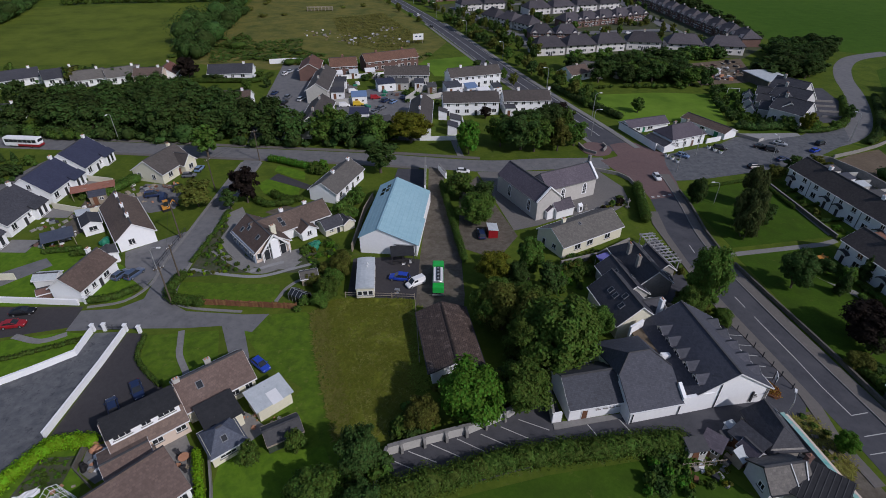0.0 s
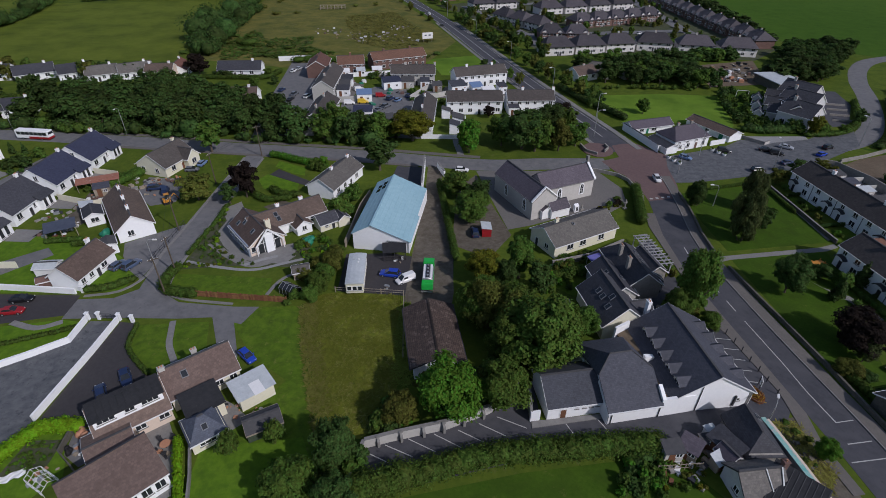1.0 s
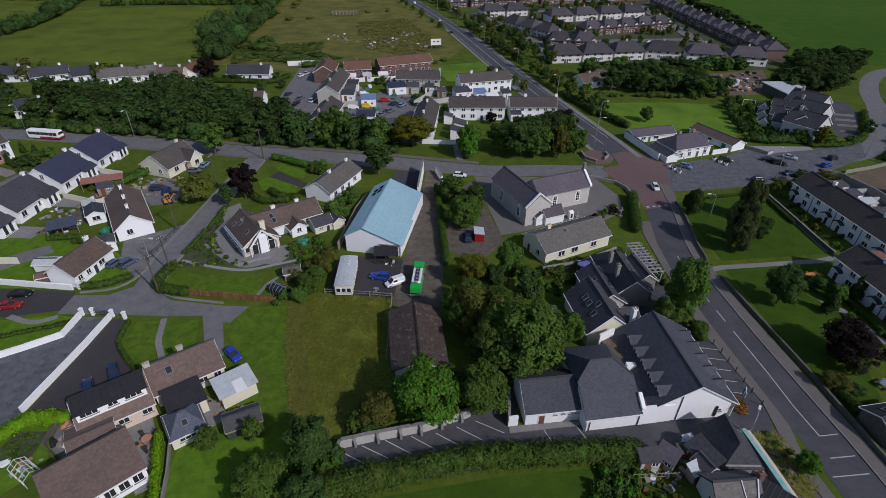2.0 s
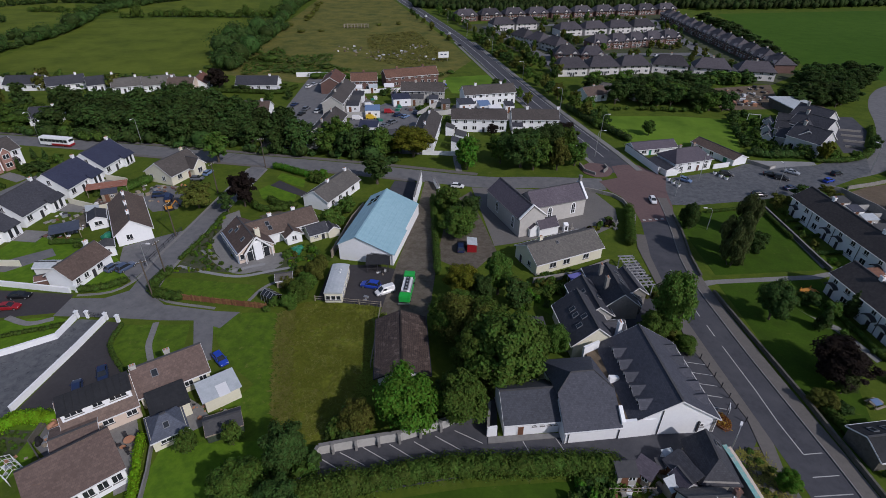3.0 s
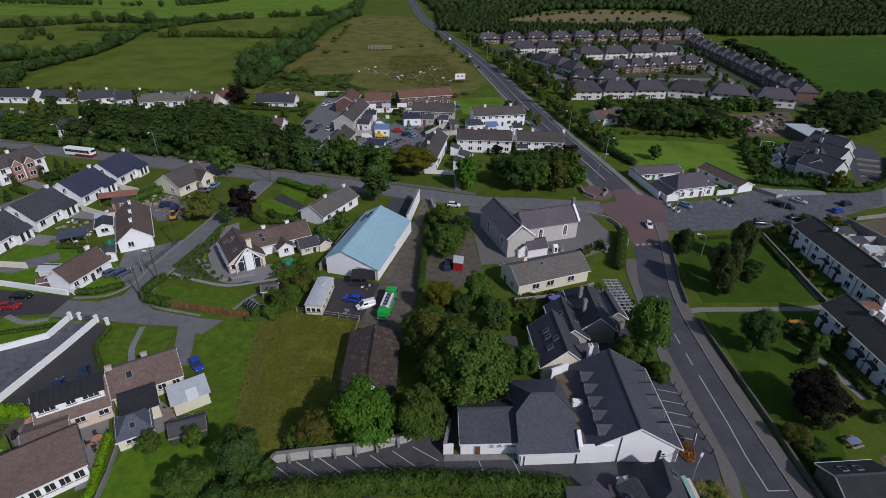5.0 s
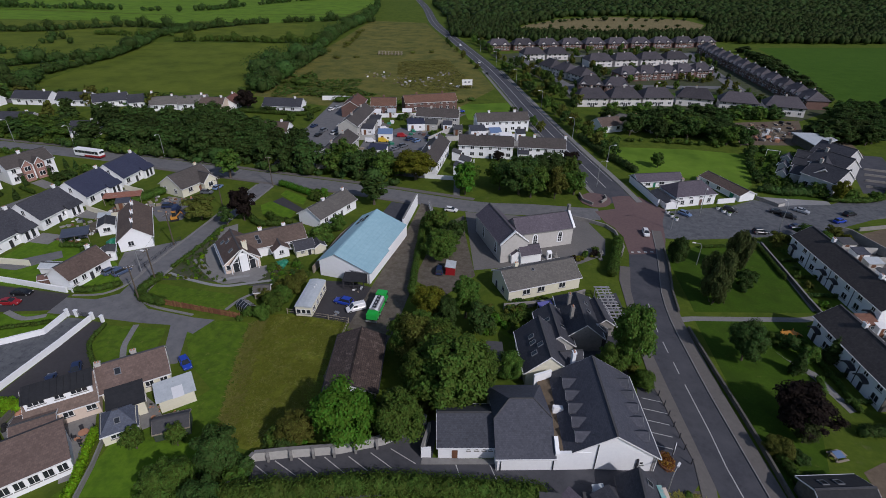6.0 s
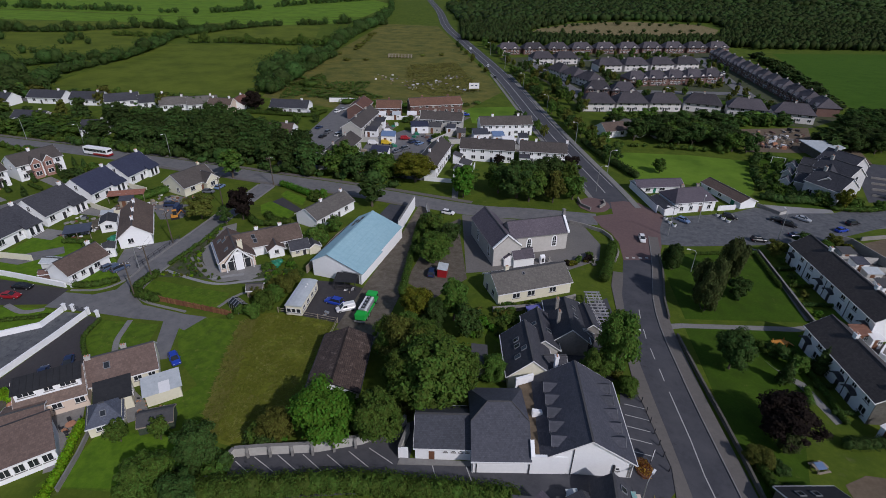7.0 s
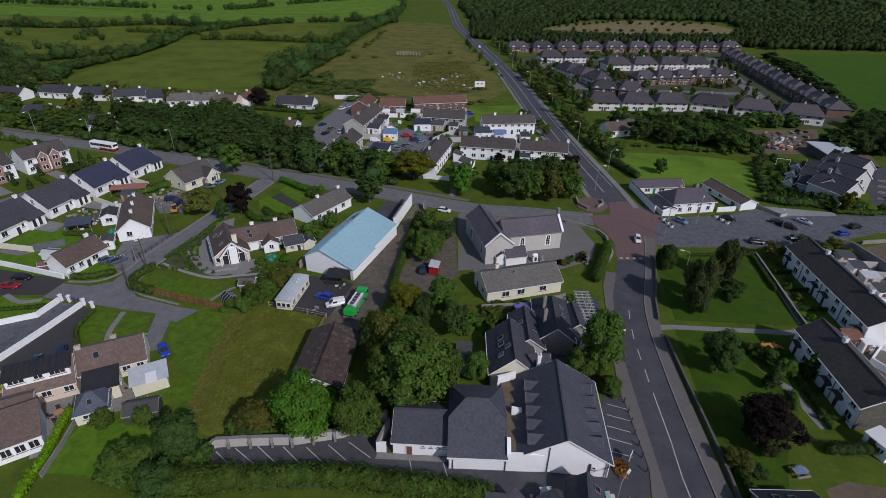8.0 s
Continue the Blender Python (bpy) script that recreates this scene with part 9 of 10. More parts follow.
for x in (-4, -1.3, 1.3, 4):
    for y, z in ((-1.1, 1.9), (1.1, 2.24)):
        box_part("post", barn, x - 0.05, x + 0.05, y - 0.05, y + 0.05, 0, z, M["wood_pale"])
tp = thing("garden_store", 9.6, 84.4, 0, 95, "small red metal store on a drive", "shed")
box_part("body", tp, -1.3, 1.3, -0.9, 0.9, 0, 1.7, paint("red", PAINTS["red"]))
part("roof", plate([(-1.4, -1.0, 1.72), (1.4, -1.0, 1.72), (1.4, 1.0, 1.95), (-1.4, 1.0, 1.95)], 0.06), M["tin_sheet"], tp)


def heap(name, x, y, h, r, mat, label, category, seed):
    """A lumpy covered heap."""
    rng = np.random.default_rng(seed)
    lobes = [(x + rng.uniform(-r, r) * 0.5, y + rng.uniform(-r, r) * 0.5, h * 0.3, r * rng.uniform(0.4, 0.7), r * rng.uniform(0.4, 0.7), h * rng.uniform(0.4, 0.7)) for _ in range(5)]
    root = thing(name, 0, 0, 0, 0, label, category)
    for q in lobes:
        attach("lump", cloud_mesh("lump", [lobe_cores(rng, [q], 1.0, 9, 6)], mat), root)
    return root


heap("tarpaulin_heap", -62.7, 79.6, 1.4, 1.3, M["plastic_green"], "green tarpaulin over a garden heap", "tarpaulin", 1)
heap("tarpaulin_heap", -23.6, 79.3, 1.3, 1.6, M["plastic_green"], "dark green tarpaulin over a garden heap", "tarpaulin", 2)
heap("tarpaulin_heap", -39.6, 36.4, 1.0, 0.8, M["clay"], "faded red cover over stored goods", "tarpaulin", 3)
heap("tarpaulin_heap", -38.2, 35.7, 1.1, 0.7, material("pale_blue_cover", (0.36, 0.42, 0.52), (0.50, 0.55, 0.62), 0.6, 0.8, 4, 0.1), "pale blue cover over stored goods", "tarpaulin", 4)
heap("refuse_bags", -36.9, 34.5, 0.8, 0.8, M["pvc"], "white and dark refuse bags in a yard", "refuse", 5)
heap("refuse_bags", -39.8, 34.0, 0.8, 0.6, M["black"], "black refuse bags beside a wall", "refuse", 6)


def crate_pile(x, y, n, spread, mats, label, seed, size=0.7, name="scrap_pile"):
    """Scrap and boards lying about, each a piece of its own."""
    rng = random.Random(seed)
    root = thing(name, x, y, 0, 0, label, "scrap")
    for k in range(n):
        s = size * rng.uniform(0.4, 1.3)
        bm = bmesh.new()
        box(bm, -s / 2, s / 2, -s * rng.uniform(0.15, 0.5), s * rng.uniform(0.15, 0.5), 0, s * rng.uniform(0.15, 0.7), pose(rng.uniform(-spread, spread), rng.uniform(-spread, spread), 0, 0, 0, rng.uniform(0, 180)))
        part("scrap_piece", bm, rng.choice(mats), root)


SCRAP = [M["wood_pale"], M["steel"], M["wood_brown"], M["brick"], M["dark_trim"], M["pvc"], M["stone"]]
crate_pile(-64.0, 100.2, 16, 2.6, SCRAP + [M["clay"]], "scrap timber, metal and red parts heaped in a yard", 71)
crate_pile(-72.5, 91.0, 16, 3.0, SCRAP, "scattered timber and metal scrap", 72)
crate_pile(-72.0, 82.6, 14, 2.4, SCRAP, "stacked timber and scrap by a shelter", 73)
crate_pile(-7.0, 66.4, 5, 0.7, [M["wood_pale"], M["steel"]], "wooden pallets and a metal frame in a yard", 74)
crate_pile(-6.4, 74.0, 7, 1.0, [M["pvc"], M["steel"], M["dark_trim"], M["wood_pale"]], "pale sacks and scrap beside the shed", 75)
crate_pile(-19.6, 41.2, 8, 0.9, [M["clay"], M["dark_trim"], M["wood_pale"], M["steel"]], "flower pots and oddments beside a shed", 76, 0.5)
crate_pile(-23.2, 40.6, 8, 1.1, [M["clay"], M["wood_pale"], M["dark_trim"]], "pots and garden things in a paved yard", 77, 0.4)
crate_pile(-28.8, 34.6, 6, 1.2, [M["clay"], M["dark_trim"], M["wood_pale"]], "pots and garden chairs in a paved yard", 78, 0.5)
crate_pile(31.0, 35.6, 12, 1.8, [M["wood_pale"], M["wood_brown"], M["pvc"], M["stone"]], "old timber and planks in a cottage garden", 79)
crate_pile(36.4, 38.0, 10, 2.2, [M["stone"], M["wood_pale"], M["brick"]], "rubble beside an old cottage", 80, 0.5)
crate_pile(98.0, 200.0, 30, 6.0, [M["brick"], M["pvc"], M["wood_pale"], M["stone"], M["clay"]], "builders' rubble and red and white debris", 81, 1.3)
crate_pile(106.0, 204.0, 10, 3.0, [M["pvc"], M["stone"], M["concrete"]], "builders' blocks and debris", 82, 1.2)
for x, y, s_ in ((-29.0, 272.4, 5), (-29.9, 254.6, 6), (-38, 249, 8), (-52, 256, 9), (-60, 262, 8), (-22, 246, 5), (-45, 245, 7)):
    crate_pile(x, y, 14, s_, [M["pvc"], M["stone"], M["concrete"], M["wood_pale"], M["sand"], M["soil"]], "rubble and blocks on rough ground", int(500 + x), 1.0)
patch("rubble_ground", [(90, 184), (112, 189), (121, 222), (104, 216), (91, 211)], 0.02, M["soil"], "bare brown ground with rubble", "ground")
bb = thing("site_board", -12.6, 243.0, 0, 20, "white site board on two posts", "sign board")
box_part("panel", bb, -2.4, 2.4, -0.06, 0.06, 1.6, 4.2, M["pvc"])
for k in (0.9, -0.9):
    box_part("text_bar", bb, -0.5 + k, 0.5 + k, -0.075, -0.06, 2.8, 3.3, paint("dark_blue", PAINTS["dark_blue"]))
for x in (-2.0, 2.0):
    box_part("post", bb, x - 0.08, x + 0.08, 0.06, 0.2, 0, 4.0, M["wood_pale"])
fr_ = thing("steel_frame", -72.9, 322.0, 0, 10, "pale rusting low steel frame in a field", "frame")
for k in range(8):
    box_part("upright", fr_, -7 + k * 2 - 0.1, -7 + k * 2 + 0.1, -1.6, 1.6, 0, 1.8, M["wood_pale"])
for y in (-1.6, 1.6):
    for z in (0.6, 1.8):
        box_part("rail", fr_, -7.4, 7.4, y - 0.1, y + 0.1, z, z + 0.2, M["wood_pale"])

# church yard crosses and stone
for x, y, h_, w_ in ((38.9, 95.7, 2.2, 0.9), (29.8, 94.8, 1.3, 0.5), (36.0, 97.4, 1.2, 0.5)):
    c_ = thing("stone_cross", x, y, 0, 28, "grey stone cross on a plinth", "cross")
    box_part("plinth", c_, -0.4, 0.4, -0.3, 0.3, 0, 0.35, M["stone"])
    box_part("shaft", c_, -0.09, 0.09, -0.08, 0.08, 0.35, h_, M["stone"])
    box_part("arm", c_, -w_ / 2, w_ / 2, -0.075, 0.075, h_ * 0.66, h_ * 0.66 + 0.17, M["stone"])
sh = thing("grotto", 28.4, 93.9, 0, 28, "small white shrine before a church wall", "shrine")
part("niche", upright([(-0.5, -0.3, 1.5), (0.5, -0.3, 1.5), (0.5, 0.3, 1.8), (-0.5, 0.3, 1.8)]), M["white"], sh)
box_part("recess", sh, -0.25, 0.25, -0.33, -0.28, 0.3, 1.2, M["dark_trim"])

# planters and posts of the square
for i, (x, y) in enumerate(((56.3, 122.4), (57.0, 120.6), (57.8, 118.9), (69.2, 127.8), (70.1, 126.2), (71.0, 124.8))):
    pl = thing("planter", x, y, 0.03, 30 * i, "round white concrete planter with low flowers", "planter", "planters in the square")
    bm = bmesh.new()
    tube(bm, (0, 0, 0), (0, 0, 0.6), 0.42, 0.55, 10)
    part("tub", bm, M["white"], pl)
    rngp = np.random.default_rng(200 + i)
    attach("foliage", cloud_mesh("foliage", [leaf_cloud(rngp, [(0, 0, 0.62, 0.45, 0.45, 0.2)], 90, 0.22)], F["hedge"]), pl)

# log-patterned bed and sign at the corner of the public house
fb = thing("flower_bed", 43.9, 46.6, 0.02, 100, "round bed of orange and brown flowers by a white wall", "flower bed")
bm = bmesh.new()
prism(bm, [(1.4 * math.cos(k * 0.524), 1.0 * math.sin(k * 0.524)) for k in range(12)], 0, 0.3)
part("edging", bm, M["wood_brown"], fb)
attach("foliage", cloud_mesh("foliage", [leaf_cloud(np.random.default_rng(77), [(0, 0, 0.3, 1.3, 0.9, 0.35)], 420, 0.22)], leaf_material("orange_flowers", (0.20, 0.07, 0.015), (0.42, 0.22, 0.05), 0.7)), fb)
sg = thing("sign_board", 44.9, 47.9, 0.1, 70, "small white and blue sign board on posts", "sign board")
box_part("panel", sg, -0.6, 0.6, -0.04, 0.04, 0.8, 1.7, M["pvc"])
for k in (0, 1, 2):
    box_part("text_bar", sg, -0.45, 0.45, -0.05, -0.04, 0.95 + k * 0.24, 1.07 + k * 0.24, M["dark_trim"])
for x in (-0.5, 0.5):
    box_part("post", sg, x - 0.04, x + 0.04, 0.04, 0.12, 0, 1.6, M["dark_trim"])

# park things
tb = thing("picnic_table", 65.1, 51.8, 0, 25, "weathered picnic table with pale cloth on a lawn", "table")
box_part("tabletop", tb, -0.9, 0.9, -0.4, 0.4, 0.70, 0.76, M["wood_pale"])
for y in (-0.75, 0.75):
    box_part("bench", tb, -0.9, 0.9, y - 0.14, y + 0.14, 0.42, 0.47, M["wood_pale"])
for x in (-0.65, 0.65):
    box_part("leg_frame", tb, x - 0.05, x + 0.05, -0.8, 0.8, 0.36, 0.42, M["wood_pale"])
    for y in (-0.5, 0.5):
        box_part("leg", tb, x - 0.04, x + 0.04, y - 0.05, y + 0.05, 0, 0.7, M["wood_pale"])
part("cloth", plate([(-0.7, -0.5, 0.79), (0.5, -0.6, 0.79), (0.7, 0.5, 0.79), (-0.5, 0.55, 0.79)], 0.02), MESHES[("paint", "pale_blue")], tb)
pf = thing("play_frame", 67.9, 76.7, 0, 20, "orange climbing frame in a park", "play frame")
og = material("orange_paint", (0.50, 0.20, 0.03), (0.60, 0.28, 0.05), 0.5, 1, 4, 0.02)
for x in (-1.0, 1.0):
    for y in (-0.5, 0.5):
        box_part("post", pf, x - 0.06, x + 0.06, y - 0.06, y + 0.06, 0, 1.3, og)
box_part("platform", pf, -1.2, 1.2, -0.6, 0.6, 0.8, 0.9, og)
part("slide", plate([(1.2, -0.3, 0.9), (2.6, -0.3, 0.15), (2.6, 0.3, 0.15), (1.2, 0.3, 0.9)], 0.06), og, pf)
box_part("ladder", pf, -1.4, -1.3, -0.3, 0.3, 0, 0.95, og)
gl = thing("goal", 96.2, 174.0, 0, -10, "white goal frame on a small pitch", "goal")
for x in (-1.8, 1.8):
    box_part("post", gl, x - 0.06, x + 0.06, -0.06, 0.06, 0, 2.0, M["pvc"])
box_part("crossbar", gl, -1.86, 1.86, -0.06, 0.06, 2.0, 2.1, M["pvc"])
patch("small_pitch", [(90, 165), (98, 162), (102, 176), (94, 180)], 0.014, M["park_lawn"], "small green pitch", "lawn")

# glasshouse by the lawn
gh2 = thing("glasshouse", -22.6, 64.2, 0, 62, "small aluminium-framed glasshouse beside a mown lawn", "glasshouse")
for s in (-1, 1):
    for k in range(4):
        y0, y1 = -1.5 + k * 0.75, -0.8 + k * 0.75
        box_part("side_pane", gh2, s * 0.95 - 0.01, s * 0.95 + 0.01, y0, y1, 0.05, 1.25, M["glass"])
        part("roof_pane", plate([(s * 0.97, y0, 1.27), (s * 0.97, y1, 1.27), (0.0, y1, 1.85), (0.0, y0, 1.85)], 0.02), M["glass"], gh2)
    for k in range(5):
        bm = bmesh.new()
        y = -1.52 + k * 0.75
        tube(bm, (s * 0.97, y, 0), (s * 0.97, y, 1.27), 0.035, sides=4)
        tube(bm, (s * 0.97, y, 1.28), (0, y, 1.88), 0.035, sides=4)
        part("frame_bar", bm, M["steel"], gh2)
box_part("ridge_bar", gh2, -0.04, 0.04, -1.55, 1.5, 1.85, 1.92, M["steel"])
house("garden_shed", -22.2, 69.2, 20, 2.6, 2.4, 1.5, 2.2, M["wood_pale"], R["grey_tile"], "small wooden garden shed with grey roof", category="shed", oh=0.1)


# ---- long grass and rough edges ----
def tufts(name, pts, n, h, mat, label, seed, w=0.10):
    """Many single grass tufts, each three lodged blades."""
    rng = np.random.default_rng(seed)
    lo, hi = np.min(pts, 0), np.max(pts, 0)
    got = []
    while len(got) < n:
        for q in rng.uniform(lo, hi, (n, 2)):
            if inside(q, pts) and noise.noise((q[0] * 0.35, q[1] * 0.35, seed)) + rng.uniform(-0.5, 0.5) > -0.15:
                got.append(q)
    b = np.zeros((n, 3))
    b[:, :2] = np.array(got[:n])
    vs = []
    for k in range(3):
        a = rng.uniform(0, 2 * np.pi, n)
        d = np.stack([np.cos(a), np.sin(a), np.zeros(n)], 1)
        e = np.stack([-np.sin(a), np.cos(a), np.zeros(n)], 1)
        hh = (h * rng.uniform(0.5, 1.3, n))[:, None]
        vs.append(np.stack([b - e * w, b + e * w, b + d * hh * 1.5 + np.array([0, 0, 0.45]) * hh], 1))
    v = np.concatenate(vs, 0).reshape(-1, 3)
    me = cloud_mesh(name, [(v, np.arange(len(v)).reshape(-1, 3))], mat)
    return tagged(new(name, me), label, "grass", "", "stuff")


F["straw"] = leaf_material("dry_grass_blades", (0.22, 0.23, 0.045), (0.36, 0.34, 0.09), 0.30)
F["blade"] = leaf_material("green_grass_blades", (0.15, 0.20, 0.025), (0.23, 0.28, 0.045), 0.30)
tufts("long_grass", [(-4.6, 62.5), (-2.6, 62.8), (-1.2, 46), (-3.6, 46)], 700, 0.5, F["blade"], "rank grass beside a hut", 4)
tufts("long_grass", [(43, 34), (43, 42), (47.4, 43), (48.6, 36), (46, 33)], 700, 0.4, F["straw"], "rough grass beside a street", 6)
scrub("scrub_bushes", [[(-110, 214), (-96, 225), (-70, 212), (-55, 205)], [(-105, 235), (-80, 230), (-60, 222)], [(-112, 250), (-95, 246)], [(-60, 206), (-20, 214), (-8, 222)]], 1.4, 6, "low dark scrub at a plot's edge", "hedge", 61, 5.0, 40, 0.7)
scrub("scrub_bushes", [[(-120, 300), (-110, 340), (-125, 420)], [(-100, 300), (-90, 306)], [(-60, 330), (-50, 335)]], 1.6, 5, "low scrub on waste ground", "olive", 62, 7.0, 36, 0.8)
MEADOW = [(-19.4, 60.8), (-17.6, 64.2), (-15.6, 64.6), (-4.8, 64.7), (-4.2, 60), (-3.0, 47.0), (-4.2, 40.4), (-6.5, 38.2), (-11.4, 38.4)]
RANK = [(-20.4, 61.0), (-18.0, 62.4), (-16.0, 56.0), (-14.4, 51.0), (-12.6, 45.6), (-10.4, 38.6), (-12.2, 38.2), (-14.9, 44.6), (-16.9, 50.4), (-18.6, 55.4)]
F["meadow_blade"] = leaf_material("meadow_blades", (0.135, 0.168, 0.02), (0.195, 0.214, 0.033), 0.14)
F["seed_blade"] = leaf_material("seeding_grass_blades", (0.185, 0.2, 0.042), (0.26, 0.255, 0.07), 0.15)
tufts("long_grass", MEADOW, 5200, 0.3, F["meadow_blade"], "long unmown grass of a plot", 14, 0.07)
tufts("long_grass", MEADOW, 700, 0.35, F["seed_blade"], "seeding long grass of a plot", 15, 0.08)
tufts("long_grass", RANK, 700, 0.5, F["seed_blade"], "band of rank dry grass between plots", 16, 0.12)
tufts("long_grass", RANK, 300, 0.45, F["meadow_blade"], "green tussocks in a band of rank grass", 17, 0.14)


tufts("long_grass", [(-98, 262), (-84, 244), (-66, 250), (-62, 230), (-48, 220), (-60, 208), (-78, 212), (-92, 206), (-100, 230)], 1000, 1.0, F["hedge"], "dark rank weeds on a waste plot", 18, 0.5)
tufts("long_grass", [(-62, 300), (-36, 316), (-10, 248), (-22, 226), (-44, 240)], 2200, 1.0, F["seed_blade"], "dry straw-coloured grass on a waste plot", 19, 0.4)

# ---- back yards of the terraces and the eastern edge ----
GREY = M["grey_render"]
outbuilding(80.9, 81.4, 14, 2.8, 2.0, 2.1, M["brick"], R["red_tile"], "small extension with red tiled roof", 0.5)
outbuilding(82.9, 80.6, 14, 1.8, 1.6, 2.0, W_, M["pvc"], "small white porch with pale roof", 0.2)
garden_wall("wall_terrace_white", [(82.6, 77.4), (85.8, 81.8), (88, 81)], 1.2, 0.25, W_, "white rendered garden wall", None)
garden_wall("wall_terrace_white", [(82.6, 77.4), (84.6, 74.8)], 1.2, 0.25, W_, "white rendered garden wall", None)
patch("terrace_yard", [(79.4, 84), (90, 80), (86, 68), (80.5, 60), (78, 60.5), (81, 74)], 0.015, M["pavement"], "worn paved back yards of a terrace", "yard")
outbuilding(76.2, 58.4, -60, 3.2, 2.2, 2.1, W_, M["pvc"], "white lean-to with pale sheet roof", 0.4)
patch("side_drive", [(67.5, 50.2), (70.6, 52.3), (76, 52.6), (80, 46), (68, 44)], 0.018, M["soil"], "brown earth drive beside a hedge", "driveway")
house("lodge", 61.9, 44.4, 14, 6.8, 4.6, 2.2, 3.3, M["dark_stone"], R["black_felt"], "low dark-roofed lodge beside a park", [("B", 0, 0.9, 1.0, 1.0)], (), (), [("B", -1.6, 0.5), ("B", 0.2, 0.5)], trim=M["pvc"], category="house")
hedge([(57.6, 51.6), (58.4, 48.6), (58.9, 46.4)], 1.4, 1.3, "hedge", "leafy hedge beside a lawn")
for x, y, r_, l_, w_, h_, wl, rf, lb in (
        (90.6, 111.6, 12, 3.0, 2.4, 2.1, GREY, R["felt"], "grey back shed with felt roof"), (91.4, 107.4, 12, 2.6, 2.4, 2.1, W_, R["slate"], "white back shed with slate roof"),
        (92.0, 103.4, 12, 3.0, 2.0, 2.2, GREY, M["tin_sheet"], "grey back shed with sheet roof"), (92.4, 98.6, 12, 3.2, 2.6, 2.3, W_, R["felt"], "white back extension with flat roof"),
        (91.0, 93.0, 12, 3.0, 2.4, 2.2, W_, M["pvc"], "white back extension with pale roof"), (93.4, 88.2, 12, 2.6, 2.0, 2.0, M["wood_pale"], R["felt"], "wooden back shed with felt roof")):
    outbuilding(x, y, r_, l_, w_, h_, wl, rf, lb, 0.3)
patch("terrace_yard", [(86.6, 114), (95.8, 117), (98, 108), (99, 84), (89.6, 82), (88.4, 96)], 0.015, M["pavement"], "worn paved back yards of a terrace", "yard")
garden_wall("wall_back_lane", [(92.5, 119.6), (94.6, 118.6), (97.8, 110.4), (99.8, 96), (100.4, 84)], 2.0, 0.25, M["stone"], "dark stone wall behind terrace yards", None)
for y in (109.4, 105.4, 101, 96, 91):
    garden_wall("wall_yard", [(87.4 + (y - 100) * -0.16, y), (97.6 + (y - 100) * -0.1, y + 1.8)], 1.5, 0.18, GREY, "grey block yard wall", None)
crate_pile(92.8, 106.0, 8, 1.6, [M["pvc"], M["steel"], paint("pale_blue", PAINTS["pale_blue"]), M["wood_pale"]], "stored goods and covers in a back yard", 91)
crate_pile(94.2, 101.0, 8, 1.4, [M["pvc"], M["wood_pale"], M["dark_trim"]], "stored goods in a back yard", 92)
tree(91.4, 118.4, 2.6, 4.4, "olive", "shrub", 2, "shrub", "by a corner")
tree(92.6, 115.4, 2.4, 2.8, "yellow", "shrub", 2, "shrub", "by a corner")
tree(88.8, 116.2, 2.0, 3.2, "mid", "shrub", 2, "shrub", "by a corner")
patch("corner_yard", [(98.5, 121), (104, 124.4), (114, 128.4), (112, 118), (104, 112), (99.5, 112)], 0.016, M["soil"], "bare brown earth plot by a corner", "ground")
garden_wall("wall_corner", [(98.4, 122.4), (106, 125.6), (114, 129.6), (124, 136)], 0.9, 0.3, M["stone"], "rough stone wall along a lane", None)
hedge([(103.5, 112), (104.5, 104), (105, 92), (106, 80)], 2.4, 3.0, "dark", "thick dark hedge behind yards", size=0.3, density=22)
hedge([(114, 132), (122, 140), (132, 155), (142, 172)], 1.6, 2.4, "dark", "thick hedge beside a lane", size=0.3, density=22)
hedge([(99.5, 139.6), (107, 140.6), (115, 145.4), (122, 155), (130, 170)], 1.4, 2.0, "hedge", "low hedge beside a lane", size=0.3, density=22)
patch("guest_car_park", [(110.5, 147.5), (116, 148.5), (128, 168), (131, 182), (120, 182), (114, 160)], 0.018, M["asphalt"], "dark asphalt car park beside a guest house", "car park")
for k in range(4):
    garden_wall("wall_car_park_low", [(113.4 + k * 2.0, 152.6 + k * 5.0), (118.6 + k * 2.2, 151.6 + k * 5.0)], 0.6, 0.25, M["stone"], "low stone divider in a car park", None)
tree(100.9, 139.8, 6.0, 4.4, "yellow", "round", 2, where="before a guest house")
tree(110.4, 142.0, 3.0, 3.6, "mid", "round", 2, where="before a guest house")
tree(119.5, 150.5, 4.5, 4.4, "dark", "round", 2, where="beside a lane")
tree(97.4, 143.0, 4.0, 4.6, "dark", "round", 2, where="beside a guest house")
patch("lane_verge", [(108, 133), (116, 130), (126, 140), (146, 172), (166, 206), (190, 222), (260, 190), (200, 120), (130, 110)], 0.010, M["park_lawn"], "green garden beyond a lane", "lawn")
wood([(122, 132), (136, 128), (150, 150), (166, 180), (158, 186), (140, 160)], 8.0, 7.0, ("forest", "dark"), 45, "trees beyond the lane", 1)
wood([(126, 186), (138, 196), (150, 218), (136, 222), (122, 200)], 6.0, 6.5, ("forest", "dark"), 46, "trees by the lane", 2)
wood([(112, 190), (124, 190), (130, 206), (116, 208)], 6.5, 6.5, ("forest", "dark"), 47, "trees behind a guest house")
wood([(106, 96), (128, 92), (138, 112), (118, 116)], 8.0, 7.0, ("dark", "mid"), 48, "trees behind yards", 1)
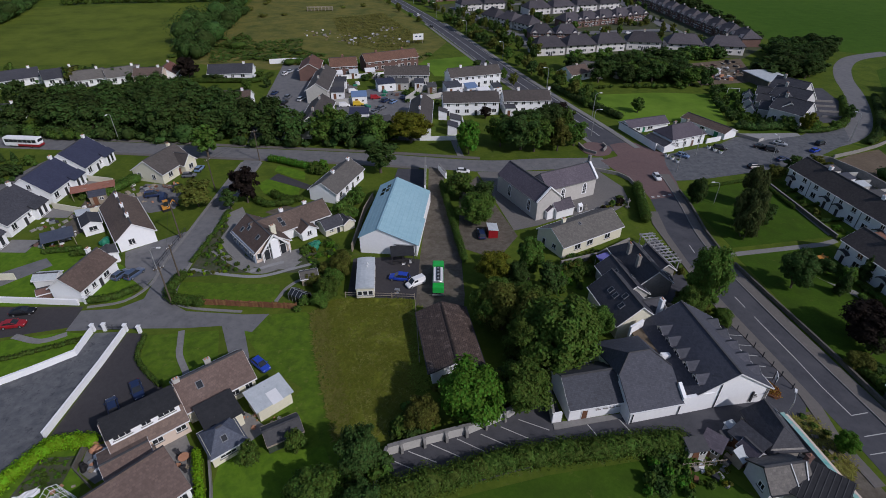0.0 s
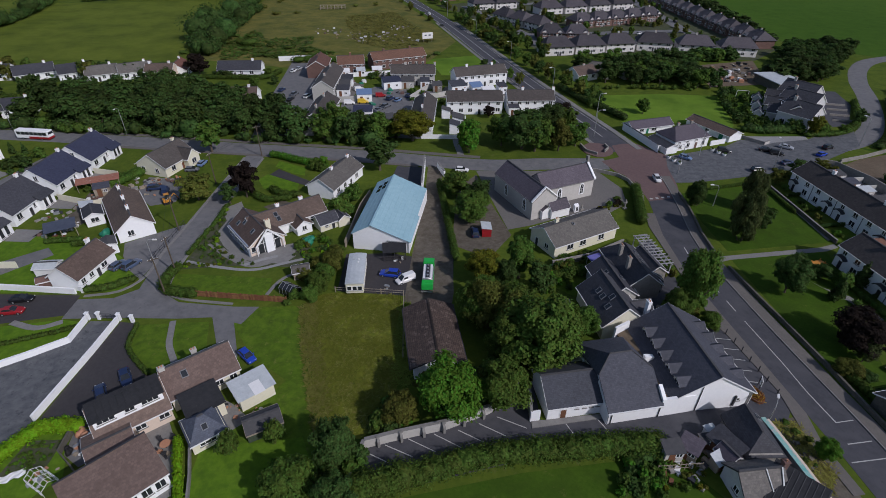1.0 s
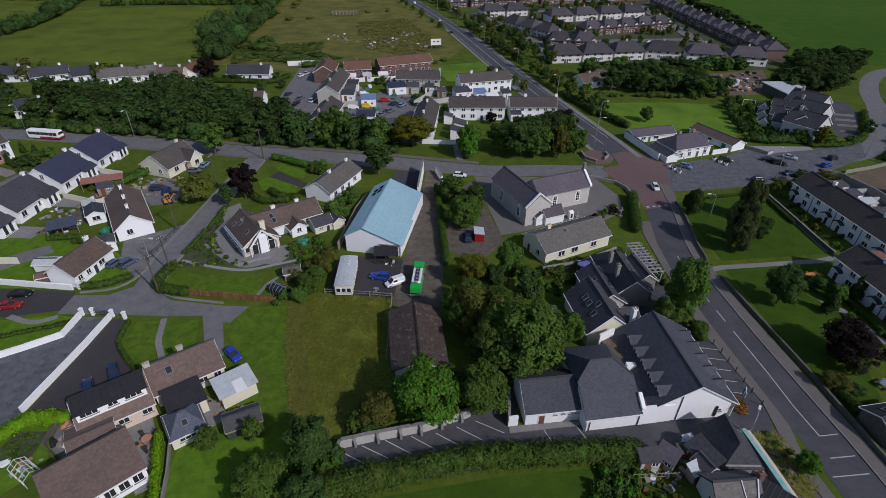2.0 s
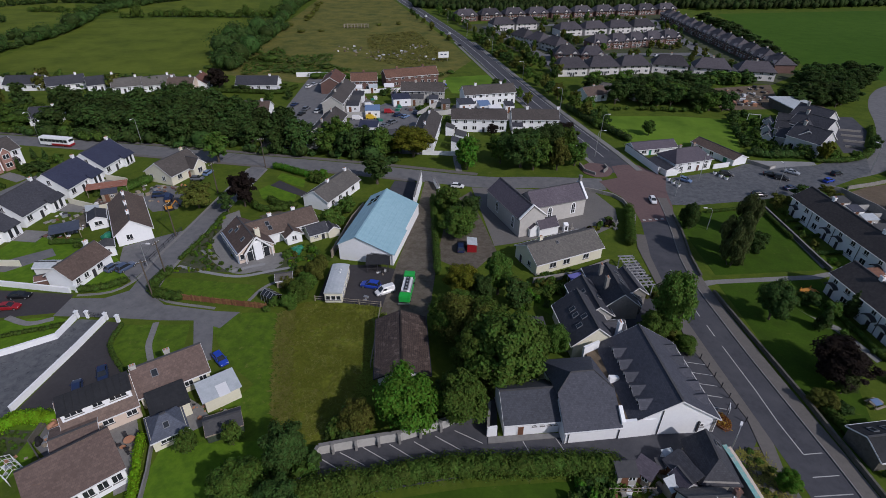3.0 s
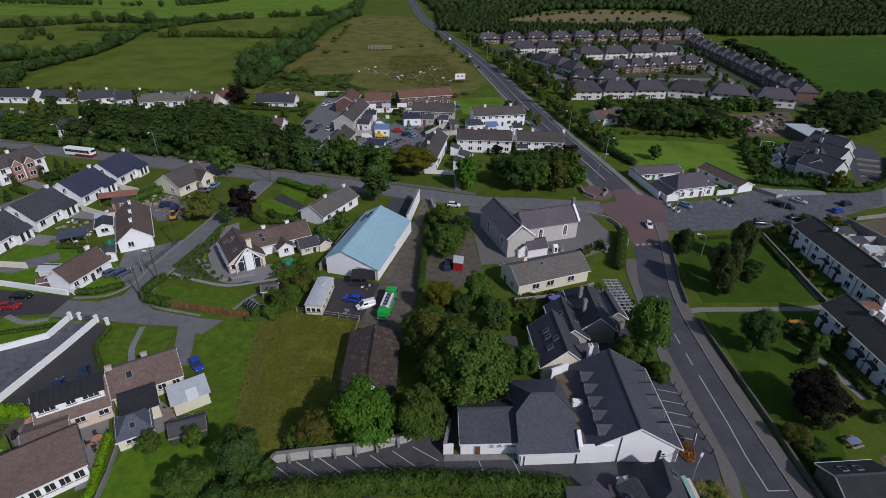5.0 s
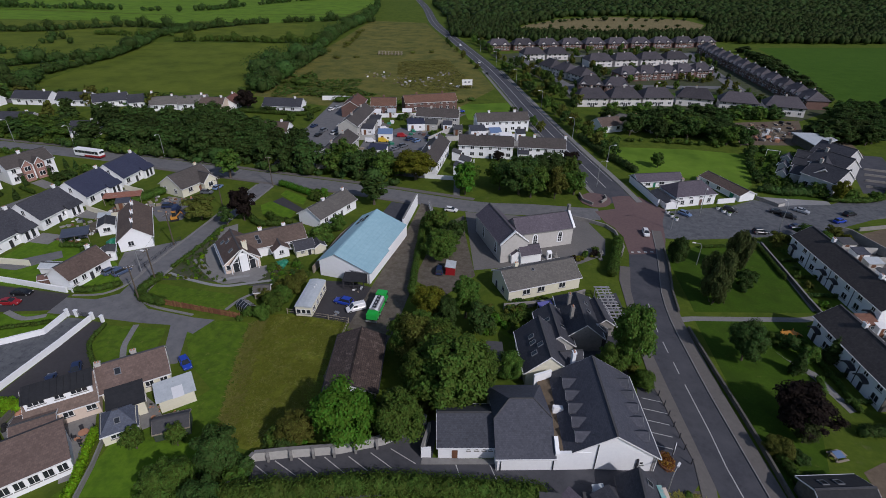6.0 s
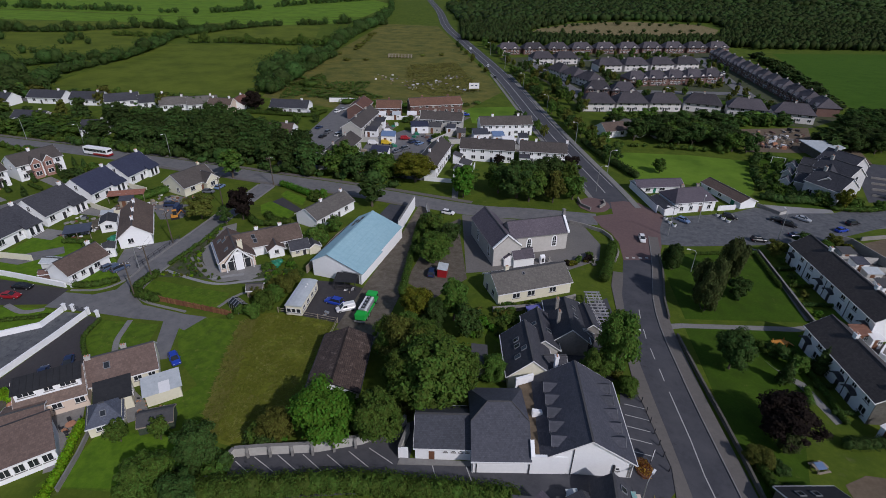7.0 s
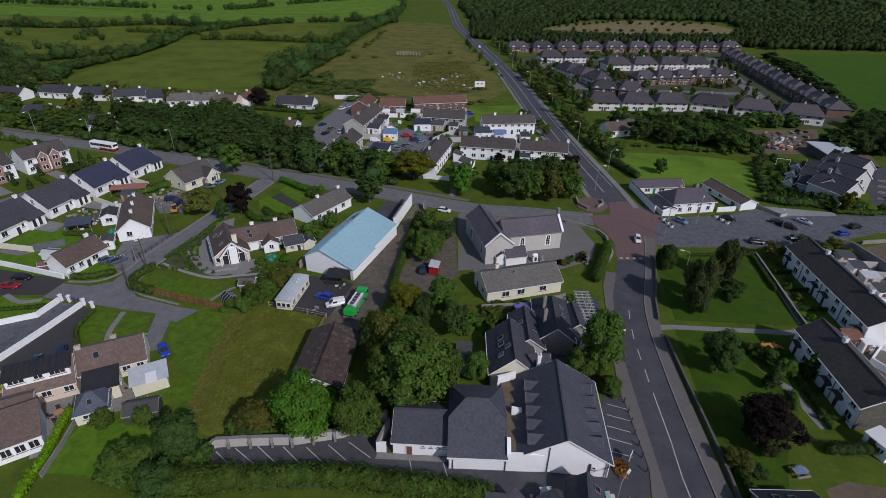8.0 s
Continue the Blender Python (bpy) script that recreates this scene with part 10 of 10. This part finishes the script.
house("bungalow", 128, 122, 30, 13, 7.0, 2.6, 4.8, W_, R["slate_dark"], "distant white bungalow with a tiled roof", [("F", -4, 0.9, 1.4, 1.2), ("F", 3.6, 0.9, 1.4, 1.2)], [("F", -1, 0.9, 2.0, M["dark_trim"])], [(4, 0, 0.8, W_)], group="bungalows", sills=False)
outbuilding(63.4, 193.4, 20, 5.0, 4.0, 2.4, GREY, R["grey_tile"], "grey garage among trees", 0.8)

# terrace front gardens
for k, y in enumerate((106, 99.6, 93.2, 86.8)):
    patch("front_garden", [(75.2 + (106 - y) * 0.02, y + 2.8), (81.0 + (106 - y) * 0.21, y + 4.0), (82.2 + (106 - y) * 0.21, y - 1.6), (76.2 + (106 - y) * 0.02, y - 2.6)], 0.022, M["lawn"] if k % 2 else M["grass"], "small front garden lawn of a terrace", "lawn")
    hedge([(75.6 + (106 - y) * 0.02, y - 3.0), (79.8 + (106 - y) * 0.16, y - 1.8)], 0.9, 0.7, "hedge" if k % 2 else "dark", "low hedge between front gardens")
    tree(77.2, y + 0.6, 1.4, 2.0, ("mid", "dark", "olive", "bright")[k], "shrub", 1, "shrub", "in a terrace garden")
for k, y in enumerate((73, 67.6, 62.4)):
    hedge([(69.6 + (73 - y) * 0.1, y), (72.2 + (73 - y) * 0.2, y + 0.7)], 0.9, 0.7, "dark", "low hedge between front gardens")
tree(66.8, 73.4, 3.0, 3.6, "dark", "shrub", 2, "shrub", "in a park")
tree(64.6, 74.8, 2.2, 3.0, "mid", "shrub", 2, "shrub", "in a park")
tree(68.6, 70.6, 3.4, 3.4, "mid", "shrub", 2, "shrub", "in a park")
hedge([(68.6, 66.4), (68.0, 63.4)], 1.0, 1.2, "mid", "leafy shrubs by a park path")

# ---- yards among the middle terraces ----
for x, y, r_, l_, w_, h_, wl, rf, lb in (
        (-27.0, 161.0, 12, 4.6, 3.4, 2.6, W_, paint("pale_blue", PAINTS["pale_blue"]), "white annex with a blue sheet roof"), (-20.2, 175.4, 20, 6.0, 4.0, 2.5, W_, R["navy"], "white annex with dark blue slate roof"),
        (-24.8, 146.0, 5, 5.4, 3.4, 2.4, W_, R["navy"], "white store with dark roof"), (-34.6, 165.6, 5, 4.0, 3.0, 2.4, W_, R["slate_dark"], "white back extension with dark roof"),
        (-35.2, 171.4, 5, 3.4, 3.0, 2.4, GREY, R["felt"], "grey back extension with felt roof"), (-35.6, 177.0, 5, 3.8, 3.0, 2.5, W_, R["slate_dark"], "white back extension with dark roof"),
        (-38.4, 187.0, 14, 3.2, 2.2, 2.0, W_, M["pvc"], "white garden shed with pale roof"), (-33.0, 188.8, 14, 3.0, 2.2, 2.0, W_, M["tin_sheet"], "white garden shed with sheet roof"),
        (-27.4, 190.6, 14, 3.4, 2.2, 2.0, GREY, M["pvc"], "grey garden shed with pale roof"), (-14.8, 176.4, 6, 4.4, 3.2, 2.4, GREY, R["felt"], "grey back extension with felt roof"),
        ):
    outbuilding(x, y, r_, l_, w_, h_, wl, rf, lb, 0.7)
for x, y, r_, l_, w_, h_, wl, rf, lb in (
        (-9.0, 176.8, 6, 3.0, 2.6, 2.3, W_, R["slate"], "white back extension with slate roof"), (2.2, 172.6, 20, 5.2, 4.4, 2.5, W_, R["slate"], "white back extension with grey roof"),
        (8.4, 171.8, 20, 3.8, 3.4, 2.4, W_, paint("pale_blue", PAINTS["pale_blue"]), "white back extension with blue panels"), (12.4, 168.4, 20, 4.0, 2.6, 2.2, W_, M["pvc"], "white shed with pale roof"),
        (16.8, 172.4, 20, 3.0, 2.8, 2.4, W_, R["slate_dark"], "white back extension with dark roof"), (3.0, 142.0, 88, 4.2, 3.0, 2.3, W_, R["felt"], "white back extension with felt roof"),
        (2.2, 136.6, 88, 3.6, 2.6, 2.3, W_, R["slate_dark"], "white back extension with dark roof"), (-0.6, 148.2, 88, 3.0, 2.4, 2.2, W_, R["felt"], "white shed with flat roof"),
        (19.2, 152.0, 6, 3.0, 4.0, 2.6, W_, R["slate_dark"], "white link building between terraces"), (-4.6, 173.0, 12, 3.0, 2.4, 2.1, M["stone"], R["felt"], "dark stone shed in a yard"),
        (-16.6, 140.4, 30, 3.6, 2.6, 2.2, M["brick"], R["felt"], "red painted store in a yard"), (-22.0, 139.0, 15, 3.6, 2.6, 2.2, W_, R["slate_dark"], "white store in a yard")):
    outbuilding(x, y, r_, l_, w_, h_, wl, rf, lb, 0.7)
for pts, h_ in (([(-36.5, 158.6), (-28.2, 160.4)], 1.8), ([(-12.6, 162.0), (-8.6, 172.4), (-4.2, 179.0)], 1.8), ([(-12.6, 162.0), (-4.0, 166.0), (0.4, 169.4)], 1.6), ([(-24, 183.6), (-24.6, 190.6)], 1.6), ([(-40.6, 185.6), (-26, 190.0), (-12, 194.6)], 1.5),
                ([(1.0, 168.4), (18.6, 164.8)], 1.6), ([(6.8, 175.6), (7.8, 168.0)], 1.6), ([(12.6, 175.4), (13.2, 167.2)], 1.6), ([(5.0, 146.6), (6.0, 131.6), (-6.6, 131.0)], 1.2), ([(-38.6, 131.6), (-38.0, 148.6)], 1.0)):
    garden_wall("wall_yards", pts, h_, 0.2, GREY if h_ > 1.55 else W_, "rendered block yard wall", None)
for x, y, s_ in ((-32, 181, 94), (-18, 171, 95), (-30, 150, 96), (4, 176, 97), (-12, 188, 98), (-22, 157, 99)):
    crate_pile(x, y, 9, 2.6, [M["pvc"], M["brick"], M["wood_pale"], M["dark_trim"], M["steel"], M["plastic_green"]], "bins, boxes and oddments in a back yard", s_, 1.2, "yard_clutter")
patch("back_gardens", [(-24, 184), (-10, 186), (-6, 200), (-30, 194)], 0.014, M["pavement"], "worn back yards behind terraces", "yard")
patch("back_gardens", [(-44, 164), (-32, 160), (-30, 178), (-40, 184)], 0.026, M["pavement"], "worn back yards behind terraces", "yard")
patch("back_gardens", [(-4, 166), (20, 162), (21, 176), (-2, 178)], 0.014, M["pavement"], "worn back yards behind terraces", "yard")
patch("side_green", [(-16, 211), (10, 222), (13, 206), (20, 190), (-4, 192), (-8, 206)], 0.012, M["pasture_bright"], "bright green plot beside terraces", "lawn")
shrub_bed("bed", [(-30, 184), (-8, 188), (-6, 198), (-34, 190)], 14, 1.8, ("mid", "dark"), "in a back yard", 101)
shrub_bed("bed", [(-4, 160), (18, 157), (20, 163), (-2, 167)], 12, 1.8, ("mid", "dark", "hedge"), "in a back yard", 102)
shrub_bed("bed", [(-30, 131), (-8, 130), (-8, 136), (-28, 138)], 14, 3.0, ("mid", "dark", "olive"), "by terraces", 103)
for x, y, h_, w_, lf in ((-24, 133.5, 6, 6.5, "dark"), (-18, 133, 6.5, 6.5, "mid"), (-13, 131, 6, 5.5, "dark"), (-24.5, 139.5, 4.5, 5, "dark"), (6.2, 122.4, 9, 6.5, "bright"), (14.6, 127.6, 9, 8, "mid"), (23, 124.4, 9.5, 8.5, "mid"), (34, 128.6, 7, 7, "mid"), (12, 148.5, 3.6, 4.2, "purple"),
                         (33.0, 137.2, 8, 7, "mid"), (29.4, 141, 6, 6, "dark"), (-60, 151.4, 5, 5, "mid"), (-57.4, 133, 8, 6.6, "dark"), (-66, 172, 4, 4, "mid"), (-60.5, 176, 3.2, 3.2, "dark"), (-65.5, 185, 3.4, 4, "mid")):
    tree(x, y, h_, w_, lf, "round", 2, where="beside terraced houses")
slab_path([(2.2, 134.0), (3.0, 128.0), (4.2, 121.2)], 1.6, M["concrete"], "pale concrete garden path")

# planting and small trees of the left-hand gardens
for x, y, h_, lf in ((-107.0, 101.6, 3.4, "dark"), (-104.6, 107.2, 3.8, "dark"), (-101.5, 93.8, 3.4, "dark"), (-107.0, 114.6, 3.4, "dark"), (-103.6, 114.5, 3.2, "dark"), (-107.4, 94.4, 3.4, "dark"), (-111, 87.6, 3.4, "dark")):
    tree(x, y, h_, 1.5, lf, "conifer", 2, where="in a front garden", group="conifers in front gardens")
patch("side_path", [(-79.6, 66.4), (-73, 66.4), (-68, 72.6), (-70.5, 74.8)], 0.02, M["asphalt_pale"], "grey concrete path by a lawn", "path")
for x, y, r_ in ((-77.6, 103.4, 0), (-77.6, 91.0, 0), (-77.6, 78.6, 0)):
    patch("rear_patio", [(x - 3.2, y - 2.2), (x + 2.2, y - 2.2), (x + 2.2, y + 2.0), (x - 3.2, y + 2.0)], 0.02, M["concrete"], "paved terrace behind a dormer bungalow", "patio")
crate_pile(-76.4, 86.0, 12, 2.6, SCRAP, "scattered timber and metal in a yard", 111, 0.9)
crate_pile(-68.6, 95.6, 14, 2.6, SCRAP + [M["clay"]], "scattered red and rusty scrap metal", 112, 0.9)
crate_pile(-61.4, 103.4, 12, 2.0, SCRAP + [M["clay"], og], "orange and rusty machine parts in a yard", 113, 0.8)
outbuilding(-70.6, 87.4, 128, 2.8, 2.2, 1.9, M["wood_pale"], M["tin_sheet"], "weathered shed with sheet roof", 0.4)
outbuilding(-72.4, 95.4, 28, 3.0, 2.0, 1.9, M["wood_pale"], R["slate"], "weathered shed with slate roof", 0.4)
dig = thing("mini_digger", -56.9, 92.4, 0, 40, "small orange and black mini digger on a lawn edge", "digger")
for s in (-1, 1):
    box_part("track", dig, -0.9, 0.9, s * 0.55 - 0.15, s * 0.55 + 0.15, 0, 0.42, M["black"])
box_part("body", dig, -0.8, 0.6, -0.55, 0.55, 0.46, 1.1, og)
box_part("cab", dig, -0.3, 0.5, -0.45, 0.35, 1.1, 2.1, M["glass"])
box_part("cab_roof", dig, -0.4, 0.6, -0.5, 0.4, 2.1, 2.2, og)
bm = bmesh.new()
tube(bm, (0.6, 0.0, 0.9), (1.6, 0.0, 1.9), 0.11, sides=6)
tube(bm, (1.6, 0.0, 1.9), (2.2, 0.0, 0.7), 0.09, sides=6)
part("boom", bm, og, dig)
box_part("bucket", dig, 2.0, 2.5, -0.25, 0.25, 0.25, 0.7, M["dark_trim"])
# railings along the forecourt
rl = thing("railing", -49.4, 84.0, 0, 0, "dark metal railing along a forecourt wall", "railing")
for k in range(9):
    box_part("post", rl, -0.03, 0.03, -0.03 - k * 1.6, 0.03 - k * 1.6, 0, 1.0, M["dark_trim"])
for z in (0.5, 0.98):
    box_part("rail", rl, -0.025, 0.025, -12.85, 0.05, z, z + 0.05, M["dark_trim"])
# garden table, chairs and frames behind the lower houses
pt = thing("garden_table", -28.9, 35.2, 0.03, 20, "round red garden table in a paved yard", "table")
bm = bmesh.new()
tube(bm, (0, 0, 0.68), (0, 0, 0.74), 0.6, sides=14)
part("tabletop", bm, M["clay"], pt)
bm = bmesh.new()
tube(bm, (0, 0, 0), (0, 0, 0.68), 0.06, sides=6)
part("leg", bm, M["dark_trim"], pt)
for k in range(5):
    a = k * 1.26
    ch = thing("garden_chair", -28.9 + 1.1 * math.cos(a), 35.2 + 1.1 * math.sin(a), 0.03, math.degrees(a) + 90, "dark metal garden chair by a round table", "chair", "garden chairs")
    box_part("seat", ch, -0.22, 0.22, -0.22, 0.22, 0.4, 0.45, M["dark_trim"])
    box_part("backrest", ch, -0.22, 0.22, -0.25, -0.21, 0.45, 0.9, M["dark_trim"])
    for sx in (-1, 1):
        for sy in (-1, 1):
            box_part("leg", ch, sx * 0.19 - 0.02, sx * 0.19 + 0.02, sy * 0.19 - 0.02, sy * 0.19 + 0.02, 0, 0.4, M["dark_trim"])
fm = thing("plant_frame", -39.8, 29.9, 0, 65, "bare metal frame of a small plant house beside a vegetable bed", "glasshouse")
for k in range(5):
    y = -1.6 + k * 0.8
    bm = bmesh.new()
    tube(bm, (-0.9, y, 0), (-0.9, y, 1.2), 0.03, sides=4)
    tube(bm, (-0.9, y, 1.2), (0, y, 1.8), 0.03, sides=4)
    tube(bm, (0, y, 1.8), (0.9, y, 1.2), 0.03, sides=4)
    tube(bm, (0.9, y, 1.2), (0.9, y, 0), 0.03, sides=4)
    part("frame_bar", bm, M["pvc"], fm)
for x, z in ((-0.9, 0.6), (-0.9, 1.2), (-0.45, 1.5), (0, 1.8), (0.45, 1.5), (0.9, 1.2), (0.9, 0.6)):
    bm = bmesh.new()
    tube(bm, (x, -1.6, z), (x, 1.6, z), 0.03, sides=4)
    part("frame_bar", bm, M["pvc"], fm)

# undergrowth among the middle trees
shrub_bed("bed", [(8, 45), (16, 46), (21, 54), (19, 60), (10, 62), (8, 54)], 18, 1.6, ("mid", "dark", "mid", "olive"), "beneath trees", 120, 1.0, 1)
patch("small_lawn", [(18.6, 69.6), (23.6, 66.0), (25.4, 68.4), (22.4, 71.6)], 0.014, M["lawn"], "small back lawn among shrubs", "lawn")

# oddments of the old cottage garden
OLD = [M["wood_pale"], M["wood_brown"], M["pvc"], M["stone"], M["clay"], M["dark_trim"], M["steel"]]
crate_pile(30.6, 35.2, 14, 2.4, OLD, "old planks, pots and frames in a cottage garden", 131, 0.7)
crate_pile(33.4, 37.0, 14, 1.6, OLD, "stored junk in a small back yard", 132, 0.7)
crate_pile(36.4, 39.0, 10, 1.2, OLD, "stored junk beside an old cottage", 133, 0.6)
crate_pile(44.6, 38.0, 14, 2.0, [M["stone"], M["dark_stone"], M["wood_pale"]], "rubble and stones on waste ground", 134, 0.6)
tr = thing("trellis", 27.8, 35.0, 0, 7, "low weathered timber trellis in a garden", "trellis")
for k in range(9):
    box_part("post", tr, k * 0.65 - 0.04, k * 0.65 + 0.04, -0.04, 0.04, 0, 1.1, M["wood_pale"])
for z in (0.4, 1.0):
    box_part("rail", tr, -0.05, 5.25, -0.07, -0.04, z, z + 0.09, M["wood_pale"])

# yard and planting round the old inn
patch("inn_yard", [(23.2, 58), (27, 57), (33, 58), (41.4, 62), (42, 78), (41, 84), (36, 80), (32, 76), (26.5, 71), (24.6, 66)], 0.012, M["asphalt"], "dark worn yard round an old inn", "yard")
shrub_bed("bed", [(36, 60), (42, 61), (42.6, 70), (40.6, 80), (39.4, 74), (38.6, 66)], 26, 1.3, ("mid", "dark", "hedge", "olive"), "beside an old inn", 151)
shrub_bed("bed", [(18, 74), (24, 77.4), (29.4, 78.6), (27, 75.2), (21, 72.6)], 22, 1.0, ("mid", "dark", "hedge", "olive", "bright"), "in a back garden", 152)
crate_pile(37.0, 63.4, 8, 1.2, [M["wood_pale"], M["dark_trim"], M["steel"]], "barrels and crates behind an inn", 153, 0.6)
outbuilding(21.0, 59.8, 100, 4.4, 2.2, 2.4, M["grey_render"], R["felt"], "low grey flat-roofed annex beside trees", 0.15)
hedge([(-43.9, 92), (-43.6, 86), (-43.8, 80), (-44.0, 74)], 0.8, 0.9, "hedge", "loose low hedge along the estate road", lumpy=0.25)

fl = thing("fleece_sheet", -44.2, 30.6, 0, 35, "crumpled white fleece over a vegetable bed", "garden cover")
bm = bmesh.new()
gr = [[bm.verts.new((-1.4 + i * 0.35, -0.5 + j * 0.25 + 0.12 * math.sin(i * 1.7), 0.07 + 0.12 * abs(math.sin(i * 2.1 + j * 1.3)))) for j in range(5)] for i in range(9)]
for i in range(8):
    for j in range(4):
        bm.faces.new((gr[i][j], gr[i + 1][j], gr[i + 1][j + 1], gr[i][j + 1]))
part("sheet", bm, M["pvc"], fl)
heap("refuse_bags", -37.6, 35.2, 0.9, 0.9, material("silver_cover", (0.34, 0.37, 0.42), (0.48, 0.51, 0.56), 0.5, 0.8, 4, 0.1), "silvery covered goods in a back yard", "tarpaulin", 15)
crate_pile(-38.6, 34.8, 12, 1.2, [M["pvc"], M["clay"], M["dark_trim"], M["steel"], M["wood_pale"]], "stored goods and boxes in a back yard", 161, 0.5)
crate_pile(-41.0, 30.6, 12, 1.3, [M["wood_pale"], M["clay"], M["steel"], M["pvc"]], "pots, canes and frames by a vegetable bed", 162, 0.45)
crate_pile(-72.6, 80.4, 16, 2.6, SCRAP + [paint("blue", PAINTS["blue"])], "scrap and boards beside a shelter", 163, 0.8)
crate_pile(-66.6, 101.0, 22, 3.0, SCRAP + [M["clay"], M["wood_pale"], M["brick"]], "rusty machinery parts and timber in a yard", 165, 0.9)
crate_pile(-72.0, 96.0, 18, 3.0, SCRAP + [M["clay"], M["pvc"], M["brick"]], "rusty scrap and boards in a yard", 166, 0.8)
crate_pile(-63.4, 97.6, 16, 2.4, SCRAP + [M["clay"], paint("blue", PAINTS["blue"])], "rusty parts and blue drums in a yard", 164, 0.8)

# dark planting before the guest house, and rubble behind it
patch("gravel_strip", [(82.6, 138.6), (84.8, 132.6), (88, 134.4), (98.6, 137.4), (98.8, 139.6), (87.1, 138.7)], 0.03, M["gravel"], "pale gravel strip below a hedge", "path")
hedge([(83.4, 142.4), (88, 141.4), (94, 142.2), (99, 142.8)], 2.0, 2.6, "dark", "dark overgrown hedge along the square", size=0.3, density=22, lumpy=0.25)
shrub_bed("bed", [(86, 140), (97, 142), (96, 150), (88, 152)], 30, 1.6, ("dark", "mid", "hedge", "dark"), "beside a guest house", 171)
shrub_bed("bed", [(94, 160), (99, 164), (104, 178), (96, 182), (92, 172)], 26, 1.4, ("dark", "mid", "hedge"), "behind a guest house", 172)
patch("guest_garden", [(86, 139), (100, 140), (98, 150), (101, 164), (106, 180), (92, 184), (90, 166), (86, 152)], 0.011, M["park_lawn"], "dark green garden behind a guest house", "lawn")
for x, y, k in ((95, 205, 181), (102, 208, 182), (108, 200, 183), (96, 194, 184), (104, 193, 185), (113, 212, 186)):
    crate_pile(x, y, 14, 3.6, [M["brick"], M["pvc"], M["wood_pale"], M["stone"], M["soil"], M["clay"], M["dark_trim"]], "demolition rubble and red and white debris", k, 1.2, "rubble_pile")
patch("rubble_ground", [(112, 168), (126, 182), (128, 196), (116, 194)], 0.018, M["soil"], "bare brown ground with rubble", "ground")

# dark-framed pen before the shed
pen = thing("pen", -7.0, 75.6, 0, 9, "dark-framed mesh pen with a sheet roof before a shed", "pen")
for x in (-1.9, 0.0, 1.9):
    for y in (-1.3, 1.3):
        box_part("post", pen, x - 0.06, x + 0.06, y - 0.06, y + 0.06, 0, 1.9, M["dark_trim"])
for y in (-1.3, 1.3):
    for z in (0.1, 0.95, 1.82):
        box_part("rail", pen, -1.9, 1.9, y - 0.03, y + 0.03, z, z + 0.07, M["dark_trim"])
    for k in range(18):
        box_part("bar", pen, -1.8 + k * 0.21 - 0.012, -1.8 + k * 0.21 + 0.012, y - 0.012, y + 0.012, 0.17, 1.82, M["dark_trim"])
part("roof", plate([(-2.1, -1.5, 1.92), (2.1, -1.5, 1.92), (2.1, 1.5, 2.15), (-2.1, 1.5, 2.15)], 0.05), R["black_felt"], pen)

# ---- the site plan brought to metres ----
for ob in scene.objects:
    if ob.parent is None and ob.type in ("MESH", "EMPTY"):
        ob.matrix_basis = Matrix.Scale(SITE, 4) @ ob.matrix_basis
